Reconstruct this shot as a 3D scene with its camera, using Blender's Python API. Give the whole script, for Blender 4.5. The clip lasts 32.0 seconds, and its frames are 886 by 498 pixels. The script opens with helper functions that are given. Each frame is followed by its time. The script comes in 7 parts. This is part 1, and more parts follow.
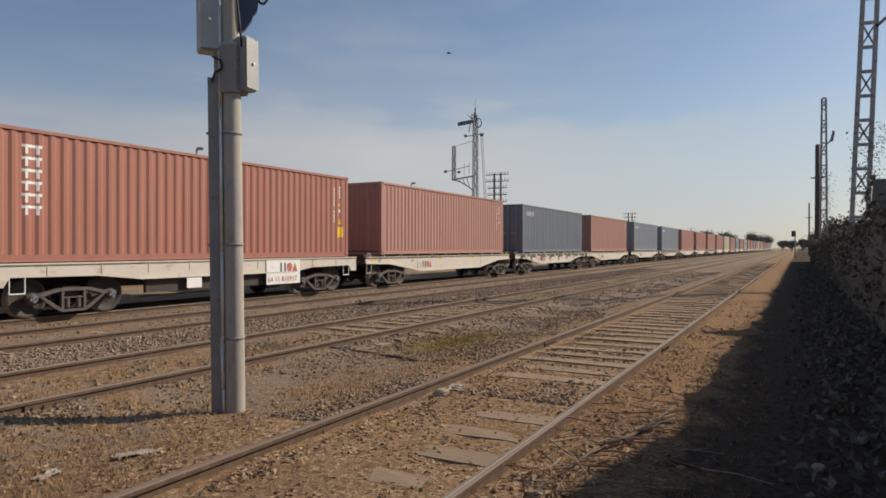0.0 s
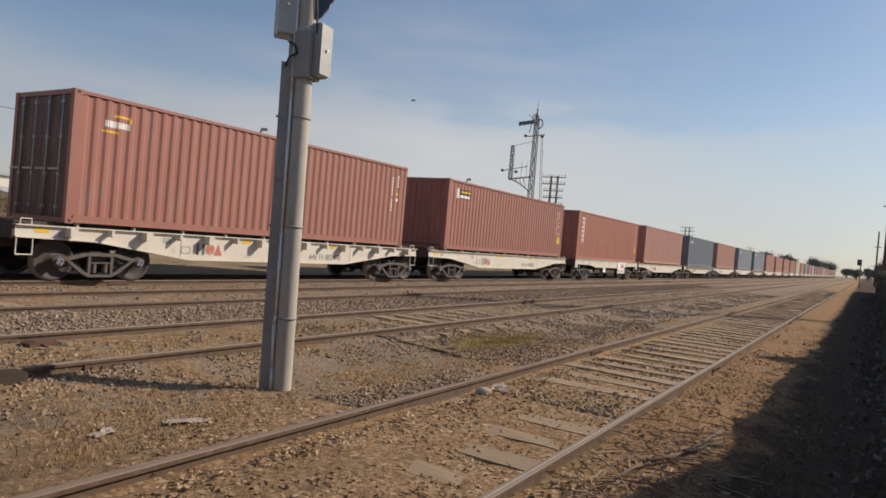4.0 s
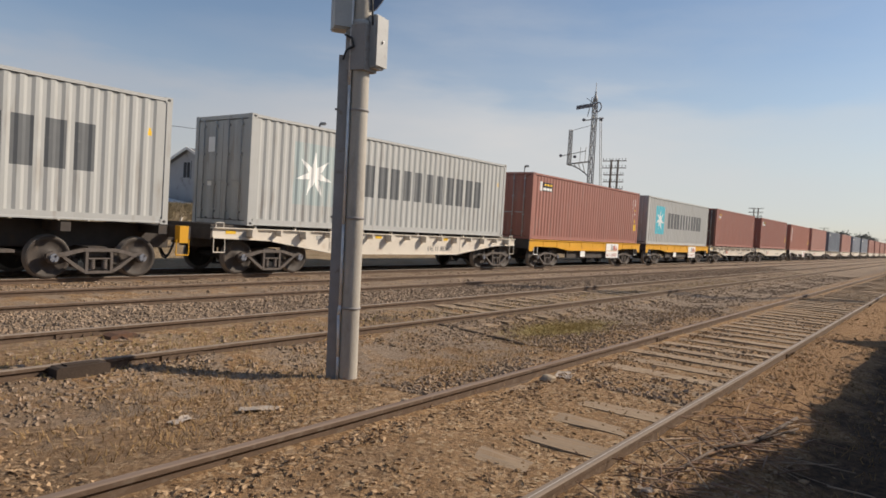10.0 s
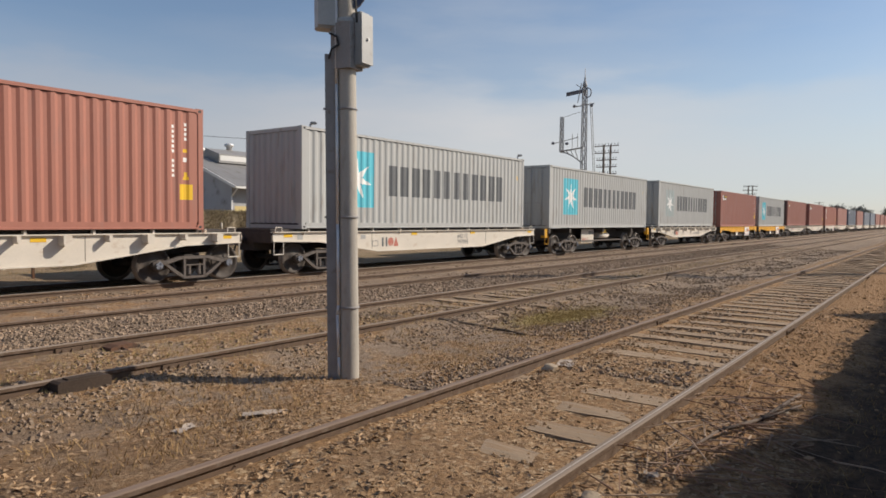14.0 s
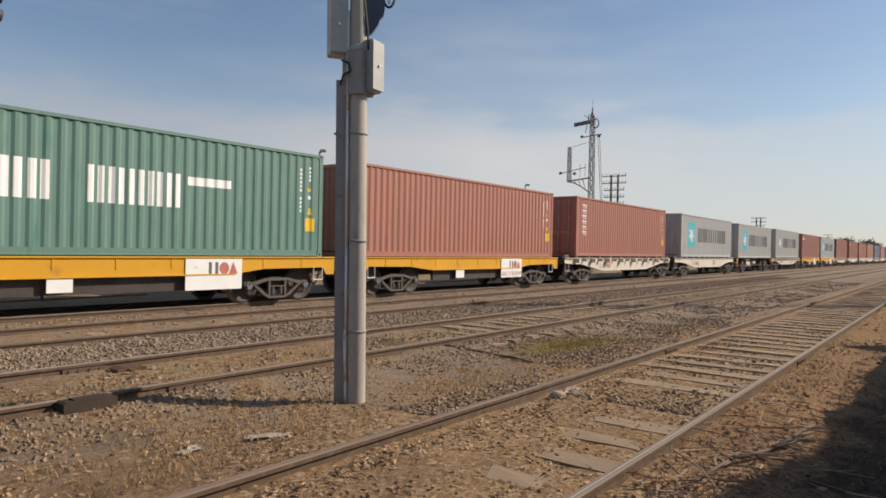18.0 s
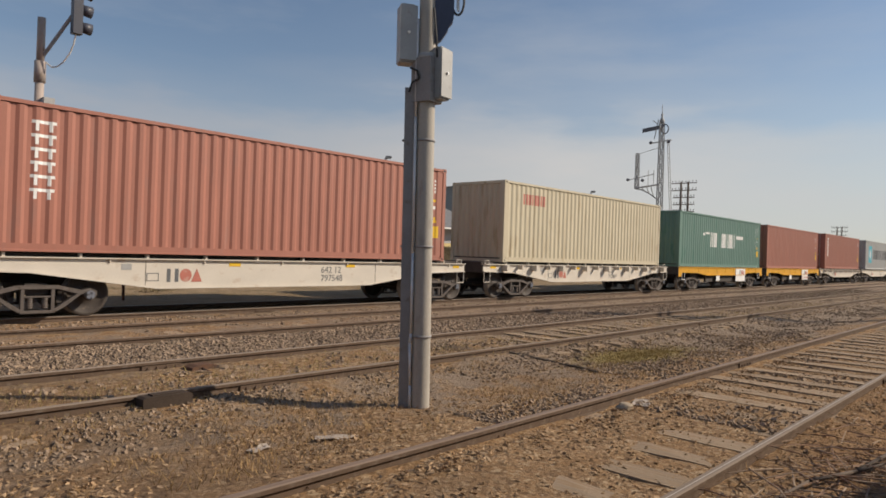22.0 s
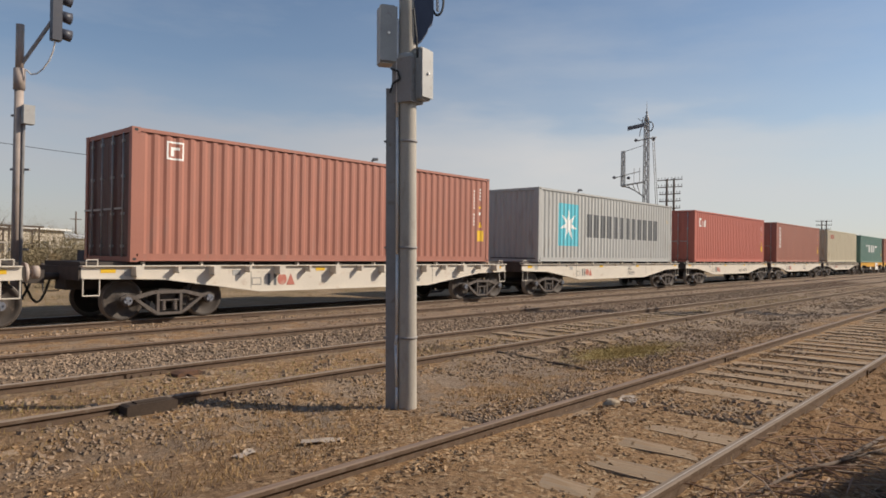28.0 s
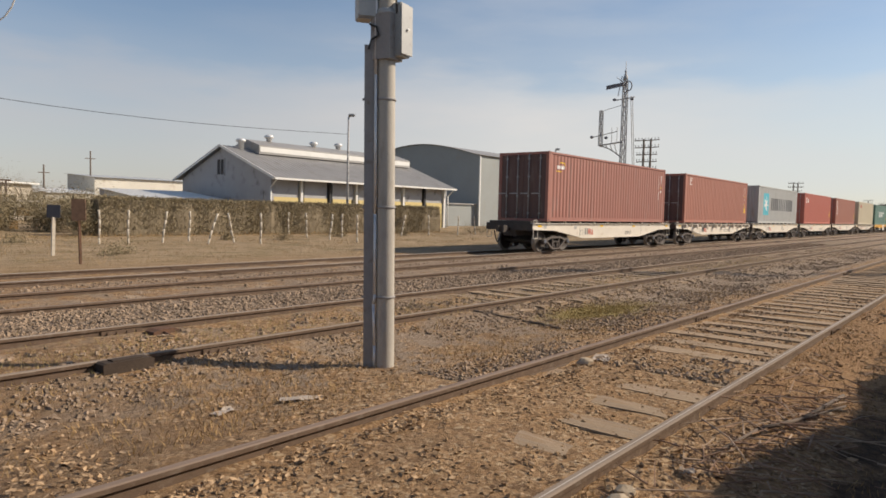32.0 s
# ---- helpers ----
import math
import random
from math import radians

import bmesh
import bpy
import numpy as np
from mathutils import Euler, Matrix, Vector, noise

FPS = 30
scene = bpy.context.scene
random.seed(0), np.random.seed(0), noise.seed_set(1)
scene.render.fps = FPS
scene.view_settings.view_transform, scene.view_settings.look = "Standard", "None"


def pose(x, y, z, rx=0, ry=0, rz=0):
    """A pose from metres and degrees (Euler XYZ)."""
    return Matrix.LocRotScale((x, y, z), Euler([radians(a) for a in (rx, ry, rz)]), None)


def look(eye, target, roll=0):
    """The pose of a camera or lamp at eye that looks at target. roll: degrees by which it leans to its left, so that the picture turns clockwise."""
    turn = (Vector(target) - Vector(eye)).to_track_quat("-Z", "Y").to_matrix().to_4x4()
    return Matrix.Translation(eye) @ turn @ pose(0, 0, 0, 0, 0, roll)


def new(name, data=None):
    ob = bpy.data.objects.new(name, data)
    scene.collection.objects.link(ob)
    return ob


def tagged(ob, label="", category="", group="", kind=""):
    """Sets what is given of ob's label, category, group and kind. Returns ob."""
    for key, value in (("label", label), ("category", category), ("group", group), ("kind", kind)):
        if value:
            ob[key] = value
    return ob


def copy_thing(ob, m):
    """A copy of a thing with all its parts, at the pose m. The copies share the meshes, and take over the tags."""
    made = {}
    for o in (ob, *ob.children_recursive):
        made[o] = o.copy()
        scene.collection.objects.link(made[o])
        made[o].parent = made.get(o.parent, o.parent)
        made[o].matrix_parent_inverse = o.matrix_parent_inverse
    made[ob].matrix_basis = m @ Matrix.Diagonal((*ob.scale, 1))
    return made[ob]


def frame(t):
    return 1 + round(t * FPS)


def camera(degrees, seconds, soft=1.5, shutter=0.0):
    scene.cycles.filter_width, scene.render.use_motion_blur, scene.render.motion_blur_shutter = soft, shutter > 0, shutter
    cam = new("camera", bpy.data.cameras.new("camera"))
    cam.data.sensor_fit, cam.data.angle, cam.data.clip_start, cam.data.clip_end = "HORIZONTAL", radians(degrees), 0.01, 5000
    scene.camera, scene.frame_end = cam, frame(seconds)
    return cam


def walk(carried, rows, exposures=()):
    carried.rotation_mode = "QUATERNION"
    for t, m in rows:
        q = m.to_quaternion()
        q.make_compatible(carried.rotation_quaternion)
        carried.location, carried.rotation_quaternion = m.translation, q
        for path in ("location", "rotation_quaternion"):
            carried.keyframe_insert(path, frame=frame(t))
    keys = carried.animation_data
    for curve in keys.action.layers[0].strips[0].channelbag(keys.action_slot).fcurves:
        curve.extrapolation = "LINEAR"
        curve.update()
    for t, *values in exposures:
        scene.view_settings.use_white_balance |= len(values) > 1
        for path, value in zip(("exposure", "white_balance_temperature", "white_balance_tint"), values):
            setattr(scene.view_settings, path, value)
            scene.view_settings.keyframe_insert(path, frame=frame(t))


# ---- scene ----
EXPOSURES = [(0, -.2, 6450, 10), (2.5, -.08, 6450, 10), (5, -.05, 6450, 10), (6, .24, 6300, 9), (7, .07, 6400, 10), (9, .06, 6500, 10), (11, -.02, 6550, 10), (12, .02, 6450, 10), (13, .12, 6300, 9), (13.5, .0, 6350, 10), (16, .05, 6350, 10),
             (18, .02, 6500, 10), (20, .0, 6500, 10), (22, -.13, 6650, 10), (24, .02, 6650, 10), (27, -.19, 6600, 10), (28, -.02, 6550, 10), (30, .08, 6600, 10), (31, .05, 6650, 10), (32, .15, 6700, 10)]
cam = camera(66.57, 32.0, soft=1.7)
PATH = [
    (0, pose(0.024, -0.066, 1.447, 89.86, -0.10, -62.22)),
    (0.5, pose(0.025, -0.042, 1.450, 89.23, -1.11, -60.79)),
    (1, pose(0.023, -0.036, 1.449, 89.83, -0.77, -59.57)),
    (1.5, pose(0.020, -0.029, 1.444, 90.27, -1.46, -58.40)),
    (2, pose(0.014, -0.020, 1.449, 89.67, -2.44, -57.40)),
    (2.5, pose(0.005, -0.008, 1.451, 89.94, -2.46, -57.57)),
    (4.5, pose(-0.004, -0.016, 1.455, 89.12, -5.40, -58.01)),
    (5, pose(-0.017, 0.001, 1.447, 88.29, -4.91, -57.19)),
    (5.5, pose(-0.013, 0.006, 1.459, 81.54, -3.03, -57.83)),
    (6, pose(-0.003, 0.009, 1.469, 83.24, -2.24, -57.48)),
    (6.5, pose(-0.008, 0.008, 1.459, 86.48, -2.91, -55.92)),
    (7, pose(-0.012, 0.004, 1.450, 87.56, -2.80, -55.28)),
    (7.5, pose(-0.009, 0.004, 1.446, 87.93, -2.33, -55.20)),
    (8, pose(-0.005, -0.001, 1.444, 86.96, -3.02, -54.67)),
    (8.5, pose(-0.000, -0.006, 1.446, 87.88, -3.11, -54.04)),
    (9, pose(-0.001, -0.012, 1.442, 88.11, -3.16, -53.58)),
    (9.5, pose(-0.005, -0.003, 1.442, 87.85, -3.33, -52.95)),
    (10, pose(-0.007, -0.004, 1.445, 88.04, -3.45, -53.00)),
    (10.5, pose(-0.010, -0.002, 1.446, 87.85, -3.83, -52.23)),
    (11, pose(-0.004, -0.006, 1.454, 88.40, -3.23, -51.36)),
    (11.5, pose(0.027, -0.031, 1.446, 88.92, -1.11, -54.90)),
    (12, pose(0.001, 0.006, 1.425, 87.62, -1.86, -55.99)),
    (12.5, pose(0.026, -0.039, 1.438, 85.73, -2.52, -54.30)),
    (13, pose(0.018, -0.002, 1.453, 86.01, -1.26, -56.78)),
    (13.5, pose(0.012, -0.005, 1.459, 87.53, -0.83, -53.05)),
    (15.5, pose(0.014, -0.010, 1.439, 87.03, -0.04, -55.68)),
    (16, pose(0.005, -0.013, 1.423, 86.45, -0.94, -56.18)),
    (16.5, pose(0.014, -0.003, 1.410, 85.15, -0.99, -56.39)),
    (17, pose(0.017, 0.006, 1.421, 89.32, 0.73, -54.62)),
    (17.5, pose(-0.001, 0.001, 1.417, 90.60, 0.06, -53.69)),
    (18, pose(-0.001, -0.003, 1.418, 89.91, -1.19, -52.74)),
    (18.5, pose(-0.001, 0.002, 1.414, 89.72, -1.37, -52.60)),
    (19, pose(-0.005, 0.003, 1.409, 89.43, -1.57, -52.54)),
    (19.5, pose(-0.004, 0.020, 1.416, 88.87, -1.64, -52.51)),
    (20, pose(-0.010, 0.039, 1.418, 89.61, -1.28, -51.43)),
    (20.5, pose(-0.019, 0.026, 1.413, 88.94, -1.60, -50.88)),
    (21, pose(-0.022, 0.026, 1.419, 89.77, -1.39, -49.58)),
    (21.5, pose(-0.023, 0.017, 1.421, 90.83, -1.29, -47.83)),
    (22, pose(-0.021, 0.017, 1.419, 90.29, -1.93, -47.39)),
    (22.5, pose(-0.008, 0.016, 1.424, 89.19, -3.02, -45.14)),
    (23, pose(-0.018, 0.002, 1.417, 89.98, -3.70, -46.51)),
    (23.5, pose(-0.016, 0.018, 1.418, 90.58, -3.76, -46.46)),
    (24, pose(-0.009, 0.023, 1.423, 89.82, -3.76, -45.42)),
    (24.5, pose(-0.002, 0.012, 1.425, 89.60, -3.42, -45.65)),
    (26.5, pose(0.003, -0.012, 1.427, 90.77, -1.94, -46.51)),
    (27, pose(-0.003, -0.040, 1.404, 91.24, -0.83, -52.98)),
    (27.5, pose(0.020, -0.003, 1.415, 88.98, -1.91, -54.94)),
    (28, pose(0.018, -0.013, 1.412, 90.41, -0.78, -48.32)),
    (28.5, pose(0.020, 0.006, 1.394, 89.93, -0.42, -47.34)),
    (29, pose(0.026, 0.022, 1.427, 88.98, -1.42, -47.11)),
    (29.5, pose(0.014, 0.031, 1.433, 90.32, -1.84, -45.92)),
    (30, pose(0.006, 0.019, 1.435, 90.80, -2.03, -45.13)),
    (30.5, pose(-0.002, -0.005, 1.443, 90.75, -2.21, -44.90)),
    (31, pose(-0.019, -0.028, 1.410, 90.81, -2.01, -46.15)),
    (31.5, pose(-0.018, -0.019, 1.428, 87.80, -1.65, -48.68)),
    (32, pose(0.002, -0.006, 1.436, 86.87, -1.35, -50.29)),
]
walk(cam, PATH, EXPOSURES)

# ---- light ----
SHADE = Vector((-1.15, 1.0, -1.0))          # the way the sunlight travels
SUN_ELEV = math.atan2(1.0, math.hypot(1.15, 1.0))
SUN_AZ = math.atan2(-SHADE.x, -SHADE.y)     # clockwise from +y

world = bpy.data.worlds.new("sky")
scene.world = world
world.use_nodes = True
wn, wl = world.node_tree.nodes, world.node_tree.links
wn.clear()
w_out = wn.new("ShaderNodeOutputWorld")
w_bg = wn.new("ShaderNodeBackground")
w_sky = wn.new("ShaderNodeTexSky")
w_sky.sky_type = "NISHITA"
w_sky.sun_disc = False
w_sky.sun_elevation = SUN_ELEV
w_sky.sun_rotation = SUN_AZ
w_sky.air_density, w_sky.dust_density, w_sky.ozone_density = 1.0, 0.8, 2.2
w_co = wn.new("ShaderNodeTexCoord")
w_map = wn.new("ShaderNodeMapping")
w_map.inputs["Scale"].default_value = (1.0, 1.0, 4.2)
w_map.inputs["Location"].default_value = (0.35, 0.1, 0.12)
w_noise = wn.new("ShaderNodeTexNoise")
w_noise.inputs["Scale"].default_value = 1.9
w_noise.inputs["Detail"].default_value = 7
w_noise.inputs["Roughness"].default_value = 0.55
w_ramp = wn.new("ShaderNodeValToRGB")
w_ramp.color_ramp.elements[0].position, w_ramp.color_ramp.elements[1].position = 0.50, 0.74
w_ramp.color_ramp.elements[1].color = (0.26, 0.26, 0.26, 1)
w_mix = wn.new("ShaderNodeMixRGB")
w_mix.inputs[2].default_value = (5.6, 5.7, 5.9, 1)
w_bg.inputs["Strength"].default_value = 0.105
wl.new(w_co.outputs["Generated"], w_map.inputs["Vector"])
wl.new(w_map.outputs["Vector"], w_noise.inputs["Vector"])
wl.new(w_noise.outputs["Fac"], w_ramp.inputs["Fac"])
wl.new(w_ramp.outputs["Color"], w_mix.inputs["Fac"])
wl.new(w_sky.outputs["Color"], w_mix.inputs[1])
# pale haze low over the horizon
w_sep = wn.new("ShaderNodeSeparateXYZ")
wl.new(w_co.outputs["Generated"], w_sep.inputs[0])
w_low = wn.new("ShaderNodeValToRGB")
e = w_low.color_ramp.elements
e[0].position, e[0].color = 0.0, (0.72, 0.72, 0.72, 1)
e[1].position, e[1].color = 0.42, (0, 0, 0, 1)
for p_, c_ in ((0.05, 0.82), (0.13, 0.95), (0.170, 0.82), (0.210, 0.30), (0.29, 0.08)):
    k = e.new(p_)
    k.color = (c_, c_, c_, 1)
w_bank = wn.new("ShaderNodeTexNoise")
w_bank.inputs["Scale"].default_value = 2.6
w_bank.inputs["Detail"].default_value = 6
wl.new(w_map.outputs["Vector"], w_bank.inputs["Vector"])
w_lift = wn.new("ShaderNodeMath")
w_lift.operation = "MULTIPLY_ADD"
w_lift.inputs[1].default_value = 0.22
wl.new(w_bank.outputs["Fac"], w_lift.inputs[0])
w_edge = wn.new("ShaderNodeMath")
w_edge.operation = "SUBTRACT"
w_edge.inputs[1].default_value = 0.11
wl.new(w_lift.outputs[0], w_edge.inputs[0])
w_haze = wn.new("ShaderNodeMixRGB")
wl.new(w_sep.outputs["Z"], w_lift.inputs[2])
wl.new(w_edge.outputs[0], w_low.inputs["Fac"])
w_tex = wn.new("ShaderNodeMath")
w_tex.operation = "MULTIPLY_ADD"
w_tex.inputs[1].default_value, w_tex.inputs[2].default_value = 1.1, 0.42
w_thick = wn.new("ShaderNodeMath")
w_thick.operation = "MULTIPLY"
w_thick.use_clamp = True
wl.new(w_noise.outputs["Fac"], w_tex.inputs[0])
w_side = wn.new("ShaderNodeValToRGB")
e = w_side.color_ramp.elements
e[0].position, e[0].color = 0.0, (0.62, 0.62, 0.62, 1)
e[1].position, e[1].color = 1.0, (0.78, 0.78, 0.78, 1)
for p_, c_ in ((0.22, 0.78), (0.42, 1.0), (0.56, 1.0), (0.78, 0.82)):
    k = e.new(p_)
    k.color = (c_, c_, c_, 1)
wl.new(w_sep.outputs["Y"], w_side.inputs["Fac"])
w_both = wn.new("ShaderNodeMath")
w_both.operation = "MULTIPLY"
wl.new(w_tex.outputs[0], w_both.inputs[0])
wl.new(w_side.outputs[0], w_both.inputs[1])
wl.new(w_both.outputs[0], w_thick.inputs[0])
wl.new(w_low.outputs["Color"], w_thick.inputs[1])
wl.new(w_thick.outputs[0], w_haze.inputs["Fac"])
wl.new(w_mix.outputs["Color"], w_haze.inputs[1])
# the haze is bluish towards the sun and a duller lilac away from it
w_tint = wn.new("ShaderNodeValToRGB")
e = w_tint.color_ramp.elements
e[0].position, e[0].color = 0.12, (0.93, 0.965, 0.985, 1)
e[1].position, e[1].color = 0.90, (0.755, 0.725, 0.74, 1)
k = e.new(0.55)
k.color = (0.985, 0.965, 0.955, 1)
wl.new(w_sep.outputs["Y"], w_tint.inputs["Fac"])
w_full = wn.new("ShaderNodeMixRGB")
w_full.blend_type = "MULTIPLY"
w_full.inputs["Fac"].default_value = 1.0
w_full.inputs[2].default_value = (6.3, 6.3, 6.3, 1)
wl.new(w_tint.outputs["Color"], w_full.inputs[1])
wl.new(w_full.outputs["Color"], w_haze.inputs[2])
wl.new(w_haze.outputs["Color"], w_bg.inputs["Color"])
wl.new(w_bg.outputs["Background"], w_out.inputs["Surface"])

sun_data = bpy.data.lights.new("sun", "SUN")
sun_data.energy, sun_data.angle, sun_data.color = 5.0, radians(0.6), (1.0, 0.88, 0.73)
sun = new("sun", sun_data)
sun.matrix_world = look((60, -50, 60), Vector((60, -50, 60)) + SHADE)


# ---- materials ----
def nodes_of(name):
    m = bpy.data.materials.new(name)
    m.use_nodes = True
    n, l = m.node_tree.nodes, m.node_tree.links
    return m, n, l, n["Principled BSDF"]


def surface(name, color, rough=0.7, metal=0.0, scale=6.0, amount=0.25, fine=60.0, bump=0.2, stretch=(1, 1, 1), dirt=None, dirt_at=0.6,
            per_object=0.0, per_island=0.0, spec=0.4):
    """A painted, stony or woody surface: colour varied at two scales, stains of a second colour, fine relief."""
    m, n, l, b = nodes_of(name)
    co = n.new("ShaderNodeTexCoord")
    mp = n.new("ShaderNodeMapping")
    mp.inputs["Scale"].default_value = stretch
    l.new(co.outputs["Object"], mp.inputs["Vector"])
    big = n.new("ShaderNodeTexNoise")
    big.inputs["Scale"].default_value, big.inputs["Detail"].default_value = scale, 5
    small = n.new("ShaderNodeTexNoise")
    small.inputs["Scale"].default_value, small.inputs["Detail"].default_value = fine, 4
    for t in (big, small):
        l.new(mp.outputs["Vector"], t.inputs["Vector"])
    add = n.new("ShaderNodeMath")
    add.operation = "MULTIPLY_ADD"
    add.inputs[1].default_value = 0.6
    l.new(big.outputs["Fac"], add.inputs[0])
    sm = n.new("ShaderNodeMath")
    sm.operation = "MULTIPLY"
    sm.inputs[1].default_value = 0.4
    l.new(small.outputs["Fac"], sm.inputs[0])
    l.new(sm.outputs[0], add.inputs[2])
    last = add.outputs[0]
    if per_object or per_island:
        src = n.new("ShaderNodeObjectInfo") if per_object else n.new("ShaderNodeNewGeometry")
        rnd = src.outputs["Random"] if per_object else src.outputs["Random Per Island"]
        k = n.new("ShaderNodeMath")
        k.operation = "MULTIPLY_ADD"
        k.inputs[1].default_value = per_object or per_island
        l.new(rnd, k.inputs[0])
        l.new(last, k.inputs[2])
        o = n.new("ShaderNodeMath")
        o.operation = "SUBTRACT"
        o.inputs[1].default_value = 0.5 * (per_object or per_island)
        l.new(k.outputs[0], o.inputs[0])
        last = o.outputs[0]
    ramp = n.new("ShaderNodeValToRGB")
    e = ramp.color_ramp.elements
    e[0].position, e[1].position = 0.25, 0.75
    e[0].color = (*[c * (1 - amount) for c in color], 1)
    e[1].color = (*[min(1, c * (1 + amount)) for c in color], 1)
    l.new(last, ramp.inputs["Fac"])
    out = ramp.outputs["Color"]
    if dirt:
        d = n.new("ShaderNodeTexNoise")
        d.inputs["Scale"].default_value, d.inputs["Detail"].default_value = scale * 1.7, 8
        l.new(mp.outputs["Vector"], d.inputs["Vector"])
        dr = n.new("ShaderNodeValToRGB")
        dr.color_ramp.elements[0].position, dr.color_ramp.elements[1].position = dirt_at, min(1.0, dirt_at + 0.16)
        l.new(d.outputs["Fac"], dr.inputs["Fac"])
        mix = n.new("ShaderNodeMixRGB")
        mix.inputs[2].default_value = (*dirt, 1)
        l.new(dr.outputs["Color"], mix.inputs["Fac"])
        l.new(out, mix.inputs[1])
        out = mix.outputs["Color"]
    l.new(out, b.inputs["Base Color"])
    b.inputs["Roughness"].default_value, b.inputs["Metallic"].default_value = rough, metal
    b.inputs["Specular IOR Level"].default_value = spec
    if bump:
        bp = n.new("ShaderNodeBump")
        bp.inputs["Strength"].default_value, bp.inputs["Distance"].default_value = bump, 0.01
        l.new(small.outputs["Fac"], bp.inputs["Height"])
        l.new(bp.outputs["Normal"], b.inputs["Normal"])
    return m


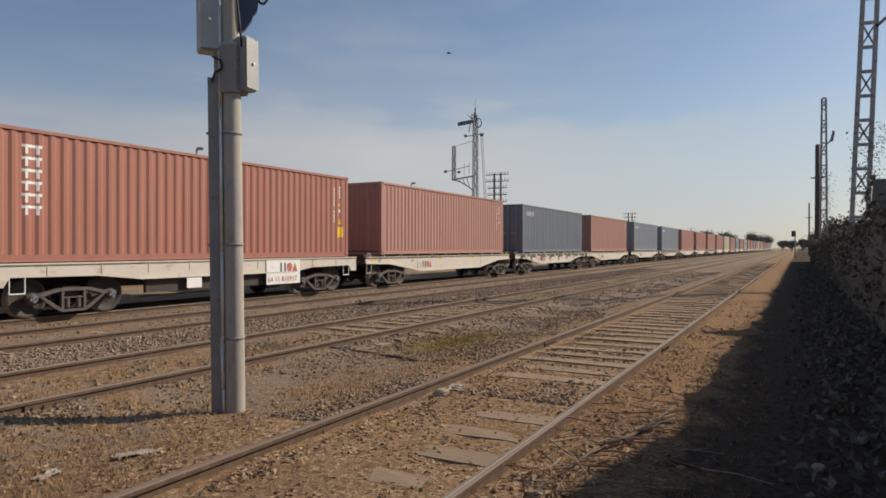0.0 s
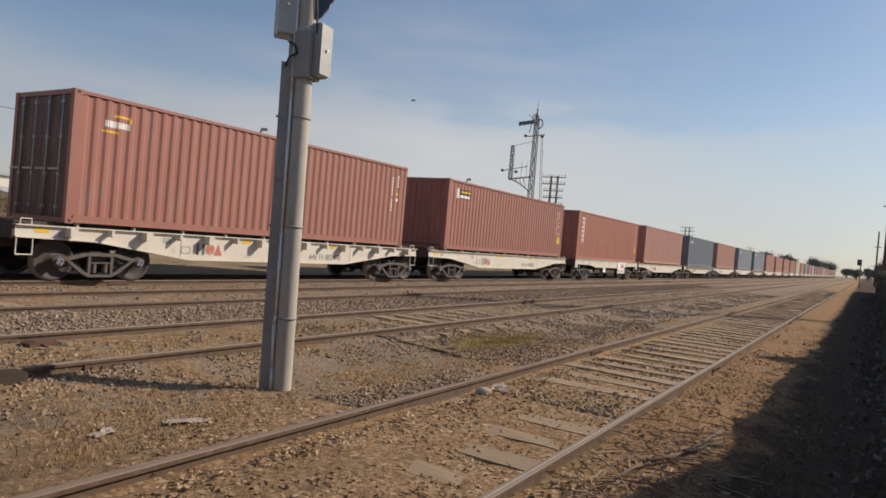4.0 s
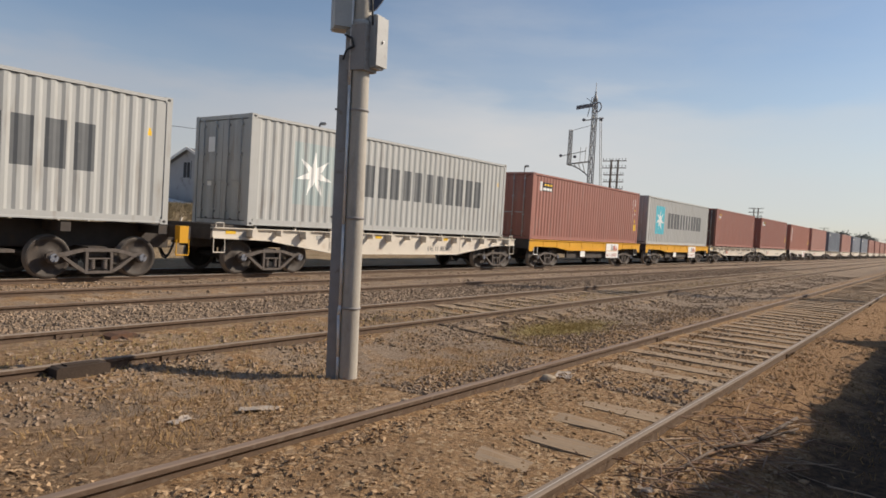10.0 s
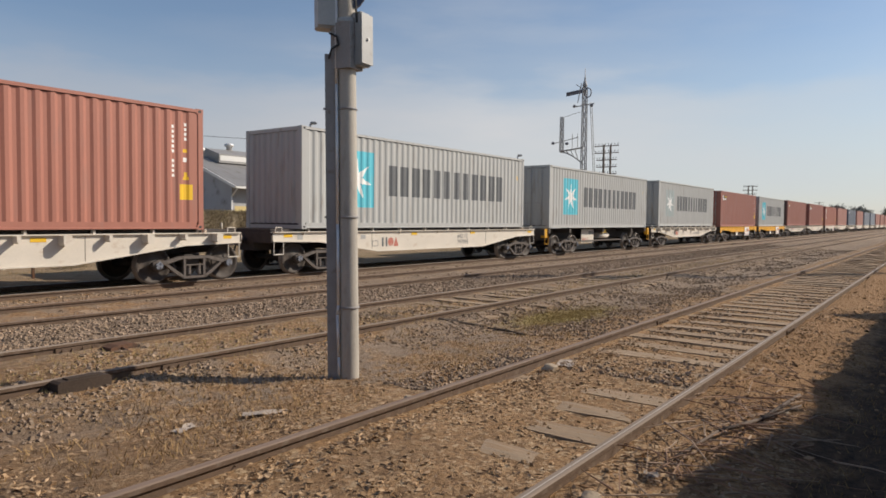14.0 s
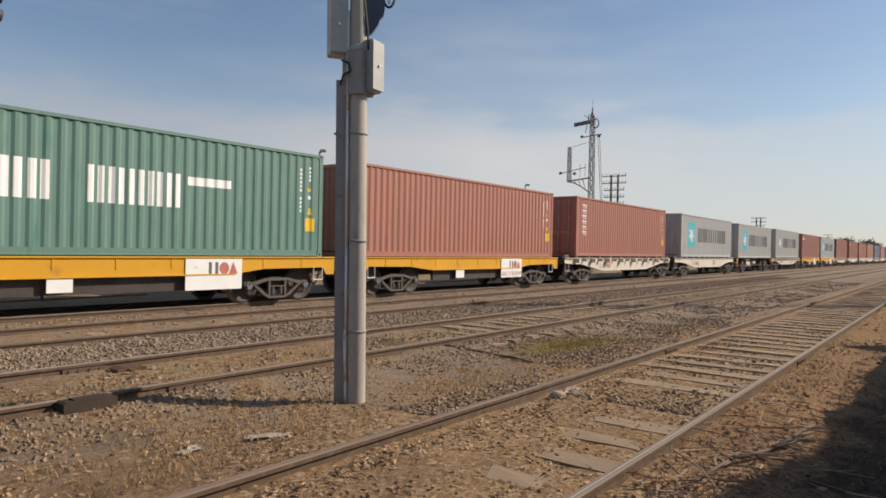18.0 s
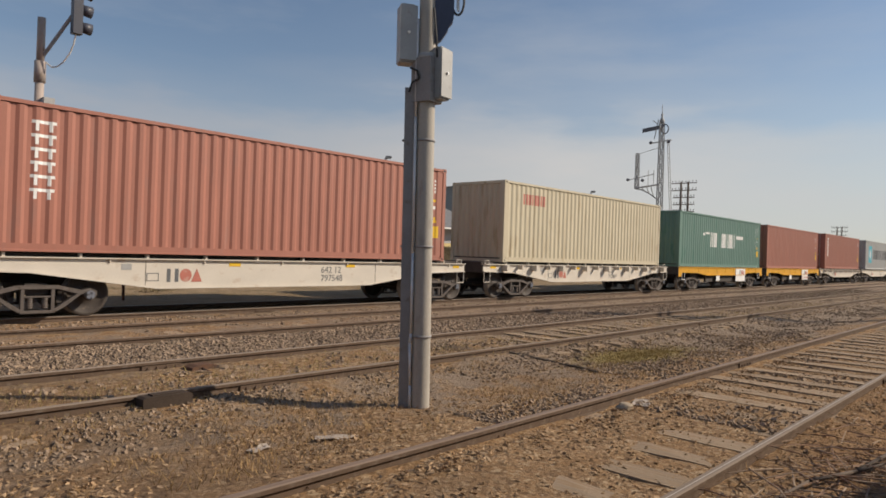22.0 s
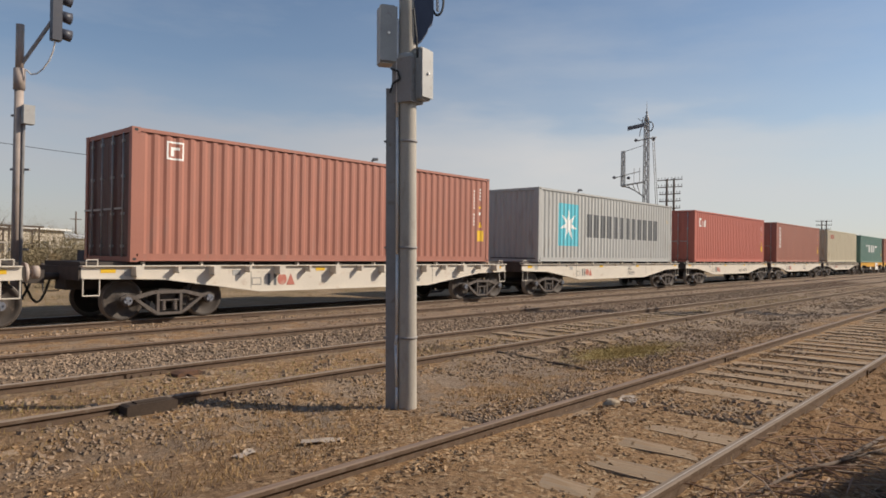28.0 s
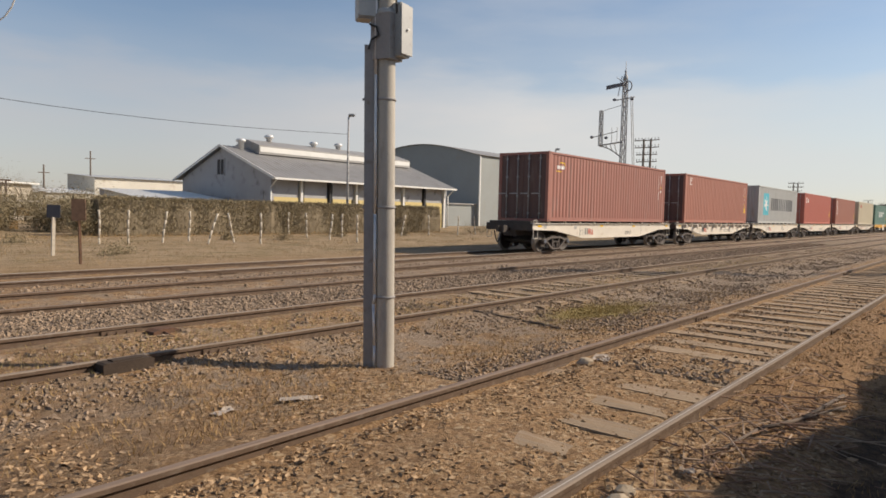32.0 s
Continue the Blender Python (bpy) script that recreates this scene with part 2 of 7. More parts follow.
STREAK = (2.2, 2.2, 0.35)
RED_DIRT, GREY_DIRT = (0.10, 0.035, 0.025), (0.22, 0.20, 0.17)
M = {
    "red_oxide": surface("red_oxide_paint", (0.355, 0.145, 0.103), 0.55, scale=1.3, amount=0.14, fine=30, bump=0.05, stretch=STREAK, dirt=(0.315, 0.15, 0.115), dirt_at=0.56),
    "brown_red": surface("brown_red_paint", (0.30, 0.125, 0.096), 0.6, scale=1.3, amount=0.15, fine=30, bump=0.05, stretch=STREAK, dirt=(0.29, 0.16, 0.132), dirt_at=0.55),
    "bright_red": surface("bright_red_paint", (0.45, 0.130, 0.094), 0.5, scale=1.3, amount=0.10, fine=30, bump=0.05, stretch=STREAK, dirt=(0.33, 0.08, 0.06), dirt_at=0.6),
    "grey_paint": surface("light_grey_paint", (0.40, 0.40, 0.385), 0.55, scale=1.3, amount=0.08, fine=30, bump=0.05, stretch=STREAK, dirt=(0.32, 0.30, 0.27), dirt_at=0.56),
    "beige_paint": surface("beige_paint", (0.53, 0.465, 0.335), 0.6, scale=1.3, amount=0.10, fine=30, bump=0.05, stretch=STREAK, dirt=(0.40, 0.31, 0.19), dirt_at=0.56),
    "green_paint": surface("green_paint", (0.12, 0.215, 0.18), 0.55, scale=1.3, amount=0.14, fine=30, bump=0.05, stretch=STREAK, dirt=(0.06, 0.17, 0.13), dirt_at=0.56),
    # red and blue for the distant loads, distance haze mixed into the paint
    "faded_red": surface("hazed_red_paint", (0.40, 0.205, 0.165), 0.65, scale=1.3, amount=0.15, fine=30, bump=0.05, stretch=STREAK, dirt=(0.33, 0.20, 0.17), dirt_at=0.55),
    "faded_blue": surface("hazed_blue_paint", (0.235, 0.255, 0.29), 0.65, scale=1.3, amount=0.15, fine=30, bump=0.05, stretch=STREAK, dirt=(0.2, 0.2, 0.21), dirt_at=0.55),
    "blue_paint": surface("blue_grey_paint", (0.155, 0.175, 0.21), 0.55, scale=1.3, amount=0.14, fine=30, bump=0.05, stretch=STREAK, dirt=(0.13, 0.14, 0.16), dirt_at=0.56),
    "faded_sky": surface("bleached_blue_paint", (0.34, 0.40, 0.40), 0.6, scale=1.3, amount=0.10, fine=30, bump=0.04, stretch=STREAK, dirt=(0.38, 0.385, 0.37), dirt_at=0.52),
    "dark_door": surface("dark_brown_door", (0.105, 0.058, 0.050), 0.6, scale=1.3, amount=0.2, fine=30, bump=0.05, stretch=STREAK, dirt=(0.15, 0.10, 0.085), dirt_at=0.56),
    "sky_blue": surface("sky_blue_paint", (0.10, 0.48, 0.58), 0.55, scale=1.3, amount=0.10, fine=30, bump=0.04, stretch=STREAK, dirt=(0.22, 0.46, 0.5), dirt_at=0.58),
    "white_mark": surface("white_marking", (0.80, 0.79, 0.76), 0.55, scale=3, amount=0.08, bump=0.03, dirt=(0.5, 0.45, 0.42), dirt_at=0.66),
    "dark_mark": surface("dark_grey_marking", (0.115, 0.12, 0.125), 0.55, scale=3, amount=0.12, bump=0.03, dirt=(0.2, 0.2, 0.2), dirt_at=0.66),
    "red_mark": surface("red_marking", (0.46, 0.155, 0.115), 0.55, scale=3, amount=0.12, bump=0.03, dirt=(0.5, 0.35, 0.28), dirt_at=0.6),
    "yellow_mark": surface("yellow_label", (0.72, 0.44, 0.02), 0.5, scale=3, amount=0.1, bump=0.03),
    "black_mark": surface("black_marking", (0.03, 0.03, 0.032), 0.55, scale=3, amount=0.1, bump=0.03),
    "wagon_white": surface("dirty_white_paint", (0.60, 0.545, 0.465), 0.6, scale=1.6, amount=0.10, fine=25, bump=0.08, stretch=(1, 1, 1.5), dirt=(0.44, 0.33, 0.24), dirt_at=0.6),
    "wagon_yellow": surface("wagon_yellow_paint", (0.62, 0.31, 0.012), 0.55, scale=1.6, amount=0.10, fine=25, bump=0.06, dirt=(0.40, 0.20, 0.03), dirt_at=0.63),
    "wagon_black": surface("sooty_steel", (0.060, 0.050, 0.044), 0.8, scale=4, amount=0.35, bump=0.2, dirt=(0.075, 0.055, 0.04), dirt_at=0.55),
    "bogie": surface("dusty_cast_steel", (0.105, 0.087, 0.076), 0.75, scale=6, amount=0.3, bump=0.25, dirt=(0.075, 0.058, 0.046), dirt_at=0.55),
    "axle_cap": surface("blue_axle_cap", (0.17, 0.18, 0.21), 0.5, 0.2, scale=6, amount=0.2, bump=0.05, dirt=(0.06, 0.05, 0.045), dirt_at=0.55),
    "wheel": surface("wheel_steel", (0.055, 0.044, 0.037), 0.7, 0.1, scale=6, amount=0.25, bump=0.1, dirt=(0.12, 0.09, 0.07), dirt_at=0.6),
    "tread": surface("bright_tread_steel", (0.23, 0.20, 0.175), 0.5, 0.35, scale=6, amount=0.15, bump=0.05),
    "rail": surface("rusty_rail_web", (0.115, 0.075, 0.05), 0.75, 0.1, scale=9, amount=0.3, fine=120, bump=0.3, dirt=(0.16, 0.12, 0.09), dirt_at=0.55),
    "rail_top": surface("worn_rail_head", (0.235, 0.172, 0.130), 0.62, 0.15, scale=3, amount=0.25, fine=80, bump=0.05, stretch=(0.2, 4, 1), dirt=(0.18, 0.12, 0.085), dirt_at=0.52, spec=0.15),
    "rail_dust": surface("dusty_rail_head", (0.255, 0.200, 0.155), 0.85, 0.0, scale=3, amount=0.18, fine=80, bump=0.05, stretch=(0.2, 4, 1), dirt=(0.20, 0.15, 0.11), dirt_at=0.55, spec=0.12),
    "rail_line": surface("bright_running_line", (0.50, 0.45, 0.39), 0.55, 0.2, scale=4, amount=0.15, fine=60, bump=0.02, stretch=(0.3, 4, 1), dirt=(0.40, 0.34, 0.28), dirt_at=0.56),
    "rail_shine": surface("polished_rail_head", (0.44, 0.375, 0.31), 0.45, 0.4, scale=3, amount=0.15, fine=80, bump=0.03, stretch=(0.2, 4, 1), dirt=(0.34, 0.28, 0.23), dirt_at=0.58),
    "sleeper": surface("weathered_wood", (0.345, 0.262, 0.182), 0.9, scale=3, amount=0.28, fine=30, bump=0.6, stretch=(6, 0.6, 6), dirt=(0.30, 0.205, 0.125), dirt_at=0.46, per_object=0.35, spec=0.12),
    "stone": surface("ballast_stone", (0.262, 0.192, 0.134), 0.9, scale=9, amount=0.32, fine=90, bump=0.3, per_island=0.8, spec=0.2),
    "pale_stone": surface("pale_stone", (0.36, 0.285, 0.20), 0.85, scale=9, amount=0.25, fine=90, bump=0.3),
    "leaf": surface("dry_leaf", (0.36, 0.245, 0.145), 0.75, scale=20, amount=0.25, bump=0, per_island=0.8, spec=0.25),
    "straw": surface("dry_grass", (0.34, 0.22, 0.10), 0.8, scale=6, amount=0.2, bump=0, per_island=0.9, spec=0.2),
    "green_grass": surface("green_grass", (0.325, 0.240, 0.098), 0.8, scale=6, amount=0.2, bump=0, per_island=0.8, spec=0.2),
    "clod": surface("earth_clod", (0.31, 0.205, 0.118), 0.95, scale=9, amount=0.25, fine=90, bump=0.4, per_island=0.7, spec=0.1),
    "signal_blue": surface("dark_blue_steel", (0.065, 0.075, 0.115), 0.45, 0.2, scale=5, amount=0.2, bump=0.05),
    "stick": surface("dead_twig", (0.27, 0.165, 0.105), 0.85, scale=9, amount=0.3, bump=0.2, per_island=0.6),
    "pale_stick": surface("bleached_twig", (0.36, 0.26, 0.18), 0.85, scale=9, amount=0.3, bump=0.2),
    "concrete": surface("aged_concrete", (0.40, 0.365, 0.315), 0.8, scale=5, amount=0.16, fine=90, bump=0.25, stretch=(1, 1, 0.4), dirt=(0.31, 0.275, 0.23), dirt_at=0.58),
    "steel_grey": surface("grey_painted_steel", (0.37, 0.365, 0.35), 0.5, 0.1, scale=6, amount=0.15, bump=0.06, dirt=(0.27, 0.245, 0.22), dirt_at=0.62),
    "duct": surface("grey_steel_channel", (0.27, 0.255, 0.245), 0.65, 0.0, scale=6, amount=0.2, bump=0.1, dirt=(0.20, 0.16, 0.13), dirt_at=0.6),
    "galvanised": surface("galvanised_pipe", (0.66, 0.65, 0.63), 0.4, 0.25, scale=9, amount=0.2, bump=0.08),
    "signal_black": surface("signal_black_paint", (0.055, 0.058, 0.075), 0.45, scale=5, amount=0.25, bump=0.06, dirt=(0.07, 0.065, 0.06), dirt_at=0.62),
    "cable": surface("black_cable", (0.03, 0.03, 0.03), 0.6, bump=0),
    "lattice": surface("weathered_lattice_paint", (0.36, 0.355, 0.35), 0.65, 0.1, scale=4, amount=0.25, bump=0.1, dirt=(0.13, 0.10, 0.085), dirt_at=0.57),
    "arm": surface("faded_arm_paint", (0.13, 0.13, 0.15), 0.6, scale=3, amount=0.2, bump=0.05),
    "pole_wood": surface("tarred_pole_wood", (0.115, 0.085, 0.065), 0.85, scale=3, amount=0.3, bump=0.4, stretch=(5, 5, 0.4)),
    "insulator": surface("insulator_glass", (0.16, 0.17, 0.17), 0.3, bump=0),
    "rust_pole": surface("rusty_tube", (0.38, 0.315, 0.275), 0.7, 0.1, scale=3, amount=0.25, bump=0.2, dirt=(0.33, 0.27, 0.22), dirt_at=0.55),
    "whitewash": surface("whitewashed_wood", (0.50, 0.44, 0.36), 0.85, scale=4, amount=0.2, bump=0.3, dirt=(0.25, 0.20, 0.15), dirt_at=0.58),
    "gable": surface("grey_blue_render", (0.34, 0.34, 0.35), 0.8, scale=0.7, amount=0.12, fine=12, bump=0.1, dirt=(0.2, 0.195, 0.19), dirt_at=0.58),
    "cream": surface("cream_wall_paint", (0.55, 0.44, 0.20), 0.8, scale=0.7, amount=0.12, fine=12, bump=0.1, dirt=(0.38, 0.30, 0.16), dirt_at=0.6),
    "roof_sheet": surface("grey_roof_sheet", (0.29, 0.28, 0.27), 0.6, 0.2, scale=0.5, amount=0.15, fine=8, bump=0.1, dirt=(0.24, 0.22, 0.20), dirt_at=0.56),
    "white_trim": surface("white_trim_paint", (0.66, 0.65, 0.62), 0.6, scale=2, amount=0.1, bump=0.05),
    "white_shed": surface("whitewashed_sheet", (0.60, 0.57, 0.50), 0.7, scale=0.4, amount=0.12, fine=5, bump=0.05, dirt=(0.42, 0.37, 0.30), dirt_at=0.57),
    # near-black standing in for unlit interiors; some dark pillars use it too
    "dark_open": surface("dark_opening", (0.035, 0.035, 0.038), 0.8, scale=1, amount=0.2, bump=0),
    "green_sheet": surface("grey_green_sheet", (0.26, 0.275, 0.27), 0.65, 0.1, scale=0.4, amount=0.12, fine=6, bump=0.05, dirt=(0.26, 0.26, 0.24), dirt_at=0.58),
    "rust": surface("rusted_iron", (0.12, 0.062, 0.036), 0.85, scale=5, amount=0.35, bump=0.4, dirt=(0.05, 0.035, 0.028), dirt_at=0.52),
    "hedge_leaf": surface("hedge_leaf", (0.255, 0.205, 0.122), 0.75, scale=3, amount=0.30, bump=0, per_island=0.45, spec=0.25),
    # core darker than the leaves: shade in the gaps put into its colour
    "hedge_core": surface("hedge_core_shade", (0.18, 0.142, 0.092), 0.9, scale=2, amount=0.4, fine=14, bump=0.5, stretch=(3, 3, 0.5)),
    "box_black": surface("oily_black_iron", (0.062, 0.046, 0.036), 0.95, scale=5, amount=0.3, bump=0.3, dirt=(0.04, 0.03, 0.024), dirt_at=0.6, spec=0.15),
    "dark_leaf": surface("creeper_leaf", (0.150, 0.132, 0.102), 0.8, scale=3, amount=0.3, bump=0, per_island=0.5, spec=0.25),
    # paler than the near leaves: distance haze put into the colour
    "hazed_leaf": surface("hazed_leaf", (0.215, 0.215, 0.185), 0.7, scale=3, amount=0.3, bump=0, per_island=0.7, spec=0.2),
    "pale_wall": surface("pale_rendered_wall", (0.46, 0.41, 0.34), 0.85, scale=0.4, amount=0.12, fine=6, bump=0.05, dirt=(0.36, 0.31, 0.25), dirt_at=0.56),
    "tree_leaf": surface("tree_leaf", (0.115, 0.112, 0.080), 0.65, scale=3, amount=0.3, bump=0, per_island=0.8, spec=0.25),
    "bark": surface("tree_bark", (0.11, 0.085, 0.065), 0.9, scale=4, amount=0.3, bump=0.5, stretch=(4, 4, 0.6)),
    "wall_brick": surface("grimy_wall_render", (0.12, 0.10, 0.085), 0.85, scale=2, amount=0.25, bump=0.3, dirt=(0.06, 0.05, 0.042), dirt_at=0.5),
    "litter_white": surface("pale_litter", (0.40, 0.33, 0.265), 0.6, scale=9, amount=0.15, bump=0.2),
    "glass_red": surface("dark_lens", (0.06, 0.02, 0.02), 0.15, bump=0),
}


# ---- mesh helpers ----
def box(bm, x0, x1, y0, y1, z0, z1):
    v = [bm.verts.new(p) for p in ((x0, y0, z0), (x1, y0, z0), (x1, y1, z0), (x0, y1, z0), (x0, y0, z1), (x1, y0, z1), (x1, y1, z1), (x0, y1, z1))]
    for f in ((0, 3, 2, 1), (4, 5, 6, 7), (0, 1, 5, 4), (1, 2, 6, 5), (2, 3, 7, 6), (3, 0, 4, 7)):
        bm.faces.new([v[i] for i in f])
    return bm


def tube(bm, a, b, r, r2=None, n=10, caps=True):
    a, b = Vector(a), Vector(b)
    d = (b - a).normalized()
    u = d.orthogonal().normalized()
    w = d.cross(u)
    rings = []
    for p, rr in ((a, r), (b, r if r2 is None else r2)):
        rings.append([bm.verts.new(p + (u * math.cos(k * math.tau / n) + w * math.sin(k * math.tau / n)) * rr) for k in range(n)])
    for k in range(n):
        f = bm.faces.new((rings[0][k], rings[0][(k + 1) % n], rings[1][(k + 1) % n], rings[1][k]))
        f.smooth = n > 6
    if caps:
        bm.faces.new(rings[0][::-1])
        bm.faces.new(rings[1])
    return bm


def bar(bm, a, b, w, h=None):
    """A square bar from a to b."""
    a, b = Vector(a), Vector(b)
    d = (b - a).normalized()
    u = d.cross(Vector((0, 0, 1)))
    u = u.normalized() if u.length > 1e-4 else Vector((1, 0, 0))
    v = d.cross(u)
    h = h or w
    ring = [[bm.verts.new(p + u * sx * w / 2 + v * sy * h / 2) for sx, sy in ((-1, -1), (1, -1), (1, 1), (-1, 1))] for p in (a, b)]
    for k in range(4):
        bm.faces.new((ring[0][k], ring[0][(k + 1) % 4], ring[1][(k + 1) % 4], ring[1][k]))
    bm.faces.new(ring[0][::-1])
    bm.faces.new(ring[1])
    return bm


def prism(bm, pts, y0, y1, axis="y"):
    """A polygon of (x, z) points thickened from y0 to y1 (axis y), or of (y, z) points along x (axis x)."""
    put = (lambda p, q: (p[0], q, p[1])) if axis == "y" else (lambda p, q: (q, p[0], p[1]))
    a = [bm.verts.new(put(p, y0)) for p in pts]
    b = [bm.verts.new(put(p, y1)) for p in pts]
    n = len(pts)
    for k in range(n):
        bm.faces.new((a[k], a[(k + 1) % n], b[(k + 1) % n], b[k]))
    bm.faces.new(a[::-1])
    bm.faces.new(b)
    return bm


def lathe(bm, prof, centre, axis="y", n=24, closed=True):
    """Revolve (radius, along) points about an axis through centre."""
    cx, cy, cz = centre
    rings = []
    for r, s in prof:
        ring = []
        for k in range(n):
            c, d = r * math.cos(k * math.tau / n), r * math.sin(k * math.tau / n)
            ring.append(bm.verts.new((cx + c, cy + s, cz + d) if axis == "y" else (cx + c, cy + d, cz + s)))
        rings.append(ring)
    for a, b in zip(rings, rings[1:]):
        for k in range(n):
            f = bm.faces.new((a[k], a[(k + 1) % n], b[(k + 1) % n], b[k]))
            f.smooth = True
    bm.faces.new(rings[0][::-1])
    bm.faces.new(rings[-1])
    return bm


def fixed(bm):
    bmesh.ops.recalc_face_normals(bm, faces=bm.faces[:])
    return bm


def mesh_of(name, bm, *materials):
    fixed(bm)
    me = bpy.data.meshes.new(name)
    bm.to_mesh(me)
    bm.free()
    for m in materials:
        me.materials.append(M[m])
    return me


def part(name, bm, material, parent, label="", at=None):
    """One mesh object under a thing or a part; bm may be a bmesh or finished mesh data."""
    me = bm if isinstance(bm, bpy.types.Mesh) else mesh_of(name, bm, material)
    ob = new(name, me)
    ob.parent = parent
    if at is not None:
        ob.matrix_basis = at
    if label:
        ob["label"] = label
    return ob


def thing(name, m, label, category, group="", kind=""):
    ob = new(name)
    ob.empty_display_size = 0.2
    ob.matrix_basis = m
    return tagged(ob, label, category, group, kind)


def raw(name, verts, faces, *materials, smooth=False):
    me = bpy.data.meshes.new(name)
    me.from_pydata(verts, [], faces)
    for m in materials:
        me.materials.append(M[m])
    if smooth:
        me.polygons.foreach_set("use_smooth", [True] * len(me.polygons))
    me.update()
    return me


def lettering(name, text, height, material, parent, at, label=""):
    """Built-in font as a thin mesh; at places its left baseline, text in the x-z plane facing -y."""
    cu = bpy.data.curves.new(name, "FONT")
    cu.body, cu.size, cu.extrude, cu.resolution_u = text, height / 0.7, 0.001, 2
    tmp = bpy.data.objects.new(name, cu)
    me = bpy.data.meshes.new_from_object(tmp)
    bpy.data.objects.remove(tmp)
    me.materials.clear()
    me.materials.append(M[material])
    return part(name, me, material, parent, label, at @ pose(0, 0, 0, 90, 0, 0))


def value_noise(x, y, seed):
    """Smooth noise on numpy arrays, about -1..1."""
    rng = np.random.RandomState(seed)
    tab = rng.uniform(-1, 1, (64, 64))
    xi, yi = np.floor(x).astype(int), np.floor(y).astype(int)
    fx, fy = x - xi, y - yi
    fx, fy = fx * fx * (3 - 2 * fx), fy * fy * (3 - 2 * fy)
    g = lambda a, b: tab[a % 64, b % 64]
    return (g(xi, yi) * (1 - fx) + g(xi + 1, yi) * fx) * (1 - fy) + (g(xi, yi + 1) * (1 - fx) + g(xi + 1, yi + 1) * fx) * fy


# ---- the ground ----
RAILS = {"near": (1.734, 3.454, 0.0), "second": (6.323, 7.995, 0.0), "third": (10.19, 11.89, 0.0), "main": (14.63, 16.33, -0.10)}


def ground_height(x, y):
    """Ballast beds, the dip between them and the level field beyond."""
    ys = [-40, -1.2, 0.5, 1.2, 1.60, 1.85, 3.34, 3.6, 4.2, 4.7, 5.4, 5.9, 6.2, 6.45, 7.87, 8.12, 8.4, 9.2, 9.9, 10.07, 10.3, 11.78, 12.0, 12.4, 13.3, 14.2, 14.5, 14.75, 16.2, 16.5, 17.2, 19, 40]
    zs = [-.06, -.08, -.14, -.10, -.085, -.125, -.125, -.085, -.13, -.17, -.19, -.135, -.085, -.12, -.12, -.085, -.10, -.09, -.09, -.075, -.11, -.11, -.085, -.13, -.17, -.21, -.20, -.225, -.225, -.19, -.25, -.2, -.2]
    z = np.interp(y, ys, zs)
    # the near bed lies open between its sleepers further along
    z = z - 0.009 * np.clip((x - 7.6) / 2.2, 0, 1) * np.clip((y - 1.78) / 0.12, 0, 1) * np.clip((3.41 - y) / 0.12, 0, 1)
    # earth washed over the far half of the nearest sleepers
    z = z + 0.020 * np.clip((7.8 - x) / 1.5, 0, 1) * np.clip((y - 2.35) / 0.35, 0, 1) * np.clip((3.41 - y) / 0.15, 0, 1)
    near = np.clip(1.2 - np.hypot(x - 8, y - 6) / 60, 0, 1)
    near = near * (1 - 0.35 * np.clip((y - 1.7) / 0.2, 0, 1) * np.clip((3.5 - y) / 0.2, 0, 1))
    z = z + near * (0.018 * value_noise(x * 0.9, y * 0.9, 1) + 0.014 * value_noise(x * 3.1, y * 3.1, 2) + 0.006 * value_noise(x * 9.3, y * 9.3, 3))
    return z


def breaks(spans):
    out = []
    for a, b, step in spans:
        out += list(np.arange(a, b - 1e-6, step))
    return np.array(out + [spans[-1][1]])


gx = breaks([(-3000, -300, 450), (-300, -40, 20), (-40, -2, 1.0), (-2, 22, 0.11), (22, 50, 0.3), (50, 120, 1.5), (120, 400, 20), (400, 3000, 260)])
gy = breaks([(-3000, -300, 450), (-300, -30, 30), (-30, -4, 1.0), (-4, 9, 0.11), (9, 18, 0.2), (18, 40, 0.8), (40, 150, 8), (150, 3000, 285)])
GX, GY = np.meshgrid(gx, gy, indexing="ij")
GZ = ground_height(GX, GY)
nx, ny = len(gx), len(gy)
gv = np.stack([GX.ravel(), GY.ravel(), GZ.ravel()], 1)
gi = np.arange(nx * ny).reshape(nx, ny)
gf = np.stack([gi[:-1, :-1].ravel(), gi[1:, :-1].ravel(), gi[1:, 1:].ravel(), gi[:-1, 1:].ravel()], 1)


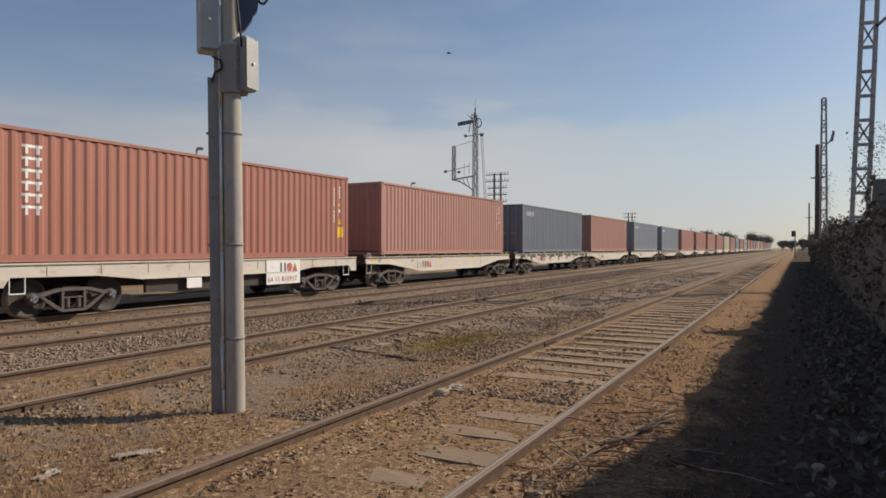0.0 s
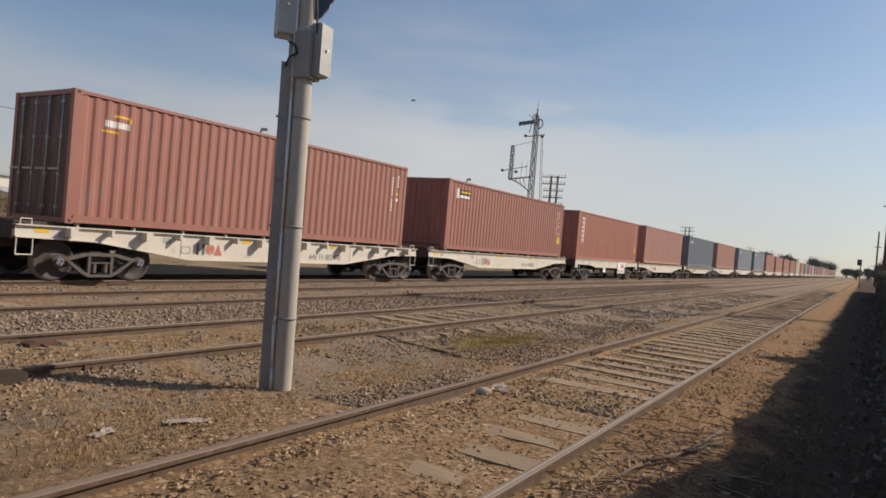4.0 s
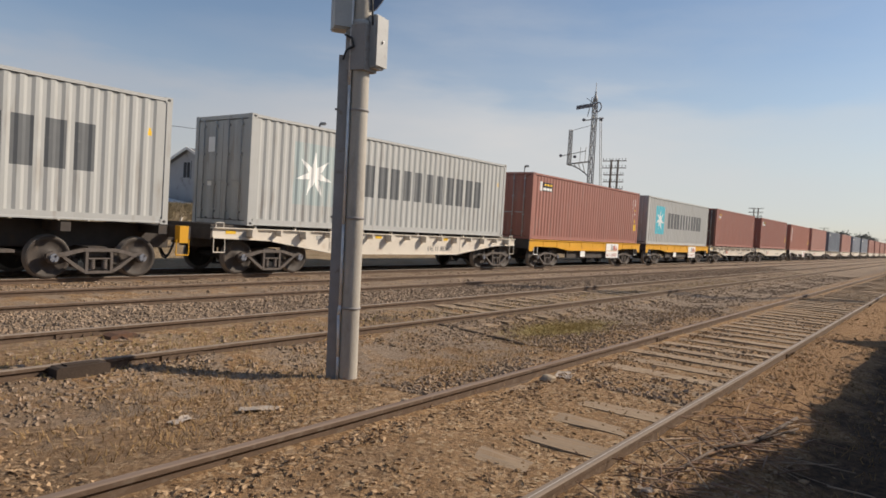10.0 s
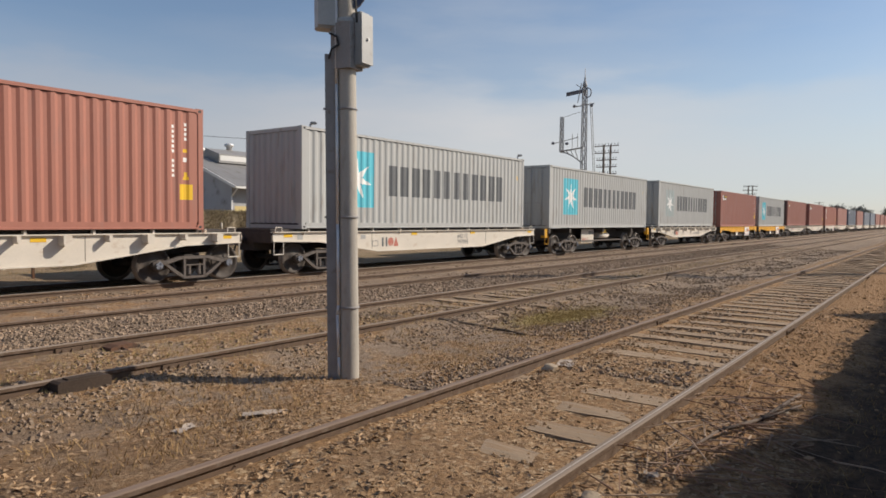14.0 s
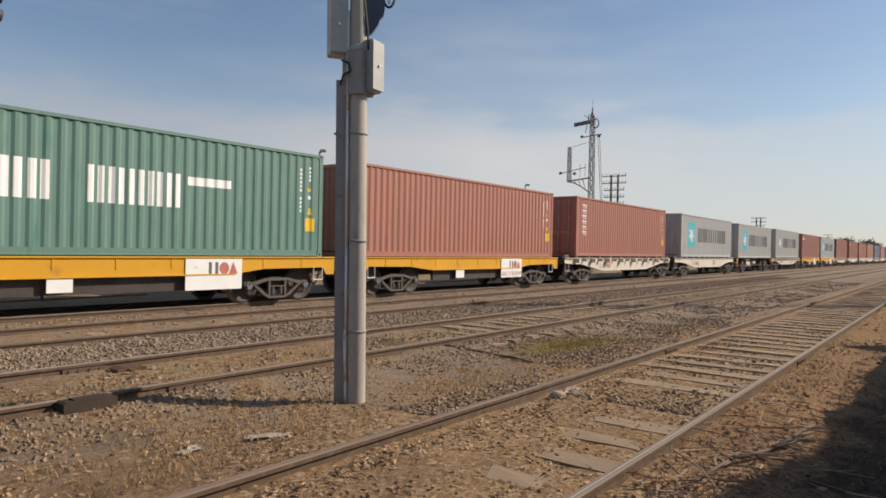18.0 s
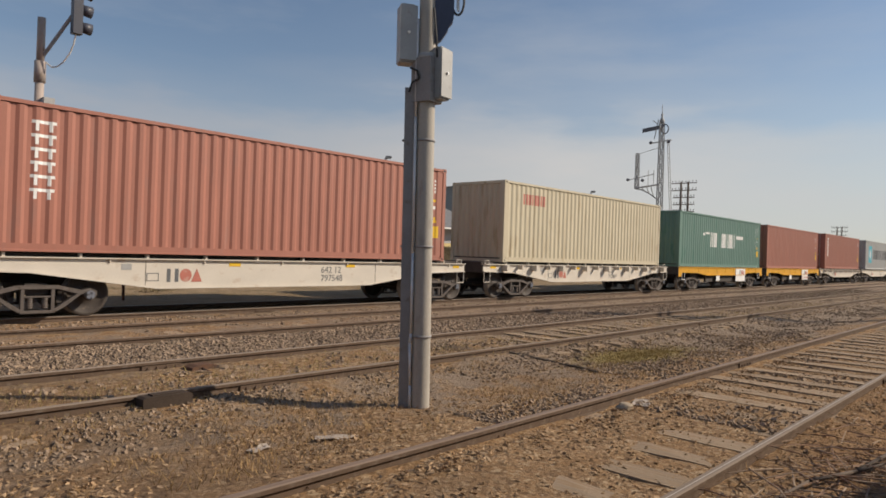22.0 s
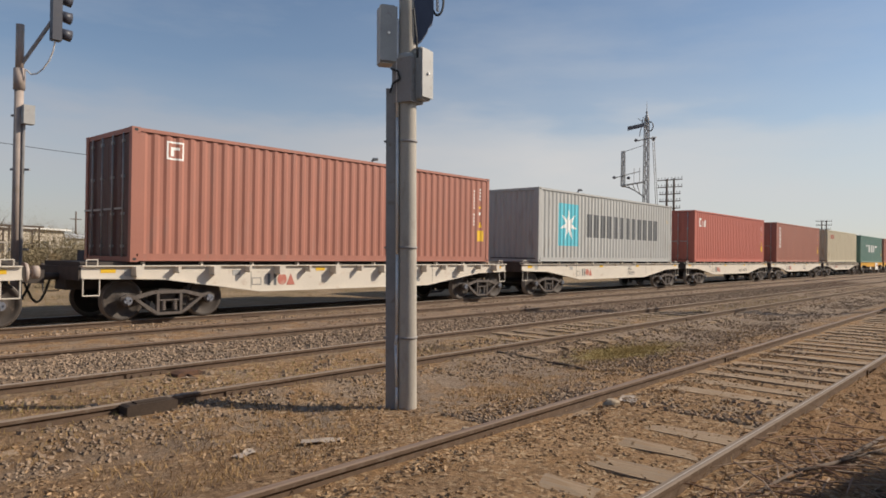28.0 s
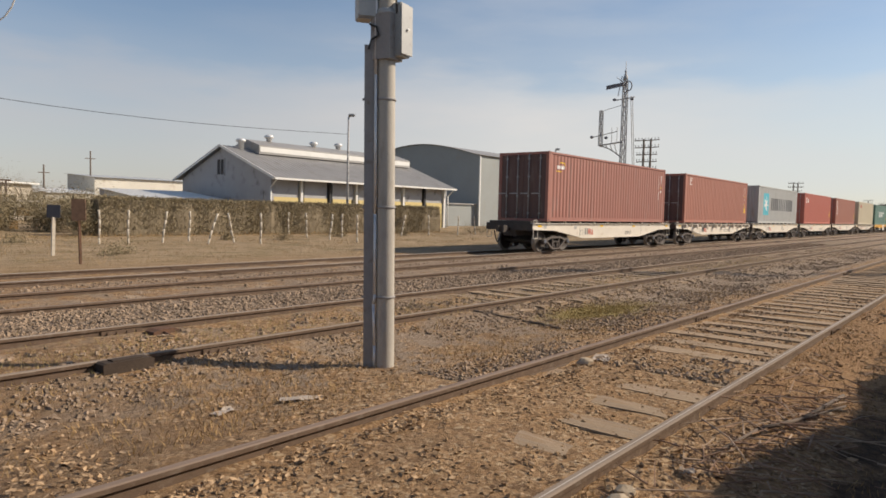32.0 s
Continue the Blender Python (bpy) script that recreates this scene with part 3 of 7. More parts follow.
def ground_material():
    """Brown earth with dry grass, grey ballast along the beds, a green patch, all with uneven borders."""
    m, n, l, b = nodes_of("earth_and_ballast")
    co = n.new("ShaderNodeTexCoord")
    sep = n.new("ShaderNodeSeparateXYZ")
    l.new(co.outputs["Object"], sep.inputs[0])

    def noise_of(scale, detail=5, rough=0.6):
        t = n.new("ShaderNodeTexNoise")
        t.inputs["Scale"].default_value, t.inputs["Detail"].default_value, t.inputs["Roughness"].default_value = scale, detail, rough
        l.new(co.outputs["Object"], t.inputs["Vector"])
        return t.outputs["Fac"]

    def math_of(op, a, b2, c=None):
        k = n.new("ShaderNodeMath")
        k.operation = op
        for i, v in enumerate((a, b2, c)):
            if v is None:
                continue
            if isinstance(v, (int, float)):
                k.inputs[i].default_value = v
            else:
                l.new(v, k.inputs[i])
        return k.outputs[0]

    def ramp_of(fac, *stops):
        r = n.new("ShaderNodeValToRGB")
        e = r.color_ramp.elements
        while len(e) < len(stops):
            e.new(0.5)
        for q, (p, c) in zip(e, stops):
            q.position, q.color = p, (*c, 1)
        l.new(fac, r.inputs["Fac"])
        return r.outputs["Color"]

    def mix_of(fac, a, c):
        k = n.new("ShaderNodeMixRGB")
        l.new(fac, k.inputs["Fac"])
        for s, v in ((1, a), (2, c)):
            if isinstance(v, tuple):
                k.inputs[s].default_value = (*v, 1)
            else:
                l.new(v, k.inputs[s])
        return k.outputs["Color"]

    n1, n2, n3, n4 = noise_of(0.55, 4), noise_of(2.3, 6), noise_of(14, 6, 0.7), noise_of(70, 4, 0.7)
    earth = ramp_of(math_of("MULTIPLY_ADD", n3, 0.55, math_of("MULTIPLY", n2, 0.45)),
                    (0.30, (0.155, 0.091, 0.046)), (0.5, (0.345, 0.208, 0.104)), (0.70, (0.46, 0.31, 0.178)))
    # chips of leaf and bark trodden into the soil
    chips = []
    for scale, amount in ((21.0, 0.9), (43.0, 0.7)):
        vo = n.new("ShaderNodeTexVoronoi")
        vo.inputs["Scale"].default_value = scale
        wob = n.new("ShaderNodeVectorMath")
        wob.operation = "ADD"
        nz = n.new("ShaderNodeTexNoise")
        nz.inputs["Scale"].default_value = scale * 0.7
        l.new(co.outputs["Object"], nz.inputs["Vector"])
        sc = n.new("ShaderNodeVectorMath")
        sc.operation = "SCALE"
        sc.inputs["Scale"].default_value = 2.2 / scale
        l.new(nz.outputs["Color"], sc.inputs[0])
        l.new(co.outputs["Object"], wob.inputs[0])
        l.new(sc.outputs[0], wob.inputs[1])
        l.new(wob.outputs[0], vo.inputs["Vector"])
        sp_ = n.new("ShaderNodeSeparateXYZ")
        l.new(vo.outputs["Color"], sp_.inputs[0])
        chips.append((sp_.outputs["X"], sp_.outputs["Y"], vo.outputs["Distance"], amount))
    for pick, tone, dist, amount in chips:
        on = ramp_of(math_of("ADD", pick, math_of("MULTIPLY", math_of("SUBTRACT", n2, 0.5), 1.2)), (0.50, (0, 0, 0)), (0.56, (amount, amount, amount)))
        earth = mix_of(on, earth, ramp_of(tone, (0.0, (0.105, 0.062, 0.036)), (0.45, (0.27, 0.165, 0.088)), (0.8, (0.43, 0.29, 0.165)), (1.0, (0.55, 0.42, 0.27))))
    chip_relief = math_of("ADD", chips[0][0], math_of("MULTIPLY", chips[1][0], 0.6))
    gravel = ramp_of(math_of("MULTIPLY_ADD", n4, 0.6, math_of("MULTIPLY", n3, 0.4)),
                     (0.3, (0.125, 0.090, 0.062)), (0.5, (0.275, 0.205, 0.145)), (0.7, (0.42, 0.33, 0.245)))
    # across the tracks: how much ballast there is
    across = n.new("ShaderNodeFloatCurve")
    cv = across.mapping.curves[0]
    pts = [(0.0, 0.0), (0.06, 0.0), (0.10, 0.16), (0.18, 0.22), (0.21, 0.42), (0.27, 0.62), (0.31, 0.55), (0.36, 0.45), (0.42, 0.85), (0.48, 0.9), (0.52, 0.6), (0.58, 0.55), (0.66, 0.6), (0.74, 0.5), (0.83, 0.45), (0.88, 0.05), (1.0, 0.0)]
    for i, (px, py) in enumerate(pts):
        if i < 2:
            cv.points[i].location = (px, py)
        else:
            cv.points.new(px, py)
    across.mapping.update()
    l.new(math_of("DIVIDE", sep.outputs["Y"], 20.0), across.inputs["Value"])
    # more ballast further along the line, more earth near the signal post
    along = math_of("MULTIPLY", math_of("SUBTRACT", sep.outputs["X"], 9.0), 0.02)
    along = math_of("MINIMUM", math_of("MAXIMUM", along, -0.12), 0.14)
    bal = math_of("ADD", math_of("ADD", across.outputs[0], along), math_of("MULTIPLY", math_of("SUBTRACT", n2, 0.5), 1.3))
    bal = ramp_of(bal, (0.38, (0, 0, 0)), (0.62, (1, 1, 1)))
    col = mix_of(bal, earth, gravel)
    # moss and short green grass beside the near track
    dx = math_of("DIVIDE", math_of("SUBTRACT", sep.outputs["X"], 10.5), 2.1)
    dy = math_of("DIVIDE", math_of("SUBTRACT", sep.outputs["Y"], 5.2), 0.75)
    rr = math_of("SQRT", math_of("ADD", math_of("MULTIPLY", dx, dx), math_of("MULTIPLY", dy, dy)), 0)
    g = math_of("ADD", math_of("SUBTRACT", 1.0, rr), math_of("MULTIPLY", math_of("SUBTRACT", n2, 0.5), 1.6))
    col = mix_of(ramp_of(g, (0.1, (0, 0, 0)), (0.55, (0.8, 0.8, 0.8))), col, (0.30, 0.235, 0.078))
    # lens darkening painted into the soil towards the start of the line
    lens_dark = math_of("ADD", math_of("MULTIPLY", math_of("SUBTRACT", 3.6, sep.outputs["X"]), 0.22), math_of("MULTIPLY", math_of("SUBTRACT", n1, 0.5), 1.4))
    col = mix_of(ramp_of(lens_dark, (0.0, (0, 0, 0)), (0.6, (0.85, 0.85, 0.85))), col, ramp_of(n3, (0.35, (0.110, 0.070, 0.042)), (0.65, (0.255, 0.166, 0.098))))
    # sandy orange soil along the near rail
    sand = math_of("SUBTRACT", 1.0, math_of("ABSOLUTE", math_of("SUBTRACT", sep.outputs["Y"], 1.15), 0))
    sand = math_of("ADD", sand, math_of("MULTIPLY", math_of("SUBTRACT", n2, 0.5), 0.9))
    sand = math_of("MULTIPLY", sand, math_of("MINIMUM", math_of("MAXIMUM", math_of("MULTIPLY", math_of("SUBTRACT", sep.outputs["X"], 3.0), 0.3), 0.0), 1.0))
    col = mix_of(ramp_of(sand, (0.35, (0, 0, 0)), (0.7, (0.75, 0.75, 0.75))), col, ramp_of(n3, (0.3, (0.235, 0.132, 0.064)), (0.7, (0.41, 0.245, 0.122))))
    # the open field beyond the tracks is paler bare earth and thin grass
    far = ramp_of(math_of("DIVIDE", sep.outputs["Y"], 60.0), (0.26, (0, 0, 0)), (0.34, (1, 1, 1)))
    field = ramp_of(math_of("MULTIPLY_ADD", n2, 0.5, math_of("MULTIPLY", n1, 0.5)), (0.35, (0.20, 0.155, 0.080)), (0.5, (0.31, 0.225, 0.135)), (0.66, (0.41, 0.30, 0.19)))
    col = mix_of(far, col, field)
    # dark leaf litter under the hedge, with the hedge's shade painted into it
    mould_shade = ramp_of(math_of("ADD", math_of("MULTIPLY", math_of("SUBTRACT", 1.15, sep.outputs["Y"]), 1.2), math_of("MULTIPLY", math_of("SUBTRACT", n2, 0.5), 1.5)), (0.35, (0, 0, 0)), (0.7, (1, 1, 1)))
    col = mix_of(mould_shade, col, ramp_of(n3, (0.35, (0.036, 0.024, 0.016)), (0.65, (0.130, 0.080, 0.048))))
    # oily dark patches along the second track
    oil = ramp_of(math_of("MULTIPLY", noise_of(0.9, 3), 1.0), (0.60, (0, 0, 0)), (0.70, (0.55, 0.55, 0.55)))
    in2 = ramp_of(math_of("ABSOLUTE", math_of("SUBTRACT", sep.outputs["Y"], 7.2), 0), (0.5, (1, 1, 1)), (0.9, (0, 0, 0)))
    k = n.new("ShaderNodeMixRGB")
    k.blend_type = "MULTIPLY"
    k.inputs["Fac"].default_value = 1
    l.new(oil, k.inputs[1])
    l.new(in2, k.inputs[2])
    col = mix_of(k.outputs["Color"], col, (0.045, 0.036, 0.030))
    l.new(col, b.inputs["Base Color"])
    b.inputs["Roughness"].default_value = 0.95
    b.inputs["Specular IOR Level"].default_value = 0.15
    bp = n.new("ShaderNodeBump")
    bp.inputs["Strength"].default_value, bp.inputs["Distance"].default_value = 0.9, 0.03
    l.new(math_of("ADD", math_of("ADD", math_of("MULTIPLY", n4, 0.5), n3), math_of("MULTIPLY", chip_relief, 0.45)), bp.inputs["Height"])
    l.new(bp.outputs["Normal"], b.inputs["Normal"])
    return m


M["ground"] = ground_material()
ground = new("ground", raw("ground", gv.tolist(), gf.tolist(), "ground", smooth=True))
tagged(ground, "brown earth and grey ballast with dry grass and leaves", "ground", kind="structure")


# ---- the four tracks ----
def rail_mesh(x0, x1, n_seg, head="rail_top", line=""):
    """Flat-bottomed rail along x with its head's top at z = 0; worn running surface."""
    prof = [(-.068, -.145), (.068, -.145), (.068, -.132), (.012, -.115), (.010, -.045), (.034, -.034), (.035, -.006), (.026, 0), (.001, .0006), (-.006, .0006), (-.026, 0), (-.035, -.006), (-.034, -.034), (-.010, -.045), (-.012, -.115), (-.068, -.132)]
    v, f, mi = [], [], []
    xs = np.linspace(x0, x1, n_seg + 1)
    for x in xs:
        v += [(x, a, c) for a, c in prof]
    k = len(prof)
    for s in range(n_seg):
        for i in range(k):
            j = (i + 1) % k
            f.append((s * k + i, s * k + j, (s + 1) * k + j, (s + 1) * k + i))
            mi.append(2 if line and i == 8 else 1 if i in (6, 7, 8, 9, 10) else 0)
    f += [tuple(range(k))[::-1], tuple(range(n_seg * k, (n_seg + 1) * k))]
    mi += [0, 0]
    me = raw("rail", v, f, "rail", head, line or head)
    me.polygons.foreach_set("material_index", mi)
    return me


RAIL_FAR = rail_mesh(0, 900.0, 1)
RAIL_USED = rail_mesh(0, 900.0, 1, "rail_shine")
RAIL_DUSTY = rail_mesh(0, 900.0, 1, "rail_dust")
RAIL_LINED = rail_mesh(0, 900.0, 1, "rail_dust", "rail_line")
fish = bmesh.new()
box(fish, -.24, .24, -.03, -.012, -.105, -.045)
box(fish, -.24, .24, .012, .03, -.105, -.045)
for bx in (-.17, -.06, .06, .17):
    tube(fish, (bx, -.05, -.075), (bx, .05, -.075), .014, n=6)
FISH_ME = mesh_of("fishplate", fish, "rail")

sl = bmesh.new()
box(sl, -.11, .11, -1.33, 1.33, -.10, 0)
for e in sl.verts:
    e.co.x += random.uniform(-.012, .012)
    e.co.y += random.uniform(-.05, .05)
SLEEPER_ME = [mesh_of("sleeper", sl, "sleeper")]
for k in range(5):
    sl = bmesh.new()
    ys = [-1.33 + 2.66 * i / 6 for i in range(7)]
    top = [[], []]
    for y in ys:
        for s, side in enumerate((-1, 1)):
            top[s].append((side * (.135 + random.uniform(-.02, .014)), y + random.uniform(-.03, .03), random.uniform(-.010, .003)))
    va = [sl.verts.new(p) for p in top[0]]
    vb = [sl.verts.new(p) for p in top[1]]
    wa = [sl.verts.new((p[0] * 1.05, p[1], -.12)) for p in top[0]]
    wb = [sl.verts.new((p[0] * 1.05, p[1], -.12)) for p in top[1]]
    for i in range(6):
        sl.faces.new((va[i], vb[i], vb[i + 1], va[i + 1]))
        sl.faces.new((wa[i], va[i], va[i + 1], wa[i + 1]))
        sl.faces.new((vb[i], wb[i], wb[i + 1], vb[i + 1]))
    sl.faces.new((va[0], wa[0], wb[0], vb[0]))
    sl.faces.new((va[6], vb[6], wb[6], wa[6]))
    SLEEPER_ME.append(mesh_of("sleeper", sl, "sleeper"))

JOINTS = {"near": -1.72, "second": 3.7, "third": 1.5, "main": -3.0}
SLEEP_TO = {"near": 75, "second": 48, "third": 30, "main": 24}
SLEEP_Z = {"near": -.110, "second": -.134, "third": -.118, "main": -.228}
for key, (ya, yb, zr) in RAILS.items():
    t = thing("railway_track", pose(0, 0, 0), {"near": "rusty broad gauge track with worn wooden sleepers in dry leaves", "second": "broad gauge track half buried in ballast and grass",
              "third": "rusty brown siding track on ballast", "main": "running line carrying the container train"}[key], "railway track", "parallel tracks", "structure")
    for yr in (ya, yb):
        part("rail", RAIL_LINED if yr in (1.734, 7.995) else RAIL_USED if key == "main" else RAIL_DUSTY if key == "second" else RAIL_FAR, "", t, at=pose(-300, yr, zr))
        x = JOINTS[key]
        while x < 62:
            part("fishplate", FISH_ME, "", t, at=pose(x + (0 if yr == yb else 0.3), yr, zr))
            x += 12.05
    x = -6.25 if key == "near" else -6.0
    while x < SLEEP_TO[key]:
        near = key == "near"
        lift = -.009 if near and x < 8 else .024 if key == "second" and x > 8.5 else 0.0
        wander = .02 if near else .06
        part("sleeper", random.choice(SLEEPER_ME), "", t, at=pose(x + random.uniform(-wander, wander), (ya + yb) / 2 + random.uniform(-.08, .08), SLEEP_Z[key] + lift + random.uniform(-.006, .004), 0, random.uniform(-.4, .4), random.uniform(-1.6, 1.6)))
        x += 0.637


# ---- the container train ----
LEN, WID, TALL = 12.192, 2.438, 2.85
DECK = 1.20             # underside of a container above the rail of the running line
Z4 = RAILS["main"][2]
Y4 = 15.48


def corrugated(length, z0, z1, paint=None, xcuts=(), zcuts=(), pitch=0.2766, depth=0.028, smooth_ends=0.06):
    """A wall in the x-z plane, outside towards -y, with trapezoid corrugations; paint(x, z) gives each cell's material."""
    xs = [0.0, smooth_ends]
    n = int((length - 2 * smooth_ends) / pitch)
    off = (length - n * pitch) / 2
    flat, slope = pitch * 0.27, pitch * 0.23
    prof = [(0.0, 0.0), (off, 0.0)]
    for k in range(n):
        a = off + k * pitch
        prof += [(a + slope * 0.5, depth * 0.5), (a + slope, depth), (a + slope + flat, depth), (a + 2 * slope + flat, 0.0), (a + pitch, 0.0)]
    prof.append((length, 0.0))
    px, pd = np.array([p[0] for p in prof]), np.array([p[1] for p in prof])
    xs = sorted(set([round(float(v), 4) for v in px] + [round(v, 4) for v in xcuts if 0 < v < length]))
    zs = sorted(set([round(z0, 4), round(z1, 4)] + [round(v, 4) for v in zcuts if z0 < v < z1]))
    v = [(x, float(np.interp(x, px, pd)), z) for x in xs for z in zs]
    k = len(zs)
    f, mi = [], []
    for i in range(len(xs) - 1):
        for j in range(k - 1):
            f.append((i * k + j, (i + 1) * k + j, (i + 1) * k + j + 1, i * k + j + 1))
            mi.append(paint((xs[i] + xs[i + 1]) / 2, (zs[j] + zs[j + 1]) / 2) if paint else 0)
    return v, f, mi


def painted_wall(base, marks, length=LEN - 0.2, z0=0.17, z1=TALL - 0.10):
    """marks: (x0, x1, z0, z1, material) rectangles; ('star', x, z, r, material) drawn in small cells; later ones lie on top."""
    slots, xc, zc = [base], [], []
    for q in marks:
        if q[-1] not in slots:
            slots.append(q[-1])
        if q[0] == "star":
            xc += list(np.arange(q[1] - q[3], q[1] + q[3], 0.022))
            zc += list(np.arange(q[2] - q[3], q[2] + q[3], 0.022))
        else:
            xc += [q[0], q[1]]
            zc += [q[2], q[3]]

    def star(x, z, q):
        dx, dz = x - q[1], z - q[2]
        r, a = math.hypot(dx, dz), math.atan2(dx, dz) % (math.tau / 7)
        a = min(a, math.tau / 7 - a) / (math.pi / 7)
        return r < q[3] * (1.0 - a) ** 1.25 * 0.62 + q[3] * 0.38 * (1 - 0.25 * a) and r < q[3] * (0.42 + 0.58 * (1 - a) ** 3)

    def paint(x, z):
        pick = 0
        for q in marks:
            if q[0] == "star":
                if star(x, z, q):
                    pick = slots.index(q[-1])
            elif q[0] <= x <= q[1] and q[2] <= z <= q[3]:
                pick = slots.index(q[-1])
        return pick

    v, f, mi = corrugated(length, z0, z1, paint, xc, zc)
    me = raw("side_panel", v, f, *slots)
    me.polygons.foreach_set("material_index", mi)
    return me


def letters(x0, x1, z0, z1, count, material, fill=0.34):
    """Writing as plain upright bars, two to a letter."""
    out, w = [], (x1 - x0) / count
    for k in range(count):
        a = x0 + k * w
        out += [(a + w * 0.06, a + w * (0.06 + fill), z0, z1, material), (a + w * (0.54), a + w * (0.54 + fill), z0, z1, material)]
    return out


def code_marks(material="white_mark", label=True):
    """Small codes and the yellow label near the leading end."""
    out = []
    for k in range(11):
        if k not in (4,):
            out.append((11.30, 11.36, 1.22 + k * 0.112, 1.29 + k * 0.112, material))
    for k in range(4):
        out.append((11.62, 11.68, 2.08 + k * 0.11, 2.15 + k * 0.11, material))
    out += [(11.58, 11.69, 1.80, 1.88, "yellow_mark"), (11.59, 11.68, 1.58, 1.68, material)]
    if label:
        out += [(11.48, 11.82, 0.70, 1.06, "yellow_mark"), (11.58, 11.72, 1.16, 1.24, "yellow_mark"), (11.61, 11.69, 1.24, 1.34, "yellow_mark")]
    return out


STAR_MARKS = [(1.36, 2.86, 0.64, 2.34, "sky_blue"), ("star", 2.10, 1.49, 0.66, "white_mark")] + letters(3.5, 10.55, 1.03, 2.0, 6, "dark_mark") + [(11.55, 11.65, 1.95, 2.05, "yellow_mark"), (11.57, 11.63, 2.05, 2.12, "yellow_mark")]
FADED_MARKS = [(*STAR_MARKS[0][:4], "faded_sky")] + STAR_MARKS[1:]
TALL_LETTERS = []
for k in range(6):
    zt = 2.50 - k * 0.257
    TALL_LETTERS += [(0.60, 1.02, zt - 0.06, zt, "white_mark"), (0.66, 0.72, zt - 0.20, zt - 0.06, "white_mark"), (0.90, 0.96, zt - 0.20, zt - 0.06, "white_mark")]
LOOKS = {
    "pale_red": ("faded_red", code_marks(label=False), "pale red corrugated container with painted haze"),
    "pale_blue": ("faded_blue", letters(0.62, 2.0, 2.2, 2.45, 5, "white_mark", 0.2), "pale blue grey container with painted haze"),
    "tall_letters": ("red_oxide", TALL_LETTERS + code_marks(), "rust red container with upright white letters"),
    "plain": ("red_oxide", code_marks(), "plain rust red corrugated container"),
    "brown": ("brown_red", code_marks(label=False), "faded brown red corrugated container"),
    "badge": ("brown_red", [(0.60, 0.78, 2.12, 2.52, "white_mark"), (0.82, 1.72, 2.12, 2.50, "black_mark"), (0.86, 1.68, 2.16, 2.27, "white_mark"), (0.95, 1.72, 2.36, 2.44, "yellow_mark")] + code_marks(), "brown red container with black and white badge"),
    "oval": ("brown_red", letters(0.62, 1.22, 2.18, 2.32, 6, "white_mark") + [(0.85, 1.22, 2.42, 2.47, "yellow_mark"), (1.19, 1.24, 2.33, 2.44, "yellow_mark"), (0.58, 0.95, 2.06, 2.10, "yellow_mark")] + code_marks(label=False), "brown red container with small yellow badge"),
    "star": ("grey_paint", STAR_MARKS, "light grey container with white star and letters"),
    "pale_star": ("grey_paint", FADED_MARKS, "light grey container with bleached star square"),
    "green": ("green_paint", [(2.95, 3.2, 1.72, 1.86, "white_mark"), (3.35, 3.9, 1.80, 1.90, "white_mark")] + letters(3.98, 4.95, 1.12, 1.9, 2, "white_mark") + letters(5.6, 7.8, 1.12, 1.9, 5, "white_mark", 0.3) + [(7.9, 9.1, 1.66, 1.86, "white_mark")] + code_marks(), "green container with worn white letters"),
    "beige": ("beige_paint", letters(1.0, 2.42, 2.08, 2.46, 4, "red_mark", 0.38), "beige container with faded red letters"),
    "scarlet": ("bright_red", [(0.62, 0.92, 1.97, 2.06, "white_mark"), (0.62, 0.72, 1.97, 2.44, "white_mark"), (0.62, 0.92, 2.35, 2.44, "white_mark"), (1.0, 1.12, 1.97, 2.3, "white_mark"), (1.22, 1.34, 1.97, 2.3, "white_mark"), (1.42, 1.54, 1.97, 2.36, "white_mark")] + code_marks(), "bright red container with white letters"),
    "frame": ("red_oxide", [(0.66, 1.06, 2.24, 2.64, "white_mark"), (0.70, 1.02, 2.28, 2.60, "red_oxide"), (0.76, 0.96, 2.46, 2.52, "white_mark"), (0.76, 0.84, 2.32, 2.46, "white_mark")] + code_marks(), "rust red container with a white square badge"),
    "blue": ("blue_paint", letters(0.62, 2.0, 2.2, 2.45, 5, "white_mark", 0.2), "dull blue grey container"),
}



def end_panel(base):
    v, f, mi = corrugated(WID - 0.24, 0.15, TALL - 0.12, None, pitch=0.25, depth=0.046)
    return raw("end_panel", [(y_, x_, z_) for x_, y_, z_ in v], f, base)


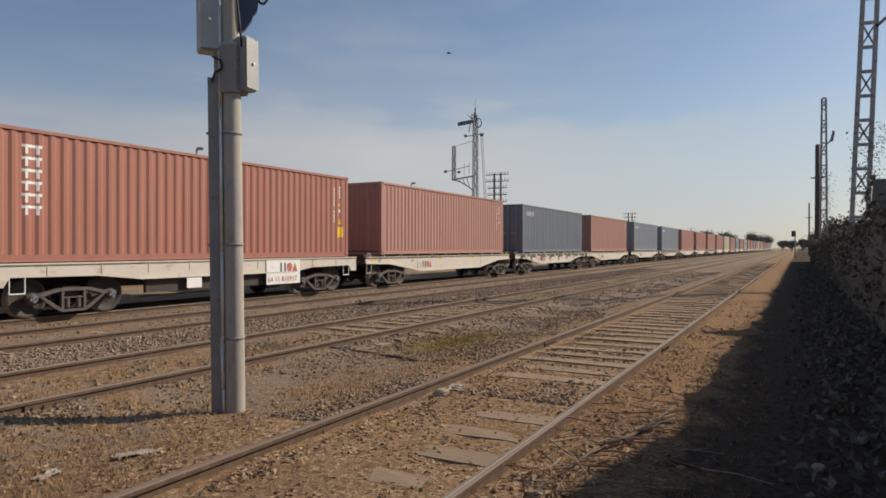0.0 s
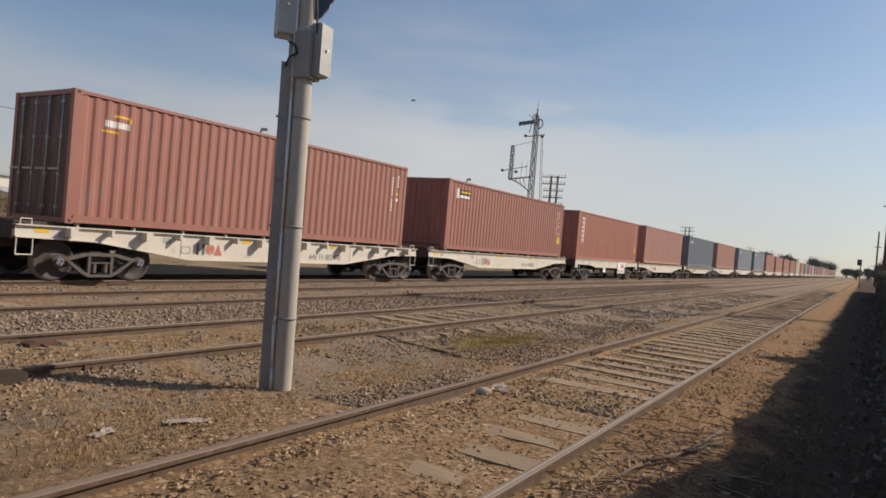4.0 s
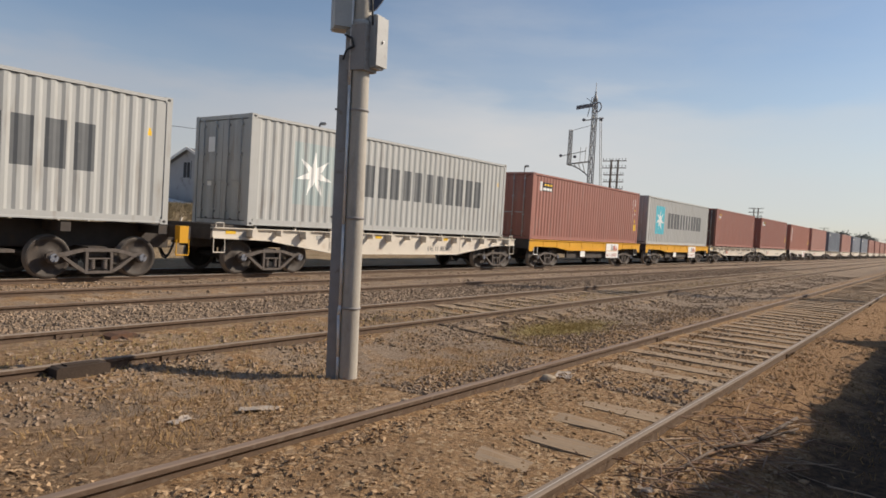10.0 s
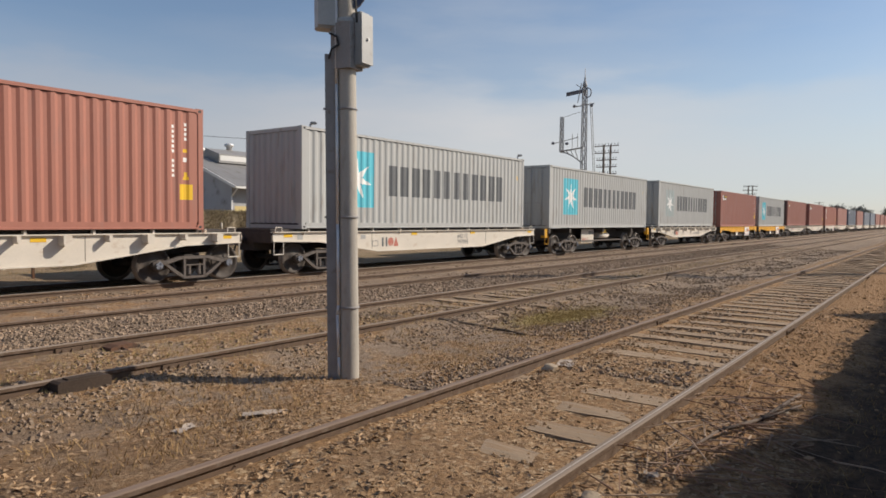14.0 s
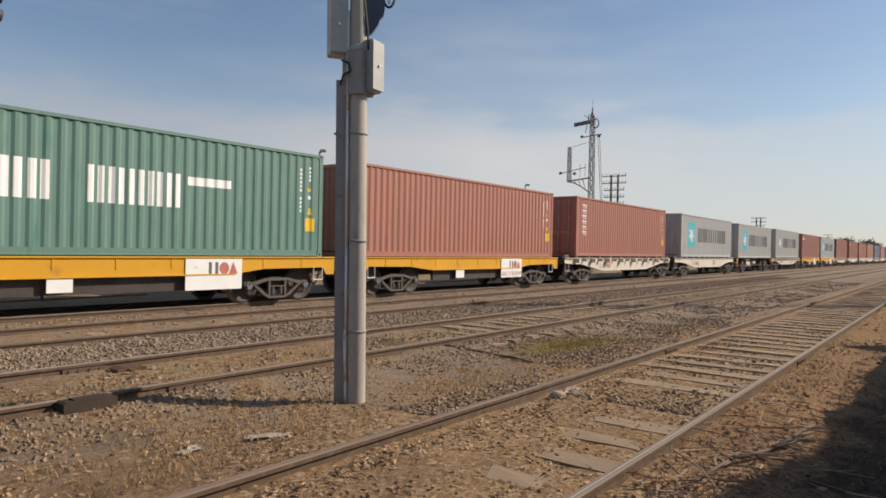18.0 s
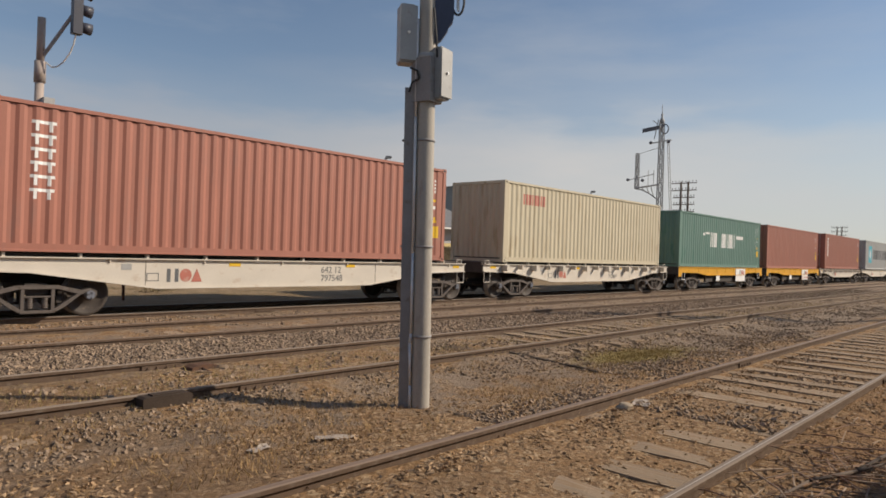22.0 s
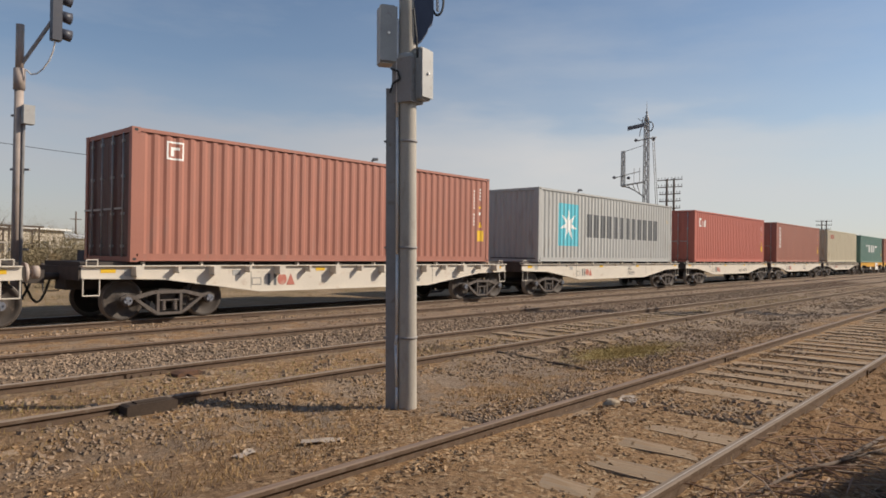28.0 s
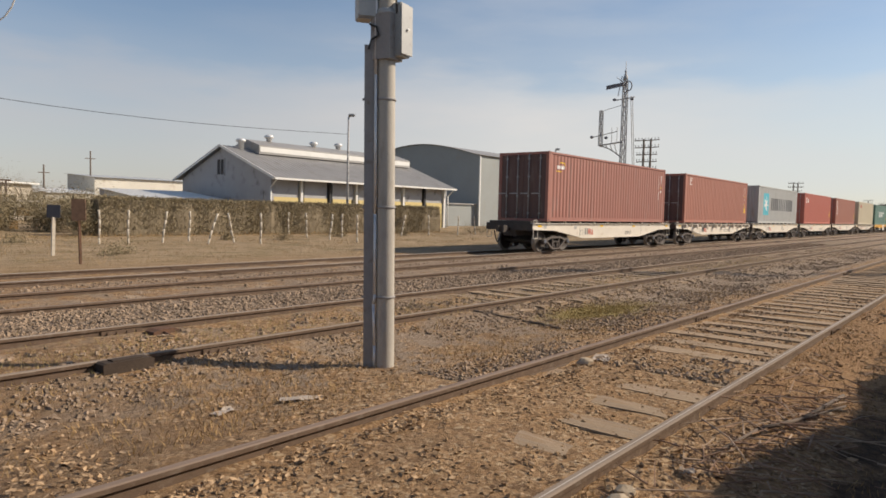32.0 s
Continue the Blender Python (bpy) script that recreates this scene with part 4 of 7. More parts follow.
def container(look_key, doors):
    base, marks, label = LOOKS[look_key]
    # oval, plain and frame loads get door leaves darker than their walls
    leaf = "dark_door" if look_key in ("oval", "plain", "frame") else base
    c = thing("shipping_container", pose(0, 0, 0), label + " on a flat wagon", "container", "containers on the train")
    side = painted_wall(base, marks)
    part("side_panel", side, "", c, at=pose(0.1, 0.018, 0))
    plain = painted_wall(base, [])
    part("side_panel", plain, "", c, at=pose(LEN - 0.1, WID - 0.018, 0, 0, 0, 180))
    b = bmesh.new()
    box(b, 0.05, LEN - 0.05, 0.05, WID - 0.05, 0.10, 0.16)
    part("floor", b, "wagon_black", c)
    v, f, mi = corrugated(LEN - 0.16, 0.0, WID - 0.12, None, pitch=0.21, depth=0.02)
    part("roof", raw("roof", [(x_, z_, -y_) for x_, y_, z_ in v], f, base), "", c, at=pose(0.08, 0.06, TALL - 0.022))
    for y0 in (0.0, WID - 0.06):
        b = bmesh.new()
        box(b, 0.17, LEN - 0.17, y0, y0 + 0.06, TALL - 0.085, TALL - 0.012)
        part("top_rail", b, base, c)
        b = bmesh.new()
        prism(b, [(y0, 0.02), (y0 + 0.06, 0.02), (y0 + 0.06, 0.175), (y0 + (0.012 if y0 == 0 else 0.0), 0.175), (y0 + (0.012 if y0 == 0 else 0), 0.06), (y0, 0.05)], 0.17, LEN - 0.17, axis="x")
        part("bottom_rail", b, base, c)
    for x0 in (0.0, LEN - 0.13):
        for y0 in (0.0, WID - 0.13):
            b = bmesh.new()
            box(b, x0, x0 + 0.13, y0, y0 + 0.13, 0.112, TALL - 0.112)
            part("corner_post", b, base, c)
        for z0 in (0.004, TALL - 0.11):
            b = bmesh.new()
            box(b, x0 + 0.01, x0 + 0.12, 0.17, WID - 0.17, z0, z0 + 0.106)
            part("end_rail", b, base, c)
    for x0 in (0.0, LEN - 0.178):
        for y0 in (0.0, WID - 0.162):
            for z0 in (0.0, TALL - 0.118):
                b = bmesh.new()
                box(b, x0 - (.003 if x0 == 0 else -.003), x0 + .178 + (.003 if x0 else -.003), y0 - (.003 if y0 == 0 else -.003), y0 + .162 + (.003 if y0 else -.003), z0, z0 + .118)
                cast = part("corner_casting", b, base, c)
                b = bmesh.new()
                yf = -.0045 if y0 == 0 else WID + .0005
                prism(b, [(x0 + .089 + .045 * math.cos(a), z0 + .059 + .032 * math.sin(a)) for a in [k * math.tau / 10 for k in range(10)]], yf, yf + .004)
                part("slot", b, "black_mark", cast)
    part("front_panel", end_panel(base), "", c, at=pose(LEN - 0.02, WID - 0.12, 0, 0, 0, 180))
    if doors:
        for y0 in (0.14, WID / 2 + 0.005):
            v, f, mi = corrugated(WID / 2 - 0.15, 0.13, TALL - 0.13, None, pitch=0.34, depth=0.03)
            d = part("door", raw("door", [(y_, x_, z_) for x_, y_, z_ in v], f, leaf), "", c, at=pose(0.022, y0, 0))
            for yy in (0.26, 0.80):
                b = bmesh.new()
                tube(b, (-.03, yy, .10), (-.03, yy, TALL - .10), .018, n=8)
                for zz in (.3, 1.0, 1.8, 2.55):
                    box(b, -.05, .004, yy - .04, yy + .04, zz, zz + .06)
                box(b, -.055, -.025, yy, yy + .38, 1.12, 1.16)
                part("lock_rod", b, "steel_grey", d)
            if y0 > 1 and leaf == base:
                for q in ((.34, .62, 1.9, 2.3), (.42, .60, 1.0, 1.14)):
                    b = bmesh.new()
                    box(b, -.006, -.001, *q)
                    part("label_plate", b, "white_mark", d)
    else:
        part("rear_panel", end_panel(base), "", c, at=pose(0.02, 0.12, 0))
    return c


# --- wagons: x from the rear of the load, y across from the centre line, z from the rail ---
WHEEL_R = 0.435


def wheelset_mesh():
    b = bmesh.new()
    for s in (-1, 1):
        prof = [(0.06, 0.02), (0.11, 0.03), (0.12, 0.012), (0.34, -0.002), (0.365, 0.035), (WHEEL_R - 0.008, 0.045), (WHEEL_R, 0.03), (WHEEL_R + 0.004, -0.062), (WHEEL_R + 0.028, -0.075), (WHEEL_R + 0.024, -0.092), (0.37, -0.088), (0.34, -0.05), (0.12, -0.045), (0.09, -0.06)]
        lathe(b, [(r, s * (0.865 + q)) for r, q in prof], (0, 0, 0), n=28)
        tube(b, (0, s * 0.86, 0), (0, s * 1.10, 0), 0.072, n=12)
        tube(b, (0, s * 1.10, 0), (0, s * 1.165, 0), 0.088, n=14)
        for k in range(3):
            a = k * math.tau / 3
            tube(b, (0.06 * math.cos(a), s * 1.165, 0.06 * math.sin(a)), (0.06 * math.cos(a), s * 1.19, 0.06 * math.sin(a)), 0.018, n=6)
    tube(b, (0, -0.88, 0), (0, 0.88, 0), 0.082, n=12)
    fixed(b)
    for f in b.faces:
        c = f.calc_center_median()
        r = math.hypot(c.x, c.z)
        f.material_index = 1 if r > 0.40 else 2 if abs(c.y) > 1.15 else 0
    return mesh_of("wheelset", b, "wheel", "tread", "axle_cap")


def side_frame_mesh(s):
    """A cast side frame: arched top, sloping lower members, pedestals over both axles."""
    b = bmesh.new()
    y0, y1 = s * 1.02, s * 1.12
    top = [(-1.06, 0.51), (-0.93, 0.565), (-0.78, 0.53), (-0.36, 0.63), (0.36, 0.63), (0.78, 0.53), (0.93, 0.565), (1.06, 0.51)]
    low = [(1.06, 0.41), (0.84, 0.45), (0.74, 0.45), (0.34, 0.56), (-0.34, 0.56), (-0.74, 0.45), (-0.84, 0.45), (-1.06, 0.41)]
    prism(b, top + low, y0, y1)
    for d in (-1, 1):
        prism(b, [(d * 0.80, 0.47), (d * 0.68, 0.45), (d * 0.26, 0.16), (d * 0.32, 0.12), (d * 0.46, 0.20)], y0 + s * 0.004, y1 - s * 0.004)
        prism(b, [(d * 0.29, 0.58), (d * 0.23, 0.58), (d * 0.23, 0.14), (d * 0.29, 0.14)], y0 + s * 0.007, y1 - s * 0.007)
        tube(b, (d * 0.93, s * 1.05, WHEEL_R), (d * 0.93, s * 1.135, WHEEL_R), 0.125, 0.11, n=14)
    box(b, -0.30, 0.30, min(y0, y1), max(y0, y1), 0.10, 0.155)
    box(b, -0.24, 0.24, *sorted((y0 + s * .012, y1 - s * .012)), 0.40, 0.43)
    return mesh_of("side_frame", b, "bogie")


def spring_mesh(s):
    b = bmesh.new()
    prof = []
    for k in range(6):
        prof += [(0.046, 0.185 + k * 0.04), (0.062, 0.195 + k * 0.04), (0.062, 0.21 + k * 0.04), (0.046, 0.22 + k * 0.04)]
    lathe(b, prof, (0, s * 1.055, 0), axis="z", n=10)
    return mesh_of("spring", b, "bogie")


WHEELSET = wheelset_mesh()
FRAMES = {s: side_frame_mesh(s) for s in (-1, 1)}
SPRINGS = {s: spring_mesh(s) for s in (-1, 1)}
bb = bmesh.new()
box(bb, -0.20, 0.20, -1.0, 1.0, 0.45, 0.66)
tube(bb, (0, 0, 0.66), (0, 0, 0.76), 0.2, n=14)
for d in (-1, 1):
    box(bb, d * 0.42 - .05, d * 0.42 + .05, -0.95, 0.95, 0.28, 0.40)
    for s in (-1, 1):
        box(bb, d * 0.44 - .04, d * 0.44 + .04, s * 0.86 - .05, s * 0.86 + .05, 0.22, 0.52)
BOLSTER = mesh_of("bogie", bb, "wagon_black")
ALL_WHEELS = []


def bogie(wagon, x):
    bo = part("bogie", BOLSTER, "", wagon, at=pose(x, 0, 0))
    for s in (-1, 1):
        part("side_frame", FRAMES[s], "", bo)
        for xx in (-0.13, 0.13):
            part("spring", SPRINGS[s], "", bo, at=pose(xx, 0, 0))
    for d in (-0.93, 0.93):
        w = part("wheelset", WHEELSET, "", bo)
        w.matrix_parent_inverse = Matrix.Translation((d, 0, WHEEL_R))
    return bo


def coupler(wagon, x, d):
    b = bmesh.new()
    tube(b, (x, 0, 0.88), (x + d * 0.34, 0, 0.88), 0.075, n=10)
    box(b, *sorted((x + d * 0.30, x + d * 0.56)), -0.14, 0.10, 0.74, 1.02)
    box(b, *sorted((x + d * 0.50, x + d * 0.68)), 0.04, 0.15, 0.76, 1.0)
    part("coupler", b, "wagon_black", wagon)
    b = bmesh.new()
    pts = [Vector((x + d * (0.05 + 0.5 * q), 0.32, 0.80 - 0.55 * math.sin(math.pi * q) * (1 - 0.25 * q))) for q in np.linspace(0, 1, 7)]
    for a, c in zip(pts, pts[1:]):
        tube(b, a, c, 0.025, n=6)
    part("brake_hose", b, "cable", wagon)


def steps(wagon, x, d, y, z_top, material):
    b = bmesh.new()
    for xx in (x, x + d * 0.32):
        tube(b, (xx, y, z_top), (xx, y, z_top - 0.36), 0.014, n=6)
    tube(b, (x, y, z_top - 0.36), (x + d * 0.32, y, z_top - 0.36), 0.014, n=6)
    part("step_stirrup", b, material, wagon)


def grab_rail(wagon, x, y, z):
    b = bmesh.new()
    for xx in (x, x + 0.22):
        tube(b, (xx, y, z), (xx, y, z + 0.12), 0.012, n=6)
    tube(b, (x, y, z + 0.12), (x + 0.22, y, z + 0.12), 0.012, n=6)
    part("grab_rail", b, "wagon_white", wagon)


SILL, RIDE = 1.12, 0.055


def operator_marks(wagon, x, y, z, h):
    """The operator's sign as plain shapes: two dark bars, a red disc, a red wedge."""
    for a in (0.0, 0.62):
        b = bmesh.new()
        box(b, x + h * a, x + h * (a + 0.28), y - .002, y, z, z + h)
        part("operator_mark", b, "dark_mark", wagon)
    b = bmesh.new()
    prism(b, [(x + h * (1.48 + 0.48 * math.cos(k * math.tau / 14)), z + h * (0.5 + 0.5 * math.sin(k * math.tau / 14))) for k in range(14)], y - .002, y)
    part("operator_mark", b, "red_mark", wagon)
    b = bmesh.new()
    prism(b, [(x + h * 1.92, z), (x + h * 2.8, z), (x + h * 2.36, z + h)], y - .005, y - .003)
    part("operator_mark", b, "red_mark", wagon)


def white_wagon(brackets):
    g = thing("container_flat_wagon", pose(0, 0, 0), "dirty white flat wagon with deep belly sides" + (" and stake pockets" if brackets else ""), "wagon", "wagons of the train")
    x0, x1 = -0.92, 13.30
    for s in (-1, 1):
        b = bmesh.new()
        prof = [(x0, 1.10), (x1, 1.10), (x1, 0.87), (11.75, 0.83), (9.2, 0.49), (3.2, 0.49), (0.75, 0.83), (x0, 0.87)]
        prism(b, prof, s * (SILL - .015), s * SILL)
        part("side_sill", b, "wagon_white", g)
        low = prof[2:]
        for a, c in zip(low, low[1:]):
            b = bmesh.new()
            bar(b, (a[0], s * (SILL - .01), a[1]), (c[0], s * (SILL - .01), c[1]), 0.11, 0.03)
            part("sill_flange", b, "wagon_white", g)
        b = bmesh.new()
        bar(b, (x0, s * (SILL - .015), 1.112), (x1, s * (SILL - .015), 1.112), 0.17, 0.024)
        part("deck_edge", b, "wagon_white", g)
        for k in range(15 if brackets else 7):
            xx = 0.15 + k * (12.4 / (14 if brackets else 6))
            b = bmesh.new()
            if brackets:
                if k % 2:
                    prism(b, [(xx - .035, 1.098), (xx + .035, 1.098), (xx + .035, 0.99), (xx + .0, 0.95), (xx - .035, 0.99)], s * SILL, s * 1.34)
                else:
                    prism(b, [(xx - .085, 1.098), (xx + .085, 1.098), (xx + .085, 0.93), (xx + .06, 0.89), (xx - .06, 0.89), (xx - .085, 0.93)], s * SILL, s * 1.37)
            else:
                prism(b, [(xx - .02, 1.098), (xx + .02, 1.098), (xx + .015, 1.03), (xx - .015, 1.03)], s * SILL, s * 1.16)
            part("stake_pocket", b, "wagon_white", g)
        for q in ((-.07, .12, .90, 1.04), (2.45, 2.66, .88, 1.01)):
            b = bmesh.new()
            box(b, q[0], q[1], *sorted((s * (SILL + .001), s * (SILL + .005))), q[2], q[3])
            part("data_plate", b, "steel_grey", g)
        for xx in (2.95, 9.45):
            b = bmesh.new()
            box(b, xx, xx + .012, *sorted((s * (SILL + .0005), s * (SILL + .003))), .55, 1.08)
            part("panel_seam", b, "wagon_black", g)
        for xx in (-0.55, 4.9, 8.4, 12.75):
            b = bmesh.new()
            box(b, xx, xx + 0.30, *sorted((s * (SILL + .001), s * (SILL + .006))), 0.97, 1.055)
            part("reflector_plate", b, "yellow_mark", g)
        b = bmesh.new()
        for xx in np.arange(0.9, 12.0, 0.14):
            zz = np.interp(xx, [0.75, 3.2, 9.2, 11.75], [0.88, 0.54, 0.54, 0.88])
            tube(b, (xx, s * SILL, zz), (xx, s * (SILL + .008), zz), 0.011, n=5)
        part("rivet_strip", b, "wagon_white", g)["kind"] = "stuff"
        steps(g, x0 + 0.03, 1, s * 1.13, 0.87, "wagon_white")
        steps(g, x1 - 0.35, 1, s * 1.13, 0.87, "wagon_white")
    operator_marks(g, 3.42, -SILL - .003, 0.62, 0.29)
    b = bmesh.new()
    for q in ((2.98, 3.24, .80, .815), (2.98, 3.24, .64, .655), (2.98, 2.995, .655, .80), (3.225, 3.24, .655, .80)):
        box(b, q[0], q[1], -SILL - .004, -SILL - .001, q[2], q[3])
    part("stencil_frame", b, "dark_mark", g)
    b = bmesh.new()
    box(b, x0, x1, -0.30, 0.30, 0.60, 1.095)
    box(b, x0 + 0.02, x1 - 0.02, -1.0, 1.0, 1.06, 1.195)
    for xx in np.arange(0.4, 12.8, 1.5):
        box(b, xx, xx + 0.1, -1.08, 1.08, 0.86, 1.06)
    part("underframe", b, "wagon_black", g)
    for x, d in ((x0, -1), (x1, 1)):
        b = bmesh.new()
        box(b, *sorted((x, x + d * 0.05)), -1.115, 1.115, 0.82, 1.095)
        part("end_beam", b, "wagon_black", g)
        coupler(g, x + d * 0.05, d)
        grab_rail(g, x + (0.1 if d < 0 else -0.35), -1.10, 1.12)
    b = bmesh.new()
    tube(b, (x1 + 0.05, -0.42, 0.98), (x1 + 0.50, -0.42, 0.98), 0.055, n=12)
    tube(b, (x1 + 0.22, -0.42, 0.98), (x1 + 0.29, -0.42, 0.98), 0.20, 0.185, n=20)
    tube(b, (x1 + 0.38, -0.42, 0.98), (x1 + 0.50, -0.42, 0.98), 0.13, n=16)
    part("buffer", b, "rust_pole", g, "pale rusty round buffer")
    # container seats along the deck edge
    for xx in np.arange(0.3, 12.3, 1.33):
        b = bmesh.new()
        box(b, xx, xx + .05, -1.15, -1.04, 1.12, 1.204)
        part("deck_pin", b, "wagon_white", g)
    # the sprung body rides a little higher on its bogies
    for c in g.children:
        c.matrix_basis = pose(0, 0, RIDE) @ c.matrix_basis
    bogie(g, 0.93)
    bogie(g, 12.02)
    return g


def yellow_wagon(paint="wagon_yellow"):
    g = thing("container_flat_wagon", pose(0, 0, 0), ("yellow" if paint == "wagon_yellow" else "dirty white") + " flat wagon with a white number board on two bogies", "wagon", "wagons of the train")
    x0, x1 = -0.02, 12.66
    for s in (-1, 1):
        b = bmesh.new()
        prism(b, [(x0, 1.19), (x1, 1.19), (x1, 0.70), (x1 - 0.30, 0.70), (x1 - 0.42, 0.90), (10.2, 0.88), (9.3, 0.76), (3.5, 0.76), (2.4, 0.88), (0.42, 0.90), (0.30, 0.70), (x0, 0.70)], s * 1.22, s * 1.235)
        part("side_sill", b, paint, g)
        b = bmesh.new()
        bar(b, (x0, s * 1.225, 1.18), (x1, s * 1.225, 1.18), 0.10, 0.035)
        part("sill_flange", b, paint, g)
        b = bmesh.new()
        bar(b, (3.5, s * 1.225, 0.765), (9.3, s * 1.225, 0.765), 0.10, 0.03)
        part("sill_flange", b, paint, g)
        for k in range(9):
            b = bmesh.new()
            box(b, 1.2 + k * 1.28, 1.25 + k * 1.28, *sorted((s * 1.235, s * 1.247)), 0.92, 1.16)
            part("stiffener", b, paint, g)
        b = bmesh.new()
        box(b, 7.95, 9.50, *sorted((s * 1.25, s * 1.262)), 0.40, 1.14)
        nb = part("number_board", b, "white_mark", g, "dirty white number board")
        if s < 0:
            operator_marks(nb, 8.56, -1.263, 0.77, 0.29)
        b = bmesh.new()
        box(b, 4.95, 5.45, *sorted((s * 1.24, s * 1.25)), 0.46, 0.74)
        part("white_plate", b, "white_mark", g)
        steps(g, 0.42, 1, s * 1.22, 0.92, "white_mark")
        steps(g, x1 - 0.75, 1, s * 1.22, 0.92, "white_mark")
    b = bmesh.new()
    box(b, x0, x1, -0.32, 0.32, 0.55, 1.17)
    box(b, x0 + 0.02, x1 - 0.02, -1.21, 1.21, 1.08, 1.17)
    box(b, 3.8, 9.2, -1.10, -1.0, 0.40, 0.74)
    tube(b, (5.2, -0.7, 0.55), (7.0, -0.7, 0.55), 0.18, n=12)
    tube(b, (3.6, -0.95, 0.30), (7.2, -0.95, 0.33), 0.02, n=6)
    part("underframe", b, "wagon_black", g)
    for x, d in ((x0, -1), (x1, 1)):
        b = bmesh.new()
        box(b, *sorted((x, x + d * 0.05)), -1.23, 1.23, 0.80, 1.19)
        part("end_beam", b, "wagon_black", g)
        coupler(g, x + d * 0.05, d)
    bogie(g, 1.90)
    bogie(g, 10.75)
    return g


def skeleton_wagon():
    g = thing("container_flat_wagon", pose(0, 0, 0), "black skeleton wagon with yellow end blocks on two bogies", "wagon", "wagons of the train")
    x0, x1 = -0.35, 12.75
    b = bmesh.new()
    box(b, x0, x1, -0.34, 0.34, 0.62, 1.16)
    for xx in (0.0, 2.1, 6.0, 9.9, 12.0):
        box(b, xx, xx + 0.2, -1.2, 1.2, 0.98, 1.17)
    part("underframe", b, "wagon_black", g)
    b = bmesh.new()
    box(b, 4.15, 5.60, -0.86, -0.84, 0.46, 1.12)
    nb = part("number_board", b, "wagon_white", g, "dirty white number board")
    lettering("running_number", "007153", 0.17, "red_mark", nb, pose(4.2, -0.863, 0.52))["kind"] = "stuff"
    for k in range(3):
        b = bmesh.new()
        box(b, 5.0 + k * 0.2, 5.12 + k * 0.2, -0.866, -0.861, 0.86, 1.05)
        part("operator_mark", b, "dark_mark", nb)
    b = bmesh.new()
    box(b, 6.35, 6.85, -1.0, -0.9, 0.95, 1.10)
    part("valve_cover", b, "yellow_mark", g)
    b = bmesh.new()
    tube(b, (6.3, -0.7, 0.80), (7.6, -0.7, 0.80), 0.16, n=14)
    part("air_tank", b, "wagon_white", g)
    b = bmesh.new()
    box(b, 3.2, 9.2, -0.9, -0.3, 0.52, 0.58)
    part("brake_rigging", b, "bogie", g)
    for x, d in ((x0, -1), (x1, 1)):
        b = bmesh.new()
        box(b, *sorted((x, x - d * 0.22)), -1.2, -1.0, 0.78, 1.18)
        part("end_block", b, "wagon_yellow", g)
        b = bmesh.new()
        box(b, *sorted((x, x + d * 0.05)), -1.2, 1.2, 0.88, 1.17)
        part("end_beam", b, "wagon_black", g)
        steps(g, x - (0.3 if d > 0 else 0.0), 1, -1.2, 0.86, "wagon_yellow")
        coupler(g, x + d * 0.05, d)
    bogie(g, 2.14)
    bogie(g, 10.75)
    return g


# order, rear of the load along the train, container, doors at the rear, wagon, running number
TRAIN = [
    (0, 0.0, "tall_letters", 1, "boarded", "64 11 810937"), (1, -14.61, "badge", 0, "white", "642 11 815258"), (2, -29.74, "oval", 1, "pockets", "64z 11 802470"), (3, -44.22, "star", 0, "yellow", "64 11 811229"),
    (4, -57.92, "badge", 1, "yellow", "54 11 505335"), (5, -72.30, "pale_star", 1, "pockets", "64z 11 803817"), (6, -86.67, "star", 1, "skeleton", ""), (7, -101.18, "star", 0, "white", "642 12  797995"),
    (8, -116.45, "tall_letters", 1, "pockets", ""), (9, -130.99, "plain", 0, "yellow", "642 17 810549"), (10, -144.65, "green", 0, "yellow", ""), (11, -159.13, "beige", 0, "pockets", "642  792069"),
    (12, -174.34, "tall_letters", 1, "white", "642 12  797548"), (13, -189.52, "scarlet", 1, "white", "642 11 803379"), (14, -204.80, "star", 0, "white", "642  796995"), (15, -220.06, "frame", 1, "pockets", "54 12 792796"),
    (16, -235.33, "oval", 1, "white", "303197"),
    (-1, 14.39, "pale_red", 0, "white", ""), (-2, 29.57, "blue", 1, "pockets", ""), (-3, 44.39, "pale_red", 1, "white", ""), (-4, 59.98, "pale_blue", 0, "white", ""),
]
ahead = ["blue", "brown", "brown", "brown", "brown", "beige", "brown", "blue", "brown", "star", "brown", "brown", "blue", "brown", "beige", "brown", "star", "brown", "brown", "blue", "brown", "star", "brown", "star"]
for k, look_key in enumerate(ahead):
    # loads far ahead take the paler paints that carry the haze
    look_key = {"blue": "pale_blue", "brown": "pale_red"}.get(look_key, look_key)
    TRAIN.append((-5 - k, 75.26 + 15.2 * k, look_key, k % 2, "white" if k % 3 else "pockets", ""))

